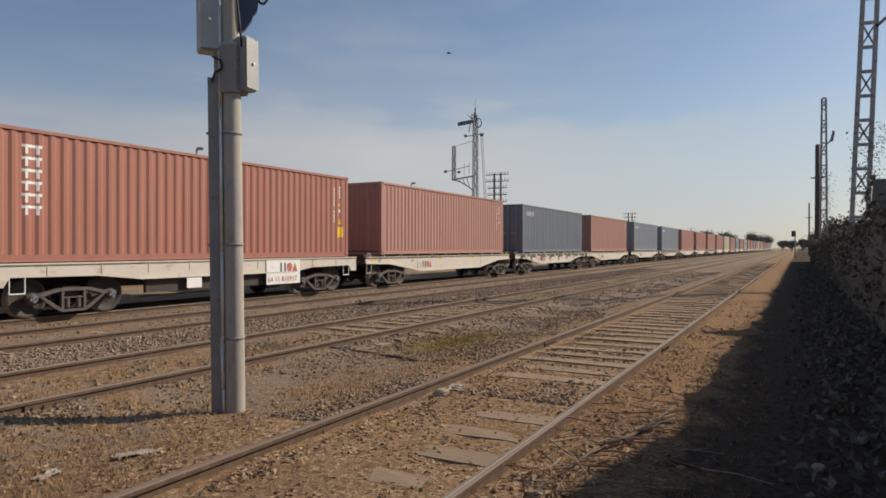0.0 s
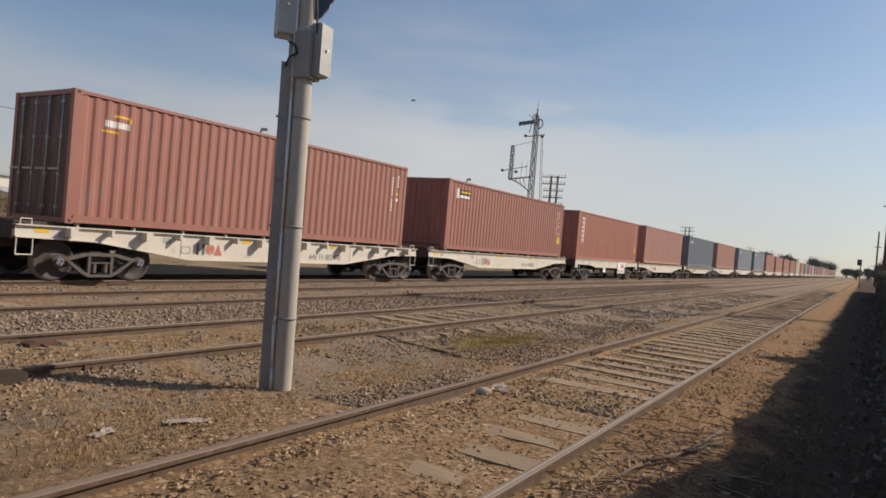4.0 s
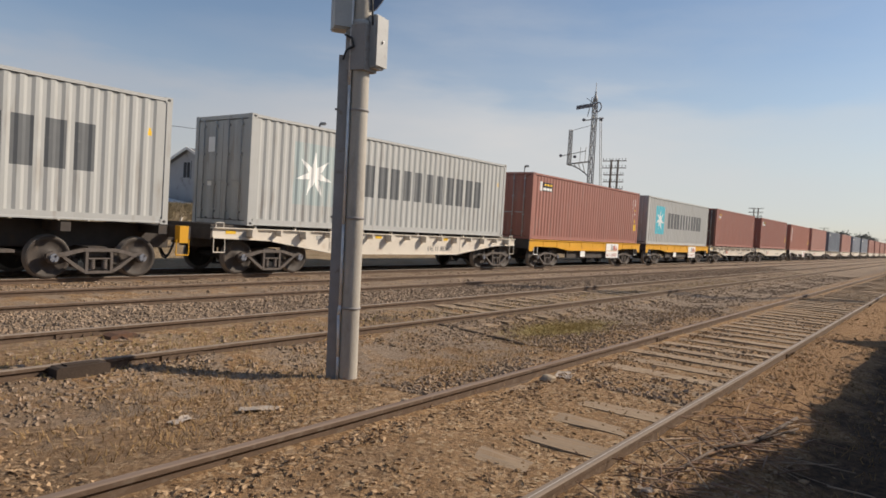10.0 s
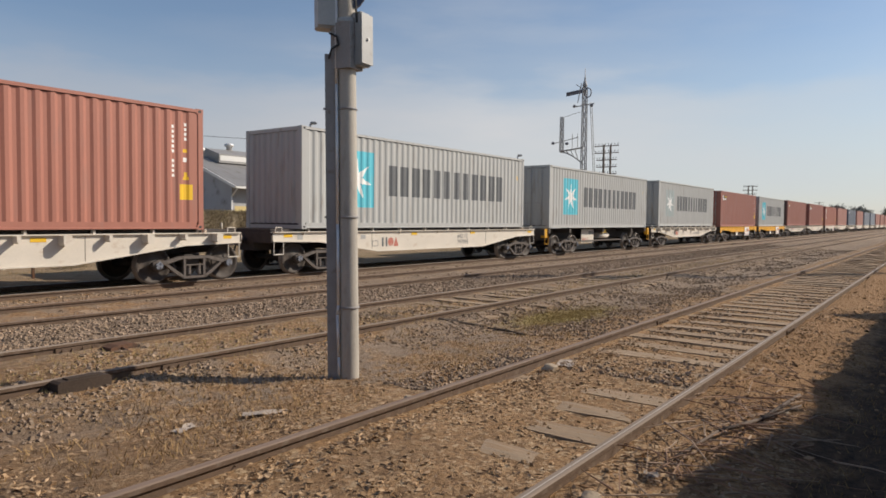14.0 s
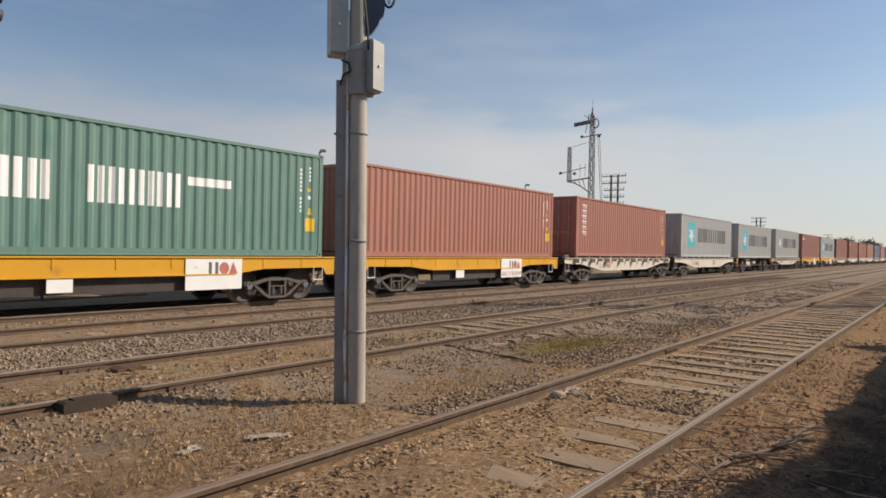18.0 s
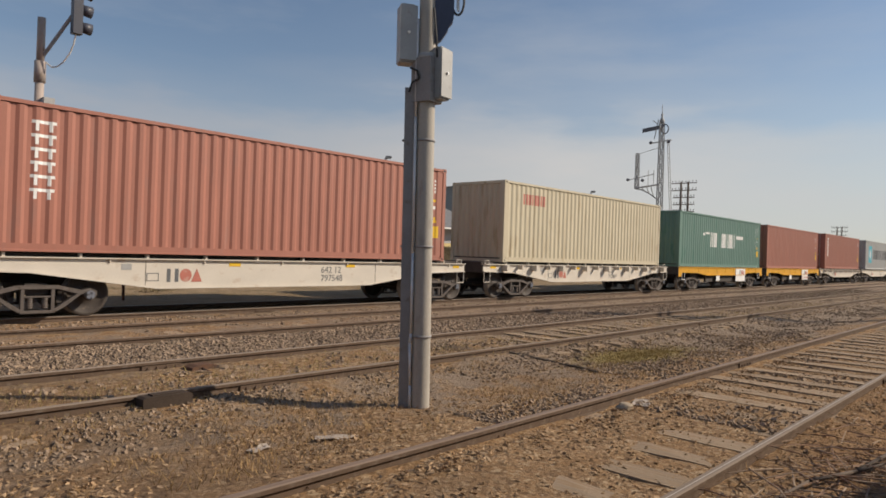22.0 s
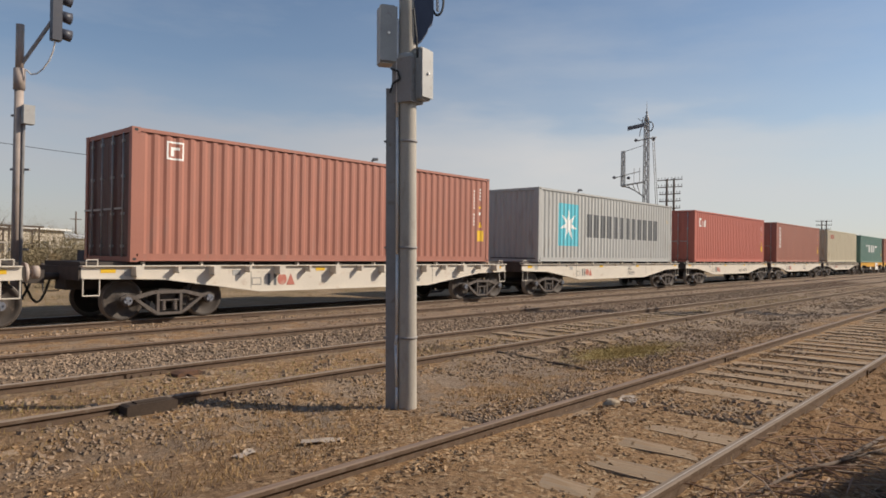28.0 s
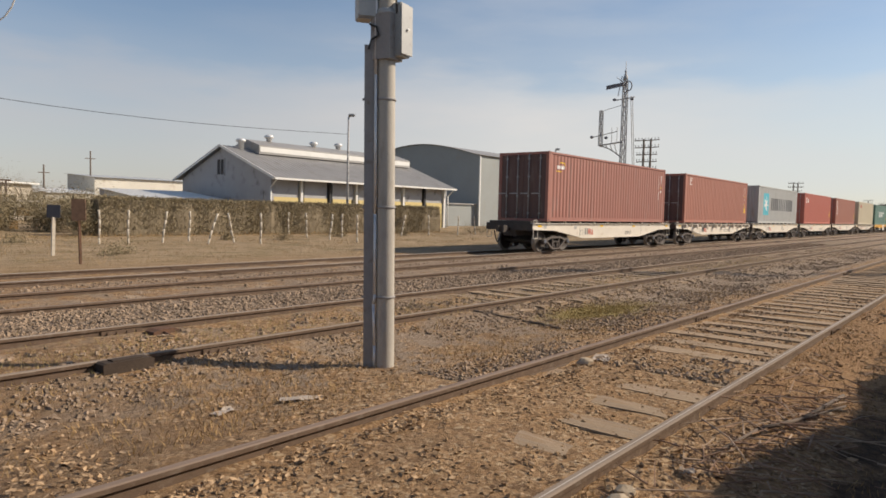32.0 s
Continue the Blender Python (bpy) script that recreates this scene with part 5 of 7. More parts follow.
CAR, LOAD, MOVING = {}, {}, []
for order, along, look_key, doors, kind_, number in TRAIN:
    if kind_ not in CAR:
        CAR[kind_] = wagon = {"white": lambda: white_wagon(False), "pockets": lambda: white_wagon(True), "yellow": yellow_wagon, "boarded": lambda: yellow_wagon("wagon_white"), "skeleton": skeleton_wagon}[kind_]()
    else:
        wagon = copy_thing(CAR[kind_], pose(0, 0, 0))
        if "running_number" in [c.name.split(".")[0] for c in wagon.children]:
            for c in list(wagon.children):
                if c.name.split(".")[0] == "running_number":
                    bpy.data.objects.remove(c)
    if (look_key, doors) not in LOAD:
        LOAD[(look_key, doors)] = load = container(look_key, doors)
    else:
        load = copy_thing(LOAD[(look_key, doors)], pose(0, 0, 0))
    if number:
        board = kind_ in ("yellow", "boarded")
        lines = number.split("  ") if "  " in number else [number]
        for k, line in enumerate(lines):
            at = pose(8.0, -1.267, 0.47) if board else pose(7.55, -SILL - .004, 0.60 + RIDE + .22 * (len(lines) - 1 - k))
            lettering("running_number", line, 0.17, "red_mark" if board else "dark_mark", wagon, at)["kind"] = "stuff"
    MOVING.append((wagon, load, along, RIDE if kind_ in ("white", "pockets") else 0.0))


# ---- the signal post beside the near track ----
def loop_cable(name, pts, r, parent, material="cable"):
    b = bmesh.new()
    for a, c in zip(pts, pts[1:]):
        tube(b, a, c, r, n=6)
    return part(name, b, material, parent)


sp = thing("signal_post", pose(4.97, 4.86, -0.2, -0.5, -0.5), "round concrete signal post with steel channel and relay boxes", "signal post")
b = bmesh.new()
prof = [(0.098, -0.3)] + [(0.098 - 0.011 * k / 8, k * 0.58) for k in range(9)]
lathe(b, prof, (0, 0, 0), axis="z", n=24)
part("concrete_pole", b, "concrete", sp)
LEFT, RIGHT, OUT = Vector((-.70, .714, 0)), Vector((.70, -.714, 0)), Vector((-.714, -.70, 0))
c0 = LEFT * 0.168
b = bmesh.new()
ang = math.atan2(LEFT.y, LEFT.x)
rot = Matrix.Rotation(ang, 4, "Z")
box(b, -0.052, 0.052, -0.036, 0.036, -0.1, 3.30)
b.transform(Matrix.Translation(c0) @ rot)
part("cable_channel", b, "duct", sp, "dark steel cable channel strapped to the post")
b = bmesh.new()
pts = [LEFT * 0.105 + OUT * 0.05 + Vector((0, 0, z)) for z in (0.0, 0.25, 0.68, 0.78, 1.6, 3.0, 4.0)]
pts[2] += LEFT * 0.012
for a, c in zip(pts, pts[1:]):
    tube(b, a, c, 0.016, n=8)
part("conduit", b, "galvanised", sp, "bright galvanised conduit")
for z in (0.75, 1.67, 2.76):
    b = bmesh.new()
    r = 0.103 - 0.011 * z / 5
    lathe(b, [(r - .002, z - .012), (r + .004, z - .010), (r + .004, z + .010), (r - .002, z + .012)], (0, 0, 0), axis="z", n=24)
    bar(b, LEFT * 0.10 + Vector((0, 0, z)), LEFT * 0.24 + Vector((0, 0, z)), 0.02)
    bar(b, LEFT * 0.21 + OUT * .05 + Vector((0, 0, z)), LEFT * 0.21 - OUT * .05 + Vector((0, 0, z)), 0.02)
    part("steel_band", b, "duct", sp)


def cabinet(parent, name, centre, sx, sy, z0, z1, turn, material):
    b = bmesh.new()
    box(b, -sx / 2, sx / 2, -sy / 2, sy / 2, z0, z1)
    bmesh.ops.bevel(b, geom=b.edges[:], offset=0.012, segments=2, affect="EDGES")
    b.transform(Matrix.Translation(centre) @ Matrix.Rotation(radians(turn), 4, "Z"))
    cab = part(name, b, material, parent)
    b = bmesh.new()
    box(b, -sx / 2 - .012, sx / 2 + .012, -sy / 2 - .016, -sy / 2 - .002, z0 + .02, z1 - .02)
    b.transform(Matrix.Translation(centre) @ Matrix.Rotation(radians(turn), 4, "Z"))
    part("lid", b, material, cab)
    b = bmesh.new()
    tube(b, (0, -sy / 2 - .016, (z0 + z1) / 2), (0, -sy / 2 - .035, (z0 + z1) / 2), 0.014, n=8)
    b.transform(Matrix.Translation(centre) @ Matrix.Rotation(radians(turn), 4, "Z"))
    part("latch", b, "galvanised", cab)
    return cab


cabinet(sp, "relay_box", LEFT * 0.222 - OUT * 0.02, 0.16, 0.19, 3.55, 4.15, -30, "steel_grey")
cabinet(sp, "junction_box", RIGHT * 0.145 + OUT * 0.03, 0.165, 0.12, 3.18, 3.71, 8, "steel_grey")
b = bmesh.new()
box(b, -0.115, 0.115, -0.115, 0.115, 3.15, 3.60)
b.transform(Matrix.Rotation(radians(10), 4, "Z"))
part("mounting_sleeve", b, "duct", sp)
b = bmesh.new()
lathe(b, [(0.095, 3.58), (0.115, 3.60), (0.115, 3.64), (0.06, 3.68), (0.06, 4.02), (0.085, 4.05), (0.085, 4.10), (0.055, 4.13), (0.055, 5.0)], (0, 0, 0), axis="z", n=18)
part("signal_stem", b, "steel_grey", sp)
# the colour light head above: its plate faces across the line, one lower corner rounded
b = bmesh.new()
out = [(0.07, 5.0), (0.07, 3.76), (0.10, 3.76), (0.14, 3.79), (0.20, 3.88), (0.215, 3.93), (0.25, 3.97), (0.262, 4.02), (0.265, 4.10), (0.265, 5.0)]
prism(b, out, -0.03, 0.03)
b.transform(Matrix.Translation(OUT * 0.03) @ Matrix.Rotation(math.atan2(RIGHT.y, RIGHT.x), 4, "Z"))
head = part("backboard", b, "signal_blue", sp, "dark blue signal head with rounded corner")
for z in (4.42, 4.8):
    b = bmesh.new()
    tube(b, RIGHT * 0.165 - OUT * 0.0 + Vector((0, 0, z)), RIGHT * 0.165 - OUT * 0.24 + Vector((0, 0, z)), 0.11, 0.12, n=20)
    part("hood", b, "signal_black", head)
up = Vector((0, 0, 1))
loop_cable("drip_loop", [LEFT * 0.17 + OUT * 0.05 + up * 3.50, LEFT * 0.10 + OUT * 0.09 + up * 3.46, LEFT * 0.08 + OUT * 0.10 + up * 3.38, LEFT * 0.15 + OUT * 0.08 + up * 3.34, LEFT * 0.18 + OUT * 0.05 + up * 3.25], 0.011, sp)
loop_cable("lead_cable", [RIGHT * 0.06 + OUT * 0.1 + up * 4.1, RIGHT * 0.09 + OUT * 0.12 + up * 3.8, RIGHT * 0.10 + OUT * 0.10 + up * 3.6], 0.012, sp)
loop_cable("aerial_loop", [RIGHT * (0.305 + 0.062 * math.cos(a)) + OUT * 0.03 + up * (4.20 + 0.14 * math.sin(a)) for a in [math.tau * k / 16 for k in range(17)]], 0.013, sp)
b = bmesh.new()
bar(b, RIGHT * 0.305 + OUT * 0.03 + up * 4.10, RIGHT * 0.305 + OUT * 0.03 + up * 4.34, 0.03, 0.012)
part("aerial_strip", b, "galvanised", sp)

# cast iron boxes at the lineside
for (x, y, sx, sy, h, rz) in ((2.91, 6.20, 0.48, 0.16, 0.145, 2), (1.12, 6.02, 0.62, 0.48, 0.20, 20)):
    bx = thing("trackside_box", pose(x, y, -0.14 if x > 2 else -0.24, 0, 0, rz), "low black cast iron box beside the rail", "trackside box", "trackside boxes")
    b = bmesh.new()
    prism(b, [(-sx / 2, 0), (sx / 2, 0), (sx / 2, h * .9), (sx / 2 - .03, h), (-sx / 2 + .03, h), (-sx / 2, h * .9)], -sy / 2, sy / 2)
    part("casing", b, "box_black", bx)
    b = bmesh.new()
    box(b, -sx / 2 + .1, sx / 2 - .1, -sy / 2 + .03, sy / 2 - .03, h, h + .012)
    part("lid", b, "box_black", bx)
# low box with a pipe, added in place of a soft dark patch
bx = thing("rail_lubricator", pose(4.12, 7.80, -0.15, 0, 0, 4), "low dark box added for a dark patch inside the rail", "trackside box")
b = bmesh.new()
prism(b, [(-.20, 0), (.20, 0), (.18, .075), (.10, .10), (-.10, .10), (-.18, .075)], -.10, .10)
part("casing", b, "rust", bx)
b = bmesh.new()
tube(b, (-.05, -.09, .06), (-.05, -.30, .03), .018, n=8)
part("feed_pipe", b, "rust", bx)
slab = thing("concrete_slab", pose(1.78, 6.15, -0.24, 0, 0, 20), "flat concrete slab sunk beside the track", "slab")
b = bmesh.new()
box(b, -.24, .24, -.28, .28, -.05, .045)
part("slab_block", b, "concrete", slab)


# ---- lattice work ----
def lattice(bm, base, top_z, w0, w1, panel, leg=0.06, brace=0.03):
    """Four legs tapering from w0 to w1 with zig-zag bracing on each face."""
    bx_, by_, bz_ = base
    n = max(2, int((top_z - bz_) / panel))
    ring = lambda k: [Vector((bx_ + sx * (w0 + (w1 - w0) * k / n) / 2, by_ + sy * (w0 + (w1 - w0) * k / n) / 2, bz_ + (top_z - bz_) * k / n)) for sx, sy in ((-1, -1), (1, -1), (1, 1), (-1, 1))]
    lo, hi = ring(0), ring(n)
    for a, c in zip(lo, hi):
        bar(bm, a, c, leg)
    for k in range(n):
        a, c = ring(k), ring(k + 1)
        for i in range(4):
            j = (i + 1) % 4
            bar(bm, a[i] if k % 2 else a[j], c[j] if k % 2 else c[i], brace)
            bar(bm, c[i], c[j], brace)


def signal_lamp(parent, x, y, z, d):
    b = bmesh.new()
    tube(b, (x, y, z), (x, y + d * 0.16, z), 0.08, 0.13, n=10)
    tube(b, (x, y + d * 0.16, z), (x, y + d * 0.26, z), 0.13, 0.05, n=10)
    part("lamp", b, "arm", parent)


sm = thing("semaphore_signal", pose(49.8, 23.2, -0.2), "tall lattice semaphore with a bracket arm and lamps", "semaphore")
b = bmesh.new()
lattice(b, (0, 0, 0), 12.2, 0.40, 0.27, 0.55, 0.06, 0.03)
part("lattice_mast", b, "lattice", sm)
b = bmesh.new()
lathe(b, [(0.16, 12.2), (0.20, 12.35), (0.12, 12.6), (0.06, 12.75), (0.09, 12.9), (0.03, 13.0), (0.015, 13.7)], (0, 0, 0), axis="z", n=10)
part("finial", b, "lattice", sm)
b = bmesh.new()
prism(b, [(0.15, 11.72), (0.15, 12.02), (1.5, 11.90), (1.5, 11.58)], -0.22, -0.19, axis="x")
part("semaphore_arm", b, "arm", sm, "faded semaphore arm")
b = bmesh.new()
bar(b, (-.2, 0.2, 12.5), (-.2, 0.5, 11.0), 0.05)
bar(b, (-.2, 0.65, 12.45), (-.2, -0.1, 11.9), 0.05)
part("balance_lever", b, "lattice", sm)
b = bmesh.new()
pts = [Vector((-.2, -0.35 + 0.28 * math.cos(a), 11.7 + 0.36 * math.sin(a))) for a in [math.tau * k / 14 for k in range(15)]]
for a, c in zip(pts, pts[1:]):
    tube(b, a, c, 0.045, n=6)
part("spectacle_ring", b, "arm", sm)
b = bmesh.new()
bar(b, (0, 0.95, 10.72), (0, -0.8, 10.85), 0.07)
part("lamp_bar", b, "lattice", sm)
signal_lamp(sm, 0, 0.75, 10.78, 1)
signal_lamp(sm, 0, -0.45, 10.72, -1)
b = bmesh.new()
bar(b, (0, 0.1, 7.45), (0, 2.05, 7.25), 0.30, 0.07)
pts = [Vector((0, 2.05 - 1.9 * q, 7.2 - 0.95 * q ** 1.7)) for q in np.linspace(0, 1, 8)]
for a, c in zip(pts, pts[1:]):
    bar(b, a, c, 0.09)
for q in (0.4, 0.62, 0.82):
    bar(b, (0, 2.05 - 1.9 * q, 7.2 - 0.95 * q ** 1.7), (0, 2.05 - 1.9 * (q - .13), 7.3), 0.05)
part("bracket", b, "lattice", sm)
b = bmesh.new()
lattice(b, (0, 1.95, 7.2), 10.0, 0.24, 0.2, 0.4, 0.05, 0.03)
part("doll_post", b, "lattice", sm)
b = bmesh.new()
bar(b, (0, 2.85, 7.9), (0, 0.5, 8.3), 0.05)
part("lamp_bar", b, "lattice", sm)
signal_lamp(sm, 0, 2.6, 7.95, 1)
signal_lamp(sm, 0, 1.6, 7.85, -1)
b = bmesh.new()
for y in (1.0, 0.55):
    bar(b, (0, y, 7.4), (0, y, 8.6), 0.03)
bar(b, (0, 1.95, 9.95), (0, 0.1, 10.35), 0.03)
part("hand_rail", b, "lattice", sm)
b = bmesh.new()
for s in (-.16, .16):
    bar(b, (s, -0.55, 10.9), (s, -1.25, 0.0), 0.04)
for k in range(30):
    q = k / 30
    bar(b, (-.16, -0.55 - 0.7 * q, 10.9 - 10.9 * q), (.16, -0.55 - 0.7 * q, 10.9 - 10.9 * q), 0.025)
part("ladder", b, "lattice", sm)


def telegraph(x, y, h, twin, arms):
    t = thing("telegraph_pole", pose(x, y, -0.2), ("twin" if twin else "single") + " wooden telegraph pole with insulator crossarms", "telegraph pole", "telegraph poles")
    for dy in ((-.32, .32) if twin else (0,)):
        b = bmesh.new()
        tube(b, (0, dy, 0), (0, dy, h), 0.12, 0.085, n=10)
        part("pole", b, "pole_wood", t)
    for k in range(arms):
        z = h - 0.12 - k * 0.62
        w = 1.12 if k < 2 else 0.95
        b = bmesh.new()
        bar(b, (-.1, -w, z), (-.1, w, z), 0.07, 0.07)
        arm = part("crossarm", b, "pole_wood", t)
        for j in range(8):
            yy = -w + 0.07 + j * (2 * w - 0.14) / 7
            b = bmesh.new()
            tube(b, (-.1, yy, z + .05), (-.1, yy, z + .13), 0.015, n=6)
            tube(b, (-.1, yy, z + .13), (-.1, yy, z + .24), 0.045, 0.03, n=8)
            part("insulator", b, "insulator", arm)


telegraph(57.2, 24.4, 8.45, True, 5)
telegraph(118.0, 25.6, 7.6, True, 3)
telegraph(203.0, 27.0, 7.2, False, 2)


# ---- posts on the far side of the running line ----
ml = thing("bracket_signal_mast", pose(5.53, 19.2, -0.22), "tubular steel mast with a slanted arm and signal head", "signal mast")
b = bmesh.new()
tube(b, (0, 0, 0), (0, 0, 5.60), 0.125, 0.105, n=14)
part("lower_tube", b, "rust_pole", ml)
b = bmesh.new()
tube(b, (0, 0, 5.60), (0, 0, 6.13), 0.135, n=14)
part("collar", b, "rust_pole", ml)
b = bmesh.new()
tube(b, (0, 0, 6.13), (0, 0, 7.24), 0.095, n=14)
part("upper_tube", b, "rust_pole", ml)
b = bmesh.new()
bar(b, (0, 0, 6.17), (0.62, -0.62, 7.52), 0.065)
part("slanted_arm", b, "duct", ml)
b = bmesh.new()
box(b, .48, .70, -.80, -.58, 6.84, 8.14)
part("signal_head", b, "signal_black", ml)
for z in (7.06, 7.50, 7.94):
    b = bmesh.new()
    tube(b, (.67, -.67, z), (.94, -.67, z - .02), .13, .15, n=14)
    part("hood", b, "signal_black", ml)
loop_cable("signal_cable", [(.58, -.68, 6.84), (.56, -.62, 6.60), (.50, -.53, 6.35), (.40, -.42, 6.14), (.30, -.30, 6.02), (.20, -.20, 6.0), (.10, -.1, 6.12)], 0.02, ml, "galvanised")
b = bmesh.new()
box(b, 0.02, 0.27, -.32, -.08, 4.73, 5.20)
part("equipment_box", b, "steel_grey", ml)
loop_cable("cable_pipe", [(.09, -.11, 4.73), (.08, -.12, 4.5), (.07, -.12, 2.0), (.07, -.12, 0.05)], 0.035, ml, "duct")
for z in (1.6, 3.6, 4.95):
    b = bmesh.new()
    bar(b, (-.12, .14, z), (.2, -.22, z), 0.05)
    part("clamp", b, "duct", ml)

for (x, y, h, w, hh, mat_, lab) in ((8.35, 22.6, 1.22, 0.27, 0.38, "whitewash", "whitewashed post with a small dark board"), (7.75, 19.1, 1.22, 0.25, 0.56, "rust", "thin rusty post with a rusty board")):
    t = thing("lineside_sign", pose(x, y, -0.22, 1.5, -2 if mat_ == "rust" else 1, 0), lab, "sign", "lineside signs")
    b = bmesh.new()
    bar(b, (0, 0, 0), (0, 0, h), 0.09 if mat_ == "whitewash" else 0.06)
    part("post", b, mat_, t)
    b = bmesh.new()
    box(b, -w * .7, w * .7, -.03, .0, h - .02, h + hh)
    b.transform(Matrix.Rotation(radians(-38), 4, "Z"))
    part("board", b, "stick" if mat_ == "rust" else "signal_black", t)

POSTS = [(6.5, 27.0, 2, 1), (12.3, 28.5, 0, 0), (13.3, 28.1, 0, 1), (14.9, 28.3, 9, 0), (16.6, 29.1, 3, 0), (16.2, 26.8, 18, 1), (17.7, 27.1, -14, 1), (18.3, 25.9, 0, 0), (26.8, 35.0, 0, 0), (24.5, 30.3, -5, 1), (24.1, 27.9, 8, 0), (26.5, 29.6, 0, 0), (23.6, 25.2, -1, 0),
         (30.2, 30.4, -3, 0), (32.5, 30.5, 12, 1), (35.5, 30.7, -2, 0), (38.6, 30.6, 3, 0), (41.0, 30.8, -9, 0), (44.5, 31, 2, 0), (47.0, 31.2, 0, 0), (49.6, 31.4, 4, 0), (3.0, 30.5, 3, 0)]
post_me = []
for k in range(3):
    b = bmesh.new()
    px_ = [Vector((random.uniform(-.02, .02), random.uniform(-.02, .02), -.15 + 1.55 * q / 4)) for q in range(5)]
    for a, c in zip(px_, px_[1:]):
        tube(b, a, c, .048, .044, n=8)
    post_me.append(mesh_of("fence_post", b, "whitewash"))
for k, (x, y, lean, tip) in enumerate(POSTS):
    ob = new("fence_post", post_me[k % 3])
    ob.matrix_basis = pose(x, y, -0.2, tip * 2, lean, 0)
    tagged(ob, "leaning whitewashed wooden fence post in bare earth" if abs(lean) > 4 else "upright whitewashed wooden fence post in bare earth", "fence post", "old fence posts")


def leaf_cloud(name, centres, sizes, material, spread=0.0, seed=1, aspect=0.55, upright=1.0, flat=1.0):
    """Many small bent leaves as one mesh: centres n x 3, sizes n."""
    rng = np.random.RandomState(seed)
    n = len(centres)
    d = rng.normal(size=(n, 3)) * (1, 1, upright)
    d /= np.linalg.norm(d, axis=1)[:, None]
    e = np.cross(d, rng.normal(size=(n, 3)))
    e /= np.linalg.norm(e, axis=1)[:, None]
    u = np.cross(d, e)
    s = np.asarray(sizes)[:, None]
    c = np.asarray(centres) + rng.normal(size=(n, 3)) * spread
    v = np.empty((n, 4, 3))
    v[:, 0] = c - d * s * 0.5
    v[:, 1] = c + e * s * 0.5 * aspect + u * s * 0.12
    v[:, 2] = c + d * s * 0.5
    v[:, 3] = c - e * s * 0.5 * aspect + u * s * 0.12
    v[:, :, 2] = c[:, None, 2] + (v[:, :, 2] - c[:, None, 2]) * flat
    idx = np.arange(n * 4).reshape(n, 4)
    f = np.concatenate([idx[:, [0, 1, 2]], idx[:, [0, 2, 3]]])
    return raw(name, v.reshape(-1, 3).tolist(), f.tolist(), material)


# the clipped hedge behind the posts
def hedge(x0, x1, y, h, name_label, seed, leaf_mat, density, size, thick=1.3, height_fn=None, face=-1, ybase=None):
    hd_ = thing("hedge", pose(0, 0, 0), name_label, "hedge")
    rng = np.random.RandomState(seed)
    nxs = int((x1 - x0) / 0.6)
    b = bmesh.new()
    rows_ = []
    for i in range(nxs + 1):
        x = x0 + (x1 - x0) * i / nxs
        hh = (height_fn(x) if height_fn else h) * (1 + rng.uniform(-.03, .03))
        y0_, y1_ = y + rng.uniform(-.08, .08), y + thick
        rows_.append([b.verts.new((x, y0_ if face < 0 else y1_, -.25)), b.verts.new((x, (y0_ if face < 0 else y1_) + rng.uniform(-.08, .08), hh * .5)), b.verts.new((x, (y0_ + .12) if face < 0 else y1_ - .12, hh - .06)), b.verts.new((x, (y1_ - .2) if face < 0 else y0_ + .2, hh - .04)), b.verts.new((x, y1_ if face < 0 else y0_, -.25))])
    for a, c in zip(rows_, rows_[1:]):
        for j in range(4):
            b.faces.new((a[j], a[j + 1], c[j + 1], c[j]))
    b.faces.new(rows_[0])
    b.faces.new(rows_[-1][::-1])
    part("inner_growth", b, "hedge_core" if leaf_mat == "hedge_leaf" else leaf_mat, hd_)
    n = int((x1 - x0) * (h * 1.0 + thick) * density)
    xs = rng.uniform(x0, x1, n)
    hs = np.array([height_fn(x) for x in xs]) if height_fn else np.full(n, h)
    q = rng.uniform(0, 1, n)
    side = q < h / (h + thick)
    zz = np.where(side, rng.uniform(-.2, 1, n) * hs, hs + rng.normal(0, .06, n))
    yy = np.where(side, (y if face < 0 else y + thick) + rng.normal(0, .07, n), y + rng.uniform(0, thick, n))
    part("foliage", leaf_cloud("foliage", np.stack([xs, yy, zz], 1), rng.uniform(.6, 1.4, n) * size, leaf_mat, seed=seed, aspect=.28 if leaf_mat == "hedge_leaf" else .55, upright=3.0 if leaf_mat == "hedge_leaf" else 1.0), "", hd_)["kind"] = "stuff"
    return hd_


hedge(15.2, 42.0, 35.2, 1.75, "clipped olive brown hedge behind the old fence posts", 5, "hedge_leaf", 420, 0.14)


def bush(x, y, r, h, lab, seed, n, size, mat_="hedge_leaf"):
    t = thing("bush", pose(x, y, -0.2), lab, "bush", "bushes on the field")
    rng = np.random.RandomState(seed)
    b = bmesh.new()
    cs = []
    for k in range(9):
        a, q = rng.uniform(0, math.tau), rng.uniform(.3, 1)
        top = Vector((math.cos(a) * r * q, math.sin(a) * r * q, h * (1.05 - .45 * q)))
        tube(b, (0, 0, 0), top * .55 + Vector((0, 0, h * .12)), .012 * h, .008 * h, n=5)
        tube(b, top * .55 + Vector((0, 0, h * .12)), top, .008 * h, .003 * h, n=5)
        for j in range(n // 9):
            f_ = rng.uniform(.35, 1.05)
            cs.append(top * f_ + Vector(rng.normal(size=3)) * r * .22)
    cs = np.array(cs)
    cs[:, 2] = np.abs(cs[:, 2])
    part("stem_cluster", b, "bark", t)
    part("foliage", leaf_cloud("foliage", cs, rng.uniform(.6, 1.4, len(cs)) * size, mat_, seed=seed), "", t)["kind"] = "stuff"


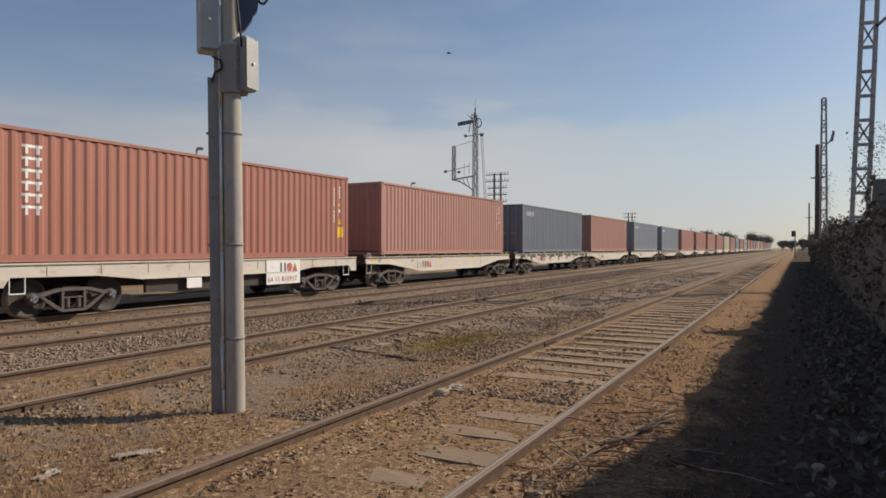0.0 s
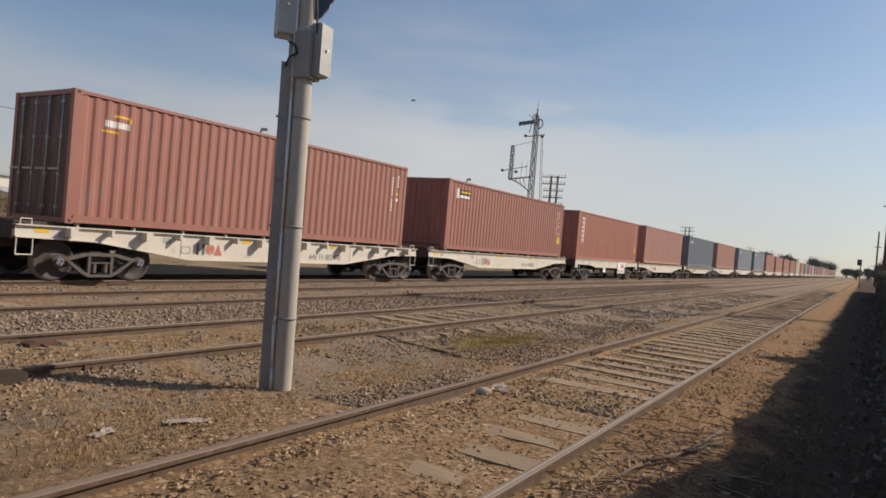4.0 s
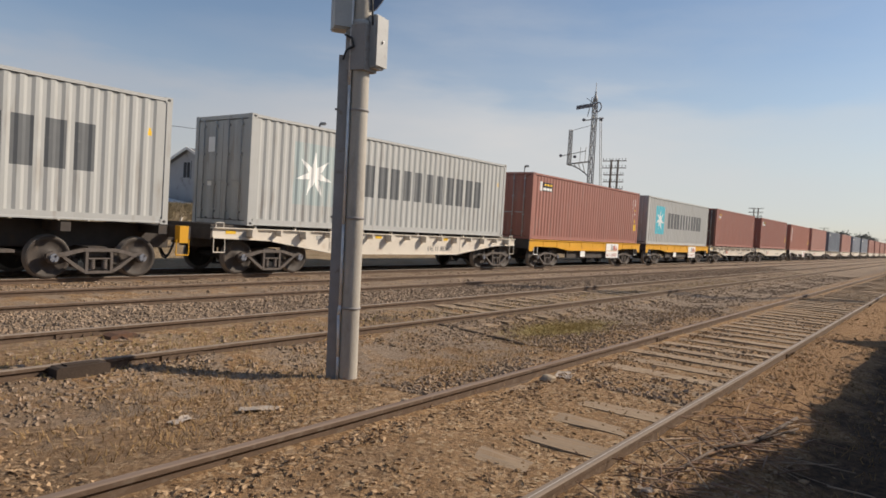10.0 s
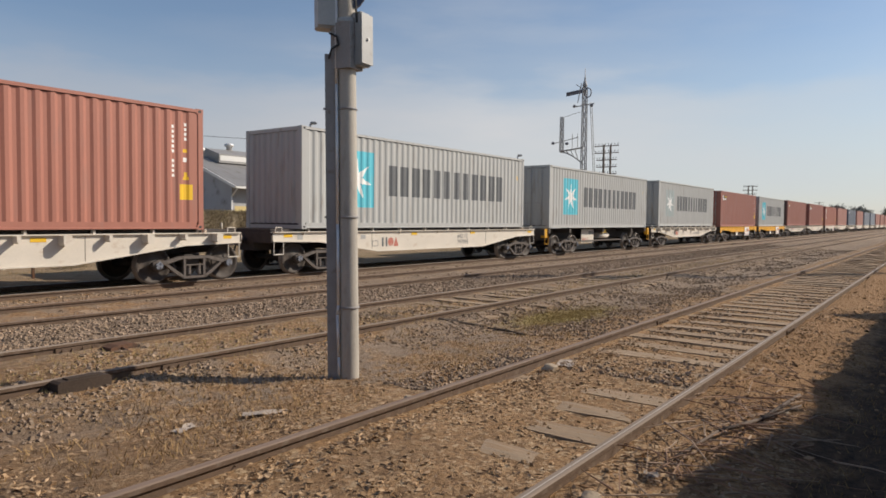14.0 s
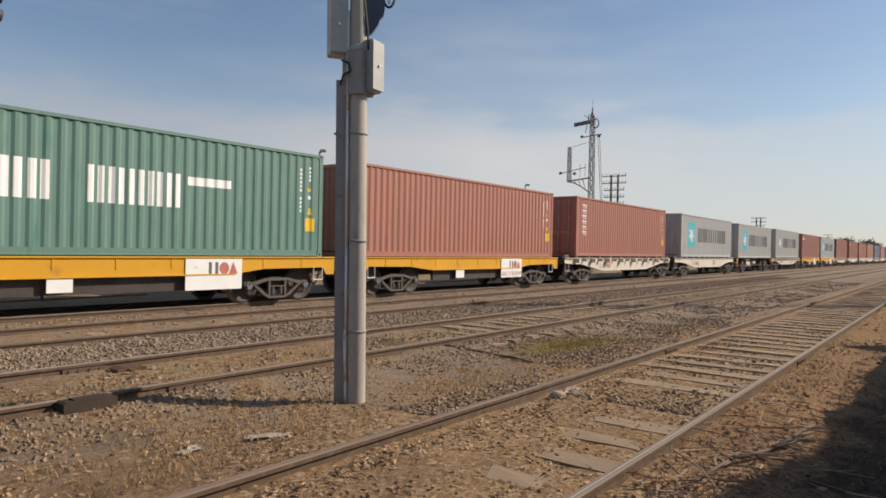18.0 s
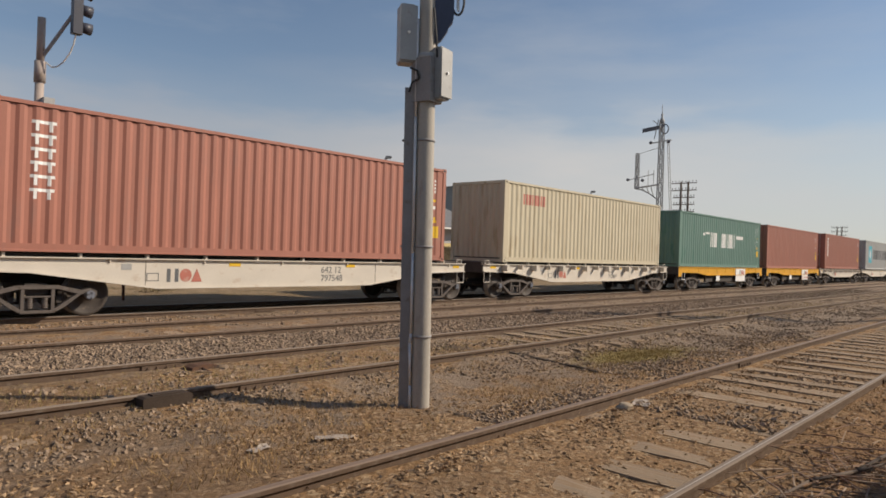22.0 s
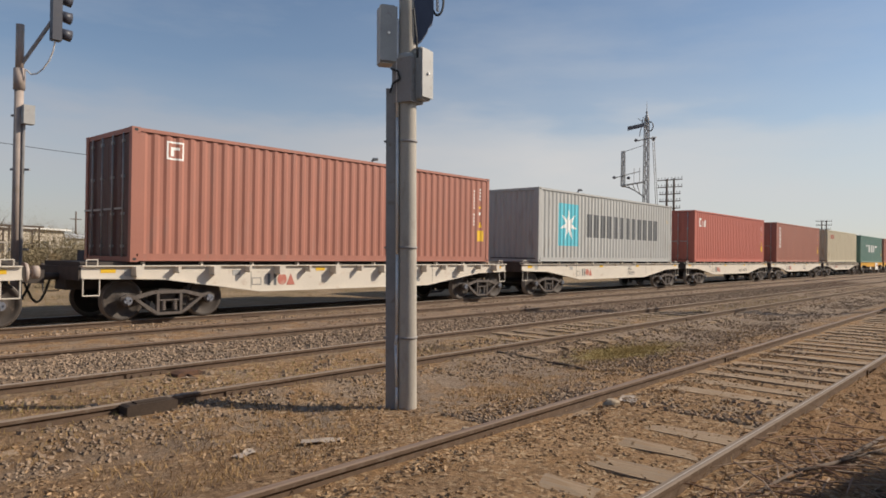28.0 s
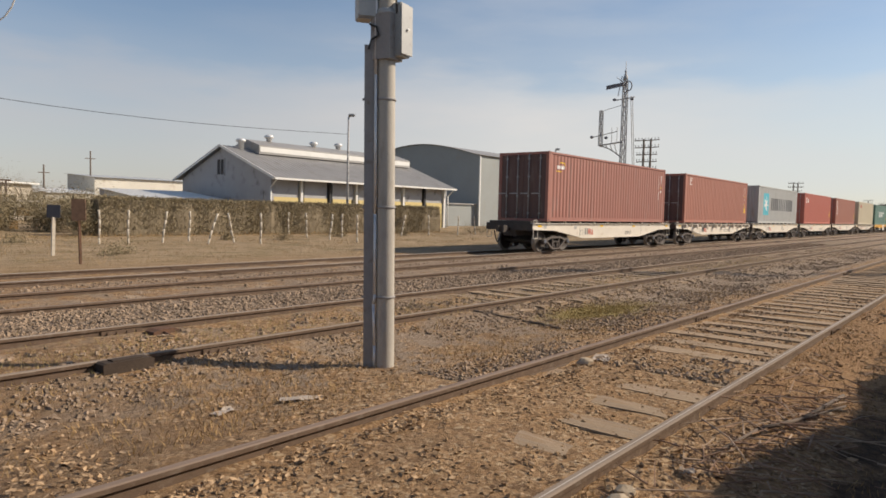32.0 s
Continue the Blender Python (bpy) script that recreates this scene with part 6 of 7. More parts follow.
for k, (x, y, r, h) in enumerate([(14.7, 35.9, .9, 1.8), (13.6, 44.0, 1.6, 2.1), (16.6, 40.2, 1.3, 1.9), (17.6, 47.5, 2.0, 2.4), (10.4, 47.5, 1.2, 1.5), (20.5, 50.0, 2.2, 2.6), (9.2, 52.0, 1.8, 2.2), (15.4, 42.6, 1.5, 1.9), (12.0, 41.5, 1.3, 1.6), (17.9, 43.8, 1.6, 2.0)]):
    bush(x, y, r, h, "straggling grey brown bush beside the old shelter", 90 + k, 7000, .085)
for k, (x, y, r, h) in enumerate([(10.1, 22.3, .9, .22), (21.6, 28.6, .7, .42), (10.2, 30.6, .8, .3), (27.5, 31.0, .6, .35), (43.4, 33.0, 1.0, .6), (45.5, 33.5, .9, .5), (48.0, 33.2, .9, .5), (19.0, 29.6, .4, .25), (33.0, 30.9, .6, .4)]):
    bush(x, y, r, h, "low dry weed tuft on bare earth", 110 + k, 800, .055)
# crates, trestle and shelter frame left on the field
tr_ = thing("wooden_trestle", pose(12.2, 45.6, -0.2, 0, 0, -12), "rough timber trestle standing on the field", "trestle")
for xx in (-.42, .42):
    for s in (-1, 1):
        b = bmesh.new()
        bar(b, (xx, s * .42, 0), (xx, s * .06, 1.95), .085)
        part("leg", b, "whitewash", tr_)
    b = bmesh.new()
    bar(b, (xx, -.30, .62), (xx, .30, .62), .07)
    part("brace", b, "whitewash", tr_)
b = bmesh.new()
bar(b, (-.6, 0, 1.95), (.6, 0, 1.95), .10)
part("ridge_beam", b, "whitewash", tr_)
rk = thing("wooden_rack", pose(15.2, 46.2, -0.2, 0, 0, -10), "low timber rack with two shelves of crates", "rack")
for xx in (-.85, .85):
    for yy in (-.3, .3):
        b = bmesh.new()
        bar(b, (xx, yy, 0), (xx, yy, 1.75), .10)
        part("upright", b, "pole_wood", rk)
for z in (.75, 1.68):
    b = bmesh.new()
    box(b, -1.0, 1.0, -.36, .36, z, z + .07)
    part("shelf", b, "whitewash", rk)
for xx, z, h in ((-.5, .82, .42), (.05, .82, .5), (.5, .82, .36), (-.3, .0, .45)):
    ob = thing("crate", pose(15.2 + xx, 46.2 - xx * .17, -0.2 + z, 0, 0, -10), "small weathered slatted crate on the timber rack", "crate", "crates on the rack")
    b = bmesh.new()
    box(b, -.20, .20, -.2, .2, 0, .05)
    part("base_board", b, "straw", ob)
    for q in range(3):
        for yy in (-.21, .19):
            b = bmesh.new()
            box(b, -.20, .20, yy, yy + .02, .05 + q * h / 3, .05 + q * h / 3 + h / 4)
            part("slat", b, "straw", ob)
fr = thing("shelter_frame", pose(12.9, 48.5, -0.2, 0, 0, -8), "bare dark timber frame of an old shelter", "shelter frame")
for xx in (-1.9, 0.4, 2.0):
    for yy in (-1.2, 1.2):
        b = bmesh.new()
        bar(b, (xx, yy, 0), (xx + .05, yy, 3.0 - .15 * (yy > 0)), .10)
        part("post", b, "pole_wood", fr)
for yy in (-1.2, 1.2):
    b = bmesh.new()
    bar(b, (-2.2, yy, 3.0 - .15 * (yy > 0)), (2.3, yy, 2.95 - .15 * (yy > 0)), .12)
    part("plate_beam", b, "pole_wood", fr)


def dark_height(x):
    hgt = 2.30 + 0.10 * noise.noise((x * 0.45, 3.1, 0)) + 0.06 * noise.noise((x * 1.7, 7.7, 0))
    if x > 13:
        hgt -= min(1, (x - 13) / 6) * 0.25
    if 15.9 < x < 16.9:
        hgt += 0.7 * math.sin((x - 15.9) * math.pi)
    # unseen beside the standpoint: height set only to shape the cast shade's edge
    hgt += 0.30 * min(1, max(0, (8.6 - x) / 1.2)) - 0.17 * min(1, max(0, (7.2 - x) / 1.3)) - 0.08 * min(1, max(0, (13 - x) / 2))
    return hgt


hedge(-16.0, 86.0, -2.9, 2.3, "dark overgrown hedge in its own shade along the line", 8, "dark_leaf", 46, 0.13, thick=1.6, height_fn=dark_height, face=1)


# tall lattice masts behind the hedge
def tall_mast(x, y, h, w0, w1, lab, creeper, lean=0.0):
    t = thing("lattice_mast", pose(x, y, -0.1, lean), lab, "lattice mast", "old lattice masts")
    b = bmesh.new()
    n = int(h / 0.9)
    for s in (-1, 1):
        bar(b, (0, s * w0 / 2, 0), (0, s * w1 / 2, h), 0.10, 0.16)
    part("mast_legs", b, "lattice", t)
    for k in range(1, n + 1):
        z = h * k / n
        w = w0 + (w1 - w0) * k / n
        b = bmesh.new()
        box(b, -.04, .04, -w / 2, w / 2, z - .06, z + .06)
        if k % 2:
            z2 = h * (k - 1) / n
            w2 = w0 + (w1 - w0) * (k - 1) / n
            bar(b, (0, -w2 / 2, z2), (0, w / 2, z), .06)
            bar(b, (0, w2 / 2, z2), (0, -w / 2, z), .06)
        part("batten", b, "lattice", t)
    b = bmesh.new()
    bar(b, (0, -w1 / 2, h * .72), (0, -w1 / 2 - .55, h * .76), .10)
    tube(b, (0, -w1 / 2 - .4, h * .74), (0, -w1 / 2 - .6, h * .80), .12, n=8)
    part("bracket_lamp", b, "duct", t)
    if creeper:
        rng = np.random.RandomState(int(x))
        m_ = 900
        zz = rng.uniform(1.5, creeper, m_)
        cs = np.stack([rng.normal(0, .18, m_), -w0 * .45 + rng.normal(0, .30, m_), zz], 1)
        part("creeper", leaf_cloud("creeper", cs, rng.uniform(.05, .12, m_), "dark_leaf", seed=3), "", t)["kind"] = "stuff"


tall_mast(29.5, -1.98, 13.5, 0.52, 0.44, "tall riveted lattice mast wrapped in dry creeper", 6.2, 2.15)
tall_mast(66.0, -1.95, 14.3, 0.56, 0.30, "tall lattice mast with a lamp bracket and creeper", 8.0)
for (x, y, h, r) in ((78.0, -1.75, 12.0, 0.27), (150.0, -1.9, 10.4, 0.16)):
    t = thing("timber_pole", pose(x, y, -0.1), "plain weathered timber pole behind the hedge", "pole", "timber poles")
    b = bmesh.new()
    tube(b, (0, 0, 0), (0, 0, h), r, r * .8, n=10)
    part("shaft", b, "pole_wood", t)
    b = bmesh.new()
    bar(b, (0, -.6, h * .72), (0, .6, h * .72), .12)
    part("crossarm", b, "pole_wood", t)
fs = thing("far_signal", pose(118.0, 0.4, -0.2), "small far signal post beside the near track", "signal post")
b = bmesh.new()
tube(b, (0, 0, 0), (0, 0, 3.6), .09, n=8)
part("shaft", b, "duct", fs)
b = bmesh.new()
box(b, -.2, .2, -.1, .5, 3.4, 4.3)
part("signal_head", b, "signal_black", fs)


# ---- trees ----
def tree(x, y, h, spread, lab, seed, leaves=700, size=0.35, bare=False, z=-0.2, trunk=.30, leaf="tree_leaf"):
    rng = random.Random(seed)
    t = thing("tree", pose(x, y, z), lab, "tree", "trees")
    b = bmesh.new()
    ends = []

    def limb(p, d, length, r, depth):
        q = p + d * length
        tube(b, p, q, r, r * .62, n=7 if depth < 2 else 5, caps=False)
        if depth >= (4 if bare else 3):
            ends.append(q)
            return
        for k in range(3 if depth else 4):
            nd = (d + Vector((rng.uniform(-1, 1), rng.uniform(-1, 1), rng.uniform(-.25, .75))) * spread).normalized()
            limb(q, nd, length * rng.uniform(.58, .8), r * .6, depth + 1)
        ends.append(q)

    limb(Vector((0, 0, 0)), Vector((rng.uniform(-.06, .06), rng.uniform(-.06, .06), 1)).normalized(), h * trunk, h * .028, 0)
    part("trunk", b, "bark", t)
    r2 = np.random.RandomState(seed)
    pick = r2.randint(0, len(ends), leaves)
    cs = np.array([ends[i] for i in pick]) + r2.normal(size=(leaves, 3)) * h * (.03 if bare else .075)
    part("crown", leaf_cloud("crown", cs, r2.uniform(.6, 1.4, leaves) * size, leaf, seed=seed), "", t)["kind"] = "stuff"


tree(52, -7, 7.5, .75, "bare branched tree with few leaves behind the hedge", 11, 260, .16, True)
tree(60, -5.5, 6.0, .8, "bare branched tree with few leaves behind the hedge", 12, 400, .18, True)
tree(70, -9, 8.5, .7, "bare branched tree with few leaves behind the hedge", 13, 500, .2, True)
tree(90, -5, 6.0, .8, "scrubby tree overhanging the hedge", 14, 900, .3)
tree(108, -4.5, 6.0, .8, "scrubby tree overhanging the hedge", 15, 900, .32)
tree(128, -5.0, 7.0, .8, "dark leafy tree overhanging the hedge", 16, 1100, .36)
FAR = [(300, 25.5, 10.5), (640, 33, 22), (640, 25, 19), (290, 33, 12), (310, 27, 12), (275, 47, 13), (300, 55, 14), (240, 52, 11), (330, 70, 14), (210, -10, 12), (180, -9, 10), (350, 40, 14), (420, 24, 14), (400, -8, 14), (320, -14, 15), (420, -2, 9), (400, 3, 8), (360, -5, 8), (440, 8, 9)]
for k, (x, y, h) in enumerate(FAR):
    tree(x, y, h, 1.0, "full crowned far tree with haze painted into its leaves", 30 + k, 2000, .75, trunk=.22, leaf="hazed_leaf")
for k, (x, y, r, h) in enumerate([(14.2, 56, 2.4, 4.6), (18.0, 60, 2.2, 3.9), (11.0, 53, 1.8, 3.2), (21.5, 64, 2.0, 3.6)]):
    bush(x, y, r, h, "tall thin grey green scrub before the pale store", 130 + k, 6000, .060, "hedge_leaf")
for k, (x, y, h) in enumerate([(6, 66, 6.5), (10, 78, 7), (30, 92, 6)]):
    tree(x, y, h, 1.1, "grey green tree beyond the field", 60 + k, 900, .22, k % 2 == 0, trunk=.18)


# ---- goods shed, arched store and low sheds ----
def flat_roof_sheet(x0, x1, ya, za, yb, zb, pitch=0.45, thick=0.05):
    """A ribbed roof slope: from (ya, za) to (yb, zb), ribs running down the slope."""
    xs = np.arange(x0, x1 + 1e-6, pitch / 4)
    v, f = [], []
    for i, x in enumerate(xs):
        dz = thick if i % 4 == 0 else 0.0
        v += [(x, ya, za + dz), (x, yb, zb + dz)]
    for i in range(len(xs) - 1):
        f.append((2 * i, 2 * i + 2, 2 * i + 3, 2 * i + 1))
    return v, f


sh = thing("goods_shed", pose(0, 0, -0.2), "long goods shed with cream walls and ribbed grey roof", "shed")
SX0, SX1, SY0, SY1, EZ, RZ = 32.6, 55.6, 44.4, 60.0, 4.2, 6.95
b = bmesh.new()
prism(b, [(SY0 + 1, 0), (SY1 - 1, 0), (SY1 - 1, EZ), ((SY0 + SY1) / 2, RZ - .1), (SY0 + 1, EZ)], SX0 + .4, SX0 + .65, axis="x")
gw = part("gable_wall", b, "gable", sh, "grey blue gable wall with a small window")
b = bmesh.new()
box(b, SX0 + .36, SX0 + .41, 52.1, 53.1, 4.45, 5.75)
win = part("window", b, "dark_open", gw)
for q in ((52.0, 53.2, 4.35, 4.45), (52.0, 53.2, 5.75, 5.85), (52.0, 52.1, 4.45, 5.75), (53.1, 53.2, 4.45, 5.75), (52.57, 52.63, 4.45, 5.75)):
    b = bmesh.new()
    box(b, SX0 + .33, SX0 + .42, *q)
    part("frame_bar", b, "gable", win)
b = bmesh.new()
box(b, SX0 + .35, SX0 + .39, 46.4, 51.0, 0.0, 3.0)
part("sliding_door", b, "gable", gw)
b = bmesh.new()
prism(b, [(SY0 + 1, 0), (SY1 - 1, 0), (SY1 - 1, EZ), ((SY0 + SY1) / 2, RZ - .1), (SY0 + 1, EZ)], SX1 - .65, SX1 - .4, axis="x")
part("gable_wall", b, "gable", sh)
b = bmesh.new()
box(b, SX0 + .65, SX1 - .65, SY1 - 1.25, SY1 - 1, 0, EZ)
part("rear_wall", b, "cream", sh)
for k in range(7):
    xa = SX0 + .65 + k * 3.12
    b = bmesh.new()
    box(b, xa, xa + (2.5 if k != 2 else 2.2), SY0 + 1.0, SY0 + 1.25, 0, 2.55)
    part("wall_panel", b, "cream", sh, "cream painted wall bay")
    b = bmesh.new()
    box(b, xa, xa + 2.5, SY0 + 1.06, SY0 + 1.2, 2.55, EZ - .1)
    part("upper_panel", b, "gable", sh)
    b = bmesh.new()
    box(b, xa + 2.62, xa + 2.86, SY0 + .85, SY0 + 1.3, 0, EZ - .1)
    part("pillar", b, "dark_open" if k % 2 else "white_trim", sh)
# near-black sheet behind the bays: the shade inside put into colour
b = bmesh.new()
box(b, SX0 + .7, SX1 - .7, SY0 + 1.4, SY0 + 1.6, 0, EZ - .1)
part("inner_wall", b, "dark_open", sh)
mid = (SY0 + SY1) / 2
for ya in (SY0, SY1):
    v, f = flat_roof_sheet(SX0, SX1, ya, EZ - .15, mid, RZ)
    part("roof_slope", raw("roof_slope", v, f, "roof_sheet"), "", sh)
b = bmesh.new()
bar(b, (SX0, SY0, EZ - .2), (SX1, SY0, EZ - .2), .16)
part("gutter", b, "white_trim", sh)
b = bmesh.new()
bar(b, (SX0 - .03, SY0, EZ - .2), (SX0 - .03, mid, RZ - .02), .06, .22)
bar(b, (SX0 - .03, SY1, EZ - .2), (SX0 - .03, mid, RZ - .02), .06, .22)
part("barge_board", b, "white_trim", sh)
for xx in (SX0 + .3, SX1 - .3):
    b = bmesh.new()
    tube(b, (xx, SY0 + .1, EZ - .25), (xx, SY0 + .9, EZ - .9), .06, n=8)
    tube(b, (xx, SY0 + .9, EZ - .9), (xx, SY0 + .9, 0), .06, n=8)
    part("downpipe", b, "white_trim", sh)
b = bmesh.new()
prism(b, [(mid - 2.0, RZ - .6), (mid - 2.0, RZ + .15), (mid, RZ + .75), (mid + 2.0, RZ + .15), (mid + 2.0, RZ - .6)], SX0 + 2.6, SX1 - 1, axis="x")
mon = part("roof_monitor", b, "roof_sheet", sh)
b = bmesh.new()
box(b, SX0 + 2.7, SX1 - 1.1, mid - 2.03, mid - 1.99, RZ - .42, RZ + .02)
part("louvre_strip", b, "white_trim", mon)
for xx, yy, zz in ((SX0 + 1.7, mid - .6, RZ - .2), (SX0 + 5.2, mid + .2, RZ + .5), (SX0 + 10.0, mid - .3, RZ + .3), (SX0 + 13.6, mid + .2, RZ + .5), (SX0 + 17.9, mid, RZ + .4)):
    b = bmesh.new()
    lathe(b, [(.26, zz - .4), (.26, zz + .55), (.40, zz + .60), (.43, zz + .74), (.36, zz + .84), (.2, zz + .9)], (xx, yy, 0), axis="z", n=14)
    part("roof_ventilator", b, "galvanised", sh)

ar = thing("arched_store", pose(0, 0, -0.2), "large grey store with a curved sheet roof", "store")
arc = [(50.0 + 20.0 * q, 8.7 + 1.75 * math.sin(math.pi * min(1, q * 1.0))) for q in np.linspace(0, 1, 15)]
b = bmesh.new()
prism(b, [(50.0, 0)] + arc + [(70.0, 0)], 67.0, 67.3, axis="x")
part("gable_wall", b, "green_sheet", ar)
b = bmesh.new()
box(b, 67.3, 104, 50.0, 50.25, 0, 8.7)
side = part("side_wall", b, "green_sheet", ar)
for k in range(9):
    b = bmesh.new()
    box(b, 67.0 + k * 4.4, 67.2 + k * 4.4, 49.86, 50.0, 0, 8.7)
    part("wall_rib", b, "white_trim", side)
v, f = [], []
for i, (yy, zz) in enumerate(arc):
    v += [(66.7, yy + (-.3 if i == 0 else 0), zz + .06), (104, yy + (-.3 if i == 0 else 0), zz + .06)]
for i in range(len(arc) - 1):
    f.append((2 * i, 2 * i + 1, 2 * i + 3, 2 * i + 2))
part("curved_roof", raw("curved_roof", v, f, "roof_sheet", smooth=True), "", ar)
b = bmesh.new()
box(b, 57, 67, 50.5, 56, 0, 2.6)
part("lean_to", b, "green_sheet", ar)
b = bmesh.new()
box(b, 56.8, 67, 50.3, 56.2, 2.6, 2.75)
part("lean_to_roof", b, "roof_sheet", ar)
b = bmesh.new()
box(b, 58.5, 60.3, 50.42, 50.5, 0, 2.1)
part("lean_to_door", b, "white_trim", ar)

for (x0, x1, y0, y1, h, lab, mat_) in ((45.5, 60, 107, 117, 6.2, "long low whitewashed shed with pale roof", "white_shed"), (34, 44, 104, 110, 3.6, "small pale shed with flat roof", "white_shed"), (38, 48, 82, 88, 3.4, "dark low lean-to shed", "gable"), (25.0, 32.2, 51.0, 57.0, 2.7, "low grey outhouse beside the goods shed gable", "white_shed")):
    t = thing("low_shed", pose(0, 0, -0.2), lab, "shed", "low sheds")
    b = bmesh.new()
    prism(b, [(y0, 0), (y1, 0), (y1, h + .18), (y0, h - .52)], x0, x1, axis="x")
    body = part("wall_block", b, mat_, t)
    v, f = flat_roof_sheet(x0 - .4, x1 + .4, y0 - .4, h - .5, y1 + .4, h + .25)
    part("roof", raw("roof", v, f, "white_trim" if mat_ == "white_shed" else "roof_sheet"), "", t)
    for k in range(int((x1 - x0) / 4)):
        b = bmesh.new()
        box(b, x0 + 1.2 + k * 4, x0 + 2.6 + k * 4, y0 - .05, y0 + .02, 1.0, 2.2)
        part("opening", b, "dark_open", body)


ls = thing("long_store", pose(24.8, 72.0, -0.2, 0, 0, 44.3), "long pale rendered store behind the bushes", "store")
b = bmesh.new()
box(b, -64, 0, 0, 9, 0, 3.35)
lw = part("wall_block", b, "pale_wall", ls)
v, f = flat_roof_sheet(-64.4, .4, -.4, 3.4, 9.4, 4.3)
part("roof", raw("roof", v, f, "roof_sheet"), "", ls)
b = bmesh.new()
bar(b, (-64.4, -.42, 3.42), (.4, -.42, 3.42), .16)
part("gutter", b, "white_trim", ls)
for k in range(9):
    b = bmesh.new()
    box(b, -60 + k * 7, -58.8 + k * 7, -.05, .02, 1.2, 2.3)
    part("opening", b, "dark_open", lw)


def street_lamp(x, y, h):
    t = thing("street_lamp", pose(x, y, -0.2), "slender grey steel lamp post with a small head", "street lamp", "yard lamps")
    b = bmesh.new()
    tube(b, (0, 0, 0), (0, 0, h), .10, .06, n=10)
    part("post", b, "lattice", t)
    b = bmesh.new()
    tube(b, (0, 0, h - .1), (.13, -.13, h + .02), .04, n=8)
    part("arm", b, "lattice", t)
    b = bmesh.new()
    box(b, -.24, .24, -.12, .12, -.09, .12)
    bmesh.ops.bevel(b, geom=b.edges[:], offset=.06, segments=2, affect="EDGES")
    b.transform(Matrix.Translation((.16, -.16, h + .05)) @ Matrix.Rotation(radians(-45), 4, "Z"))
    part("lamp_head", b, "steel_grey", t)


street_lamp(33.4, 36.8, 8.4)
street_lamp(62.0, 36.4, 8.4)
for (x, y, h) in ((47.0, 112.0, 10.0), (40.2, 112.0, 7.4)):
    t = thing("power_pole", pose(x, y, -0.2), "thin timber power pole with one crossarm", "power pole", "power poles")
    b = bmesh.new()
    tube(b, (0, 0, 0), (0, 0, h), .16, .11, n=8)
    part("shaft", b, "pole_wood", t)
    b = bmesh.new()
    bar(b, (-.8, 0, h - 1.2), (.8, 0, h - 1.2), .12)
    part("crossarm", b, "pole_wood", t)
wire = thing("overhead_cable", pose(0, 0, 0), "thin sagging black overhead cable", "cable")
loop_cable("cable_run", [(33.4 + (-42) * q, 36.8 + 3.0 * q, 6.9 + 1.6 * q - 1.2 * math.sin(math.pi * q)) for q in np.linspace(0, 1, 25)], 0.014, wire)


# dark creeper leaves added below the hedge to deepen the shade there
r_ = np.random.RandomState(77)
cx_, cy_ = r_.uniform(1.0, 60, 16000) , -1.6 + np.abs(r_.normal(0, .75, 16000))
cx_ = 1.0 + (cx_ - 1.0) ** 1.5 / 59 ** .5
ok = cy_ < .1
cx_, cy_ = cx_[ok], cy_[ok]
cz_ = ground_height(cx_, cy_) + r_.uniform(.01, .16, len(cx_)) * np.clip((0.7 - cy_) / 1.4, .15, 1)
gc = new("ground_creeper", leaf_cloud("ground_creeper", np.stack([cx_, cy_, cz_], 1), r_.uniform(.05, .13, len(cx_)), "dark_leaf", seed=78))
tagged(gc, "dark creeper leaves added to deepen shade below the hedge", "creeper", kind="stuff")


# ---- loose stones, leaves, twigs and litter ----
def scatter(n, x0, x1, y0, y1, seed, near=True, clump=0.0):
    """Places on the ground; more of them towards the small x end."""
    rng = np.random.RandomState(seed)
    u = rng.uniform(0, 1, n)
    xs = x0 + (x1 - x0) * (u ** 1.9 if near else u)
    ys = rng.uniform(y0, y1, n)
    if clump:
        keep = value_noise(xs * 1.3, ys * 1.3, seed) + 0.5 * value_noise(xs * 4, ys * 4, seed + 1) > rng.uniform(-.8, .8, n) * (1 - clump) + clump * 0.1
        xs, ys = xs[keep], ys[keep]
    bare = ((xs - 10.5) / 2.0) ** 2 + ((ys - 5.2) / 0.55) ** 2 > rng.uniform(.35, 1.0, len(xs))
    xs, ys = xs[bare], ys[bare]
    return xs, ys, ground_height(xs, ys)


CUBE = np.array([(-1, -1, -1), (1, -1, -1), (1, 1, -1), (-1, 1, -1), (-1, -1, 1), (1, -1, 1), (1, 1, 1), (-1, 1, 1)], float)
CUBE_F = np.array([(0, 3, 2, 1), (4, 5, 6, 7), (0, 1, 5, 4), (1, 2, 6, 5), (2, 3, 7, 6), (3, 0, 4, 7)])


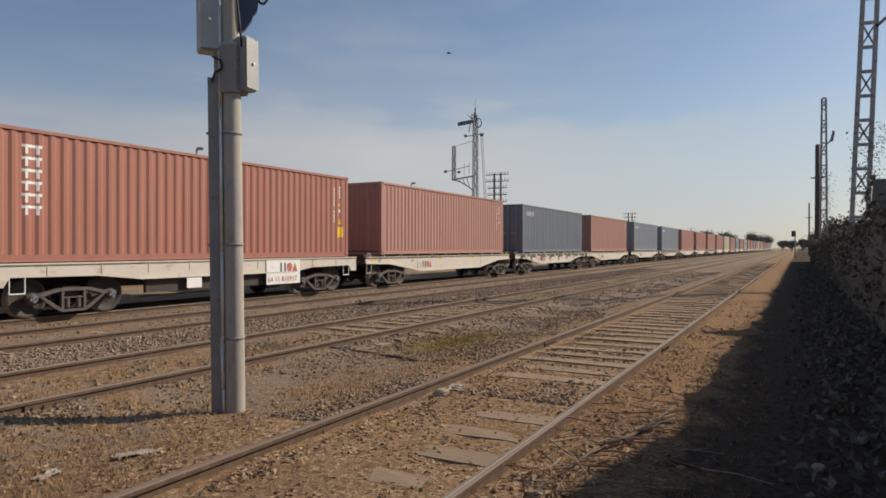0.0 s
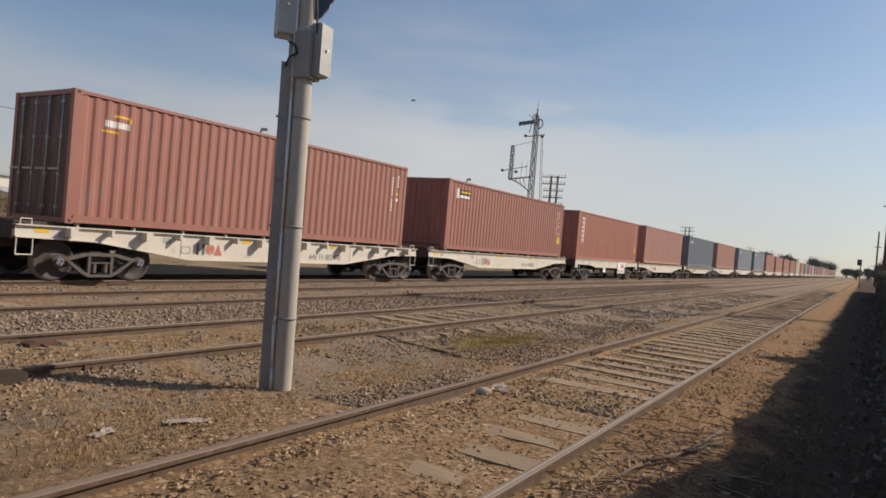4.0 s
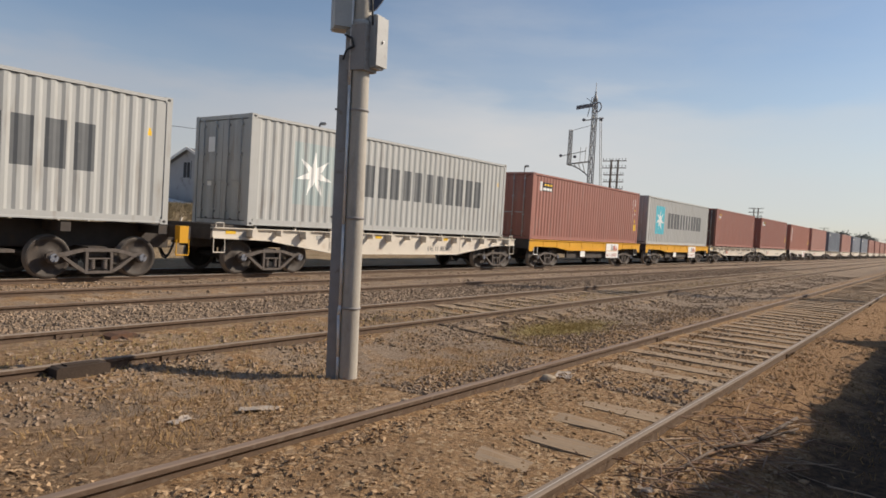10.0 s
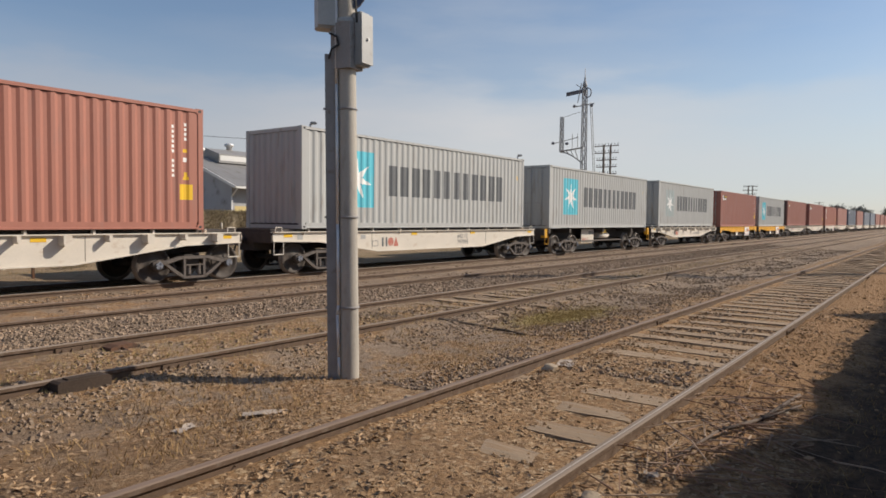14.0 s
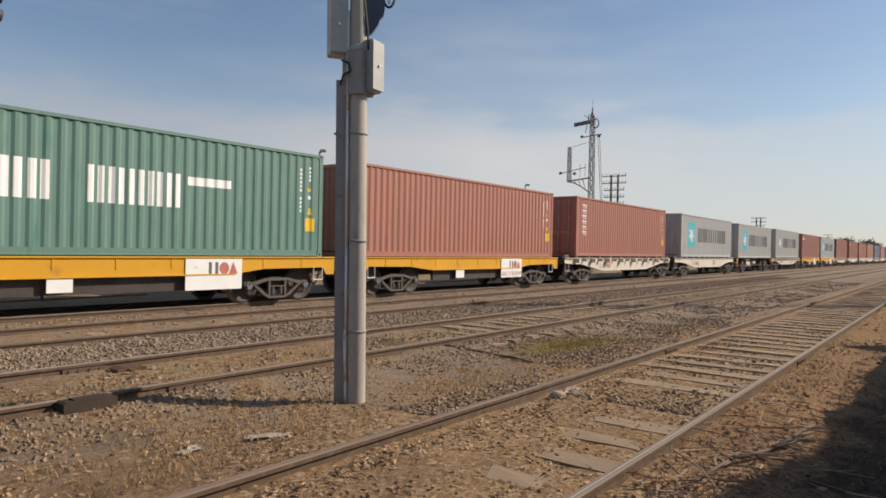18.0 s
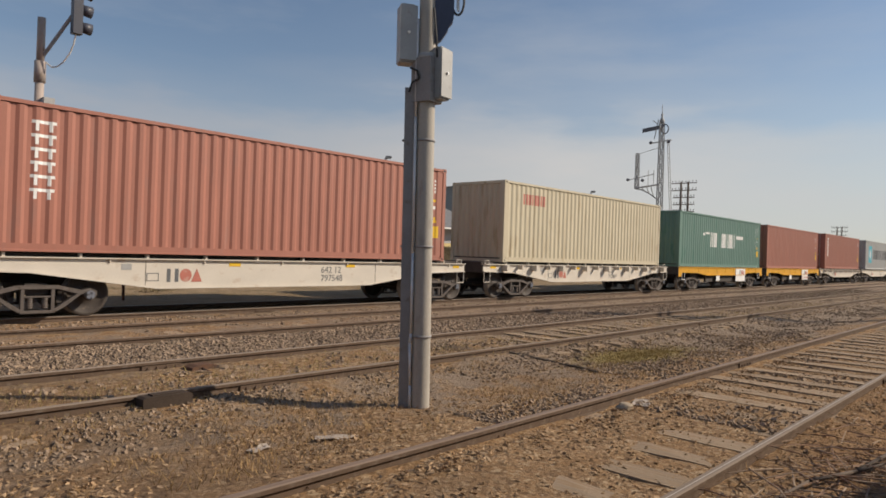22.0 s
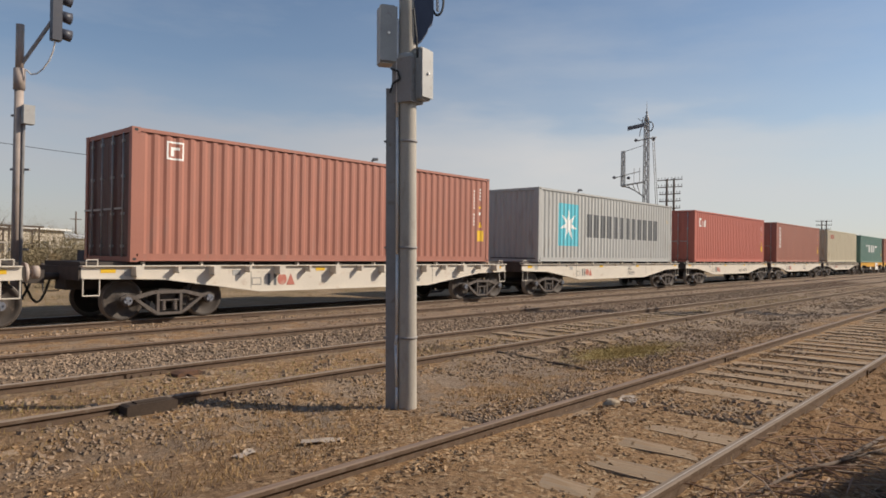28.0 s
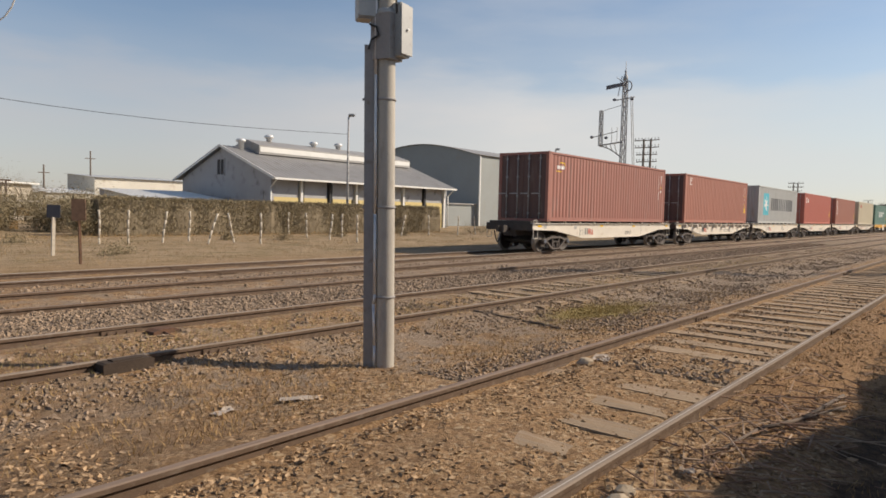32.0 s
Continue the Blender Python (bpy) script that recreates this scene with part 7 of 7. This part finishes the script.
def stones(name, xs, ys, zs, size, seed, material="stone"):
    flat = 0.5 if material == "clod" else 1.0
    rng = np.random.RandomState(seed)
    n = len(xs)
    s = size * rng.uniform(.45, 1.5, n) ** 1.2
    v = CUBE[None] * rng.uniform(.55, 1.05, (n, 8, 3)) * 0.5
    v[:, 4:, :2] *= rng.uniform(.45, .95, (n, 1, 1))
    v *= np.stack([s * rng.uniform(.8, 1.4, n), s * rng.uniform(.7, 1.1, n), s * rng.uniform(.45, .85, n) * flat], 1)[:, None, :]
    q = rng.normal(size=(n, 4)) * np.array([1.6, .35, .35, 1.6])
    q /= np.linalg.norm(q, axis=1)[:, None]
    w, a, b_, c = q.T
    R = np.stack([1 - 2 * (b_ * b_ + c * c), 2 * (a * b_ - c * w), 2 * (a * c + b_ * w), 2 * (a * b_ + c * w), 1 - 2 * (a * a + c * c), 2 * (b_ * c - a * w), 2 * (a * c - b_ * w), 2 * (b_ * c + a * w), 1 - 2 * (a * a + b_ * b_)], 1).reshape(n, 3, 3)
    v = np.einsum("nij,nkj->nki", R, v) + np.stack([xs, ys, zs + s * 0.12], 1)[:, None, :]
    f = (CUBE_F[None] + (np.arange(n) * 8)[:, None, None]).reshape(-1, 4)
    ob = new(name, raw(name, v.reshape(-1, 3).tolist(), f.tolist(), material))
    return ob


beds = [(30000, -3, 50, 8.15, 10.05, .037, 0), (17000, 8.3, 48, 4.2, 6.15, .038, .12), (2600, 4.8, 16, 3.66, 4.25, .034, .1), (7500, -2, 12, 5.25, 6.22, .031, .3), (4200, 0, 45, 12.1, 14.4, .040, 0), (3000, 5.5, 45, 1.9, 3.3, .028, .3), (6000, -2, 40, 6.5, 7.8, .040, .5),
        (2600, 0, 40, 10.3, 11.8, .044, .3), (700, 2, 20, .3, 1.6, .045, .3), (2000, 6.5, 30, 1.86, 3.36, .040, .4)]
parts_ = [(scatter(n, x0, x1, y0, y1, 100 + k, True, cl), sz) for k, (n, x0, x1, y0, y1, sz, cl) in enumerate(beds)]
for k, ((xs, ys, zs), sz) in enumerate(parts_):
    tagged(stones("ballast_stones", xs, ys, zs, sz, 200 + k, "clod" if beds[k][3] in (1.9, .3) else "stone"), "loose angular grey brown ballast stones between the tracks", "ballast", kind="stuff")

# crumbled earth over the trodden ground
for k, (n, x0, x1, y0, y1, cl) in enumerate(((9000, -2, 15, 3.7, 6.0, .3), (5000, .8, 15, 1.9, 3.3, .3), (3500, 1.2, 15, .75, 1.6, .2))):
    xs, ys, zs = scatter(n, x0, x1, y0, y1, 400 + k, True, cl)
    tagged(stones("earth_clods", xs, ys, zs, .026, 410 + k, "clod"), "crumbled brown clods of dry earth", "earth", kind="stuff")

xs, ys, zs = scatter(12000, 1.0, 19, .75, 5.6, 300, True, .35)
r_ = np.random.RandomState(7)
lf = new("fallen_leaves", leaf_cloud("fallen_leaves", np.stack([xs, ys, zs + r_.uniform(.006, .03, len(xs))], 1), r_.uniform(.018, .065, len(xs)), "leaf", seed=4, aspect=.6, flat=.45))
# drifts of leaves caught against both near rails
n_ = 3600
xs = 1.2 + 12 * r_.uniform(0, 1, n_) ** 1.6
ys = np.where(r_.uniform(0, 1, n_) < .55, 3.30 - np.abs(r_.normal(0, .14, n_)), 1.62 - np.abs(r_.normal(0, .20, n_)))
keep = value_noise(xs * 1.9, ys * 0.8, 51) > r_.uniform(-.7, .5, n_)
xs, ys = xs[keep], ys[keep]
dl = new("drifted_leaves", leaf_cloud("drifted_leaves", np.stack([xs, ys, ground_height(xs, ys) + r_.uniform(.008, .045, len(xs))], 1), r_.uniform(.03, .075, len(xs)), "leaf", seed=14, aspect=.6, flat=.5))
tagged(dl, "drifts of dry brown leaves against the rails", "leaves", kind="stuff")
tagged(lf, "curled dry brown leaves scattered over the ground", "leaves", kind="stuff")


def blades(name, xs, ys, zs, hgt, seed, material):
    rng = np.random.RandomState(seed)
    n = len(xs)
    a = rng.uniform(0, math.tau, n)
    h = hgt * rng.uniform(.4, 1.3, n)
    lean = rng.uniform(.2, 1.3, n) * h
    b = rng.uniform(0, math.tau, n)
    w = .004 + .05 * h * .12
    v = np.empty((n, 3, 3))
    v[:, 0] = np.stack([xs + np.cos(a) * w, ys + np.sin(a) * w, zs - .005], 1)
    v[:, 1] = np.stack([xs - np.cos(a) * w, ys - np.sin(a) * w, zs - .005], 1)
    v[:, 2] = np.stack([xs + np.cos(b) * lean, ys + np.sin(b) * lean, zs + h], 1)
    return new(name, raw(name, v.reshape(-1, 3).tolist(), np.arange(n * 3).reshape(n, 3).tolist(), material))


xs, ys, zs = scatter(20000, -1.5, 16, 3.9, 6.0, 310, True, .5)
tagged(blades("dry_grass", xs, ys, zs, .055, 1, "straw"), "short dry yellow brown grass", "grass", kind="stuff")
xs, ys, zs = scatter(7000, 1.5, 22, .2, 1.75, 311, True, .5)
tagged(blades("dry_grass", xs, ys, zs, .05, 2, "straw"), "short dry yellow brown grass", "grass", kind="stuff")
r_ = np.random.RandomState(9)
xs, ys = r_.normal(10.5, .85, 8000), r_.normal(5.2, .33, 8000)
tagged(blades("green_grass", xs, ys, ground_height(xs, ys), .035, 3, "green_grass"), "low green grass patch beside the near track", "grass", kind="stuff")
xs, ys = -1 + 31 * r_.uniform(0, 1, 11000) ** 1.3, r_.normal(7.0, .50, 11000)
tagged(blades("green_grass", xs, ys, ground_height(xs, ys), .05, 4, "green_grass"), "thin green grass between the rails of the second track", "grass", kind="stuff")
xs, ys = r_.uniform(2, 42, 5000), r_.normal(34.4, .7, 5000)
tagged(blades("dry_grass", xs, ys, ground_height(xs, ys), .22, 5, "straw"), "rough dry grass along the foot of the hedge", "grass", kind="stuff")

xs, ys = r_.uniform(1, 46, 26000), r_.uniform(18.6, 34.5, 26000)
keep = value_noise(xs * .5, ys * .9, 61) + .6 * value_noise(xs * 1.7, ys * 2.3, 62) > r_.uniform(-.5, .9, 26000)
xs, ys = xs[keep], ys[keep]
tagged(blades("field_grass", xs, ys, ground_height(xs, ys), .11, 6, "straw"), "thin dry yellow grass on the open field", "grass", kind="stuff")

# twigs raked into a heap beside the near rail
tw = thing("twig_heap", pose(0, 0, 0), "tangled heap of dead twigs and branches beside the rail", "twigs")
for k in range(210):
    x, y = random.gauss(5.1, 1.1), random.gauss(1.16, .22)
    a = random.uniform(0, math.tau)
    ln = random.uniform(.12, .55)
    z = float(ground_height(np.array([x]), np.array([y]))[0]) + random.uniform(.012, .09)
    b = bmesh.new()
    p = Vector((x, y, z))
    q = p + Vector((math.cos(a), math.sin(a), random.uniform(-.10, .12))) * ln * .5
    s = q + Vector((math.cos(a + random.uniform(-.5, .5)), math.sin(a), random.uniform(-.12, .1))) * ln * .5
    r = random.uniform(.0025, .008)
    tube(b, p, q, r, r * .8, n=5)
    tube(b, q, s, r * .8, r * .4, n=5)
    part("twig", b, "pale_stick" if k % 3 == 0 else "stick", tw)
for p, q, r in (((4.98, 1.62, -.03), (4.15, 1.04, -.02), .006), ((5.95, 1.41, -.04), (5.42, 1.1, .0), .006), ((5.98, 1.48, -.05), (6.0, 1.19, -.01), .006), ((4.7, 1.55, -.05), (5.1, 1.2, .03), .005)):
    b = bmesh.new()
    m_ = (Vector(p) + Vector(q)) / 2 + Vector((.03, -.02, .02))
    tube(b, Vector(p), m_, r, r * .9, n=5)
    tube(b, m_, Vector(q), r * .9, r * .5, n=5)
    part("long_twig", b, "pale_stick", tw)
bl = thing("fallen_branch", pose(0, 0, 0), "dark dead branch lying at the edge of the shade", "branch")
b = bmesh.new()
for a, c, r in (((4.25, 1.36, -.07), (5.04, 1.25, -.04), .012), ((5.04, 1.25, -.04), (5.52, 1.06, -.03), .016), ((5.52, 1.06, -.03), (6.6, .97, -.05), .017), ((5.52, 1.06, -.03), (6.1, .88, -.02), .010)):
    tube(b, a, c, r, r * .85, n=7)
part("bough", b, "pole_wood", bl)


def rock(x, y, r, material, lab, name="rock"):
    b = bmesh.new()
    bmesh.ops.create_icosphere(b, subdivisions=2, radius=r)
    for v in b.verts:
        v.co *= 1 + .35 * noise.noise(v.co * (2.2 / r) + Vector((x * 7, y * 7, 0)))
        v.co.z *= .62
    ob = new(name, mesh_of(name, b, material))
    ob.matrix_basis = pose(x, y, float(ground_height(np.array([x]), np.array([y]))[0]) + r * .25, 0, 0, x * 90)
    return tagged(ob, lab, "rock", "loose rocks")


for (x, y, r) in ((5.41, 1.19, .028), (5.61, 1.11, .042), (5.83, 1.05, .045), (6.12, .99, .03), (6.3, .95, .026), (3.0, 1.24, .055), (3.14, 1.2, .04), (3.22, 1.44, .10), (3.42, 1.50, .06), (2.62, 1.02, .09), (2.9, 1.32, .05), (3.1, .85, .06), (2.7, .7, .05), (3.35, .72, .045), (2.55, .55, .05), (5.5, -.2, .05), (6.3, -.5, .06), (8.4, -.4, .05)):
    rock(x, y, r, "pale_stone", "pale broken stone lying among leaves")
rock(6.30, 3.26, .085, "pale_stone", "buff stone against the inside of the rail")
rock(4.42, 3.62, .045, "pale_stone", "small pale stone leaning on the rail")
for (x, y, sx, sy, rz, lab) in ((6.72, 3.28, .16, .09, 20, "crumpled white paper beside the rail"), (2.93, 4.60, .10, .05, 10, "flat scrap of white paper on earth"), (3.60, 4.42, .22, .06, -40, "torn pale plastic sheet in the grass"), (3.99, 1.36, .05, .04, 30, "scrap of pale paper among twigs")):
    v, f = [], []
    for i in range(7):
        for j in range(5):
            v.append((-sx + 2 * sx * i / 6 + random.uniform(-.01, .01), -sy + 2 * sy * j / 4 + random.uniform(-.01, .01), random.uniform(.0, .018)))
    for i in range(6):
        for j in range(4):
            f.append((i * 5 + j, i * 5 + j + 1, (i + 1) * 5 + j + 1, (i + 1) * 5 + j))
    ob = new("litter", raw("litter", v, f, "litter_white"))
    ob.matrix_basis = pose(x, y, float(ground_height(np.array([x]), np.array([y]))[0]) + .01, 0, 0, rz)
    tagged(ob, lab, "litter", "scraps of litter")


# ---- birds ----
def bird(lab):
    t = thing("bird", pose(0, 0, 0), lab, "bird", "birds in flight")
    b = bmesh.new()
    lathe(b, [(0.0, -.17), (.024, -.11), (.034, 0.0), (.028, .09), (.02, .13), (.0, .17)], (0, 0, 0), axis="y", n=8)
    part("body", b, "dark_mark", t)
    for s in (-1, 1):
        b = bmesh.new()
        v = [b.verts.new(p) for p in ((s * .03, -.06, .01), (s * .03, .07, .01), (s * .13, .09, .06), (s * .24, -.02, .05), (s * .13, -.05, .06))]
        b.faces.new(v)
        bmesh.ops.solidify(b, geom=b.faces[:], thickness=.012)
        part("wing", b, "dark_mark", t)
    return t


BIRDS = [(bird("small dark bird gliding above the train"), [(0, 34.2, 17.6, 12.5), (1, 36.6, 11.7, 12.5), (2, 38.5, 4.8, 11.2), (5, 43, -16, 9), (10, 52, -50, 9), (32, 92, -200, 12)]),
         (bird("small dark bird crossing high over the line"), [(0, 20, 50, 3), (4, 32.2, 23, 9.5), (5, 35.0, 16.2, 12.0), (6, 42.0, 2.0, 13.0), (7, 48, -14, 13.5), (12, 70, -80, 14), (32, 120, -300, 15)])]

# half-sunk tube added to draw a faint dark brown streak on the ground
dark_streak = thing("old_cable", pose(0, 0, 0), "half sunk dark tube added for a streak across the dip", "cable")
way_ = [Vector((x, y, float(ground_height(np.array([x]), np.array([y]))[0]) + .012)) for x, y in ((8.25, 6.18), (8.42, 5.95), (8.54, 5.68), (8.58, 5.42), (8.52, 5.15), (8.40, 4.92), (8.28, 4.7))]
loop_cable("cable_length", way_, .020, dark_streak, "bark")


# ---- what moves ----
# seconds and the place of the first load's rear end along the line
RUN = [(0, 7.70), (1, 15.18), (2, 22.63), (5, 45.05), (6, 52.57), (7, 60.13), (8, 67.74), (9, 75.36), (10, 82.98), (11, 90.60), (12, 98.24), (13, 105.98), (16, 129.68), (17, 137.60), (18, 145.55), (19, 153.53),
       (20, 161.55), (21, 169.59), (22, 177.65), (23, 185.73), (24, 193.82), (27, 218.07), (28, 226.27), (29, 234.49), (30, 242.71), (31, 250.93), (32, 259.15)]


def motions():
    for wagon, load, along, lift in MOVING:
        walk(wagon, [(t, pose(s + along, Y4, Z4)) for t, s in RUN])
        walk(load, [(t, pose(s + along, Y4 - WID / 2, Z4 + DECK + lift)) for t, s in RUN])
    for ob, way in BIRDS:
        walk(ob, [(t, pose(x, y, z, 0, 12, -162)) for t, x, y, z in way])
    # every wheelset rolls alike: one rolling action, shared
    ts, ss = [t for t, s in RUN], [s for t, s in RUN]
    rows = []
    for k in range(0, 32 * 16 + 1):
        t = k / 15.0
        if t > 32.0:
            break
        rows.append((t, pose(0, 0, 0, 0, math.degrees((float(np.interp(t, ts, ss)) - ss[0]) / WHEEL_R), 0)))
    wheels = [c for w, _, _, _ in MOVING for b in w.children if b.name.startswith("bogie") for c in b.children if c.name.startswith("wheelset")]
    walk(wheels[0], rows)
    for w in wheels[1:]:
        w.rotation_mode = "QUATERNION"
        w.animation_data_create()
        w.animation_data.action = wheels[0].animation_data.action
        w.animation_data.action_slot = wheels[0].animation_data.action_slot


motions()
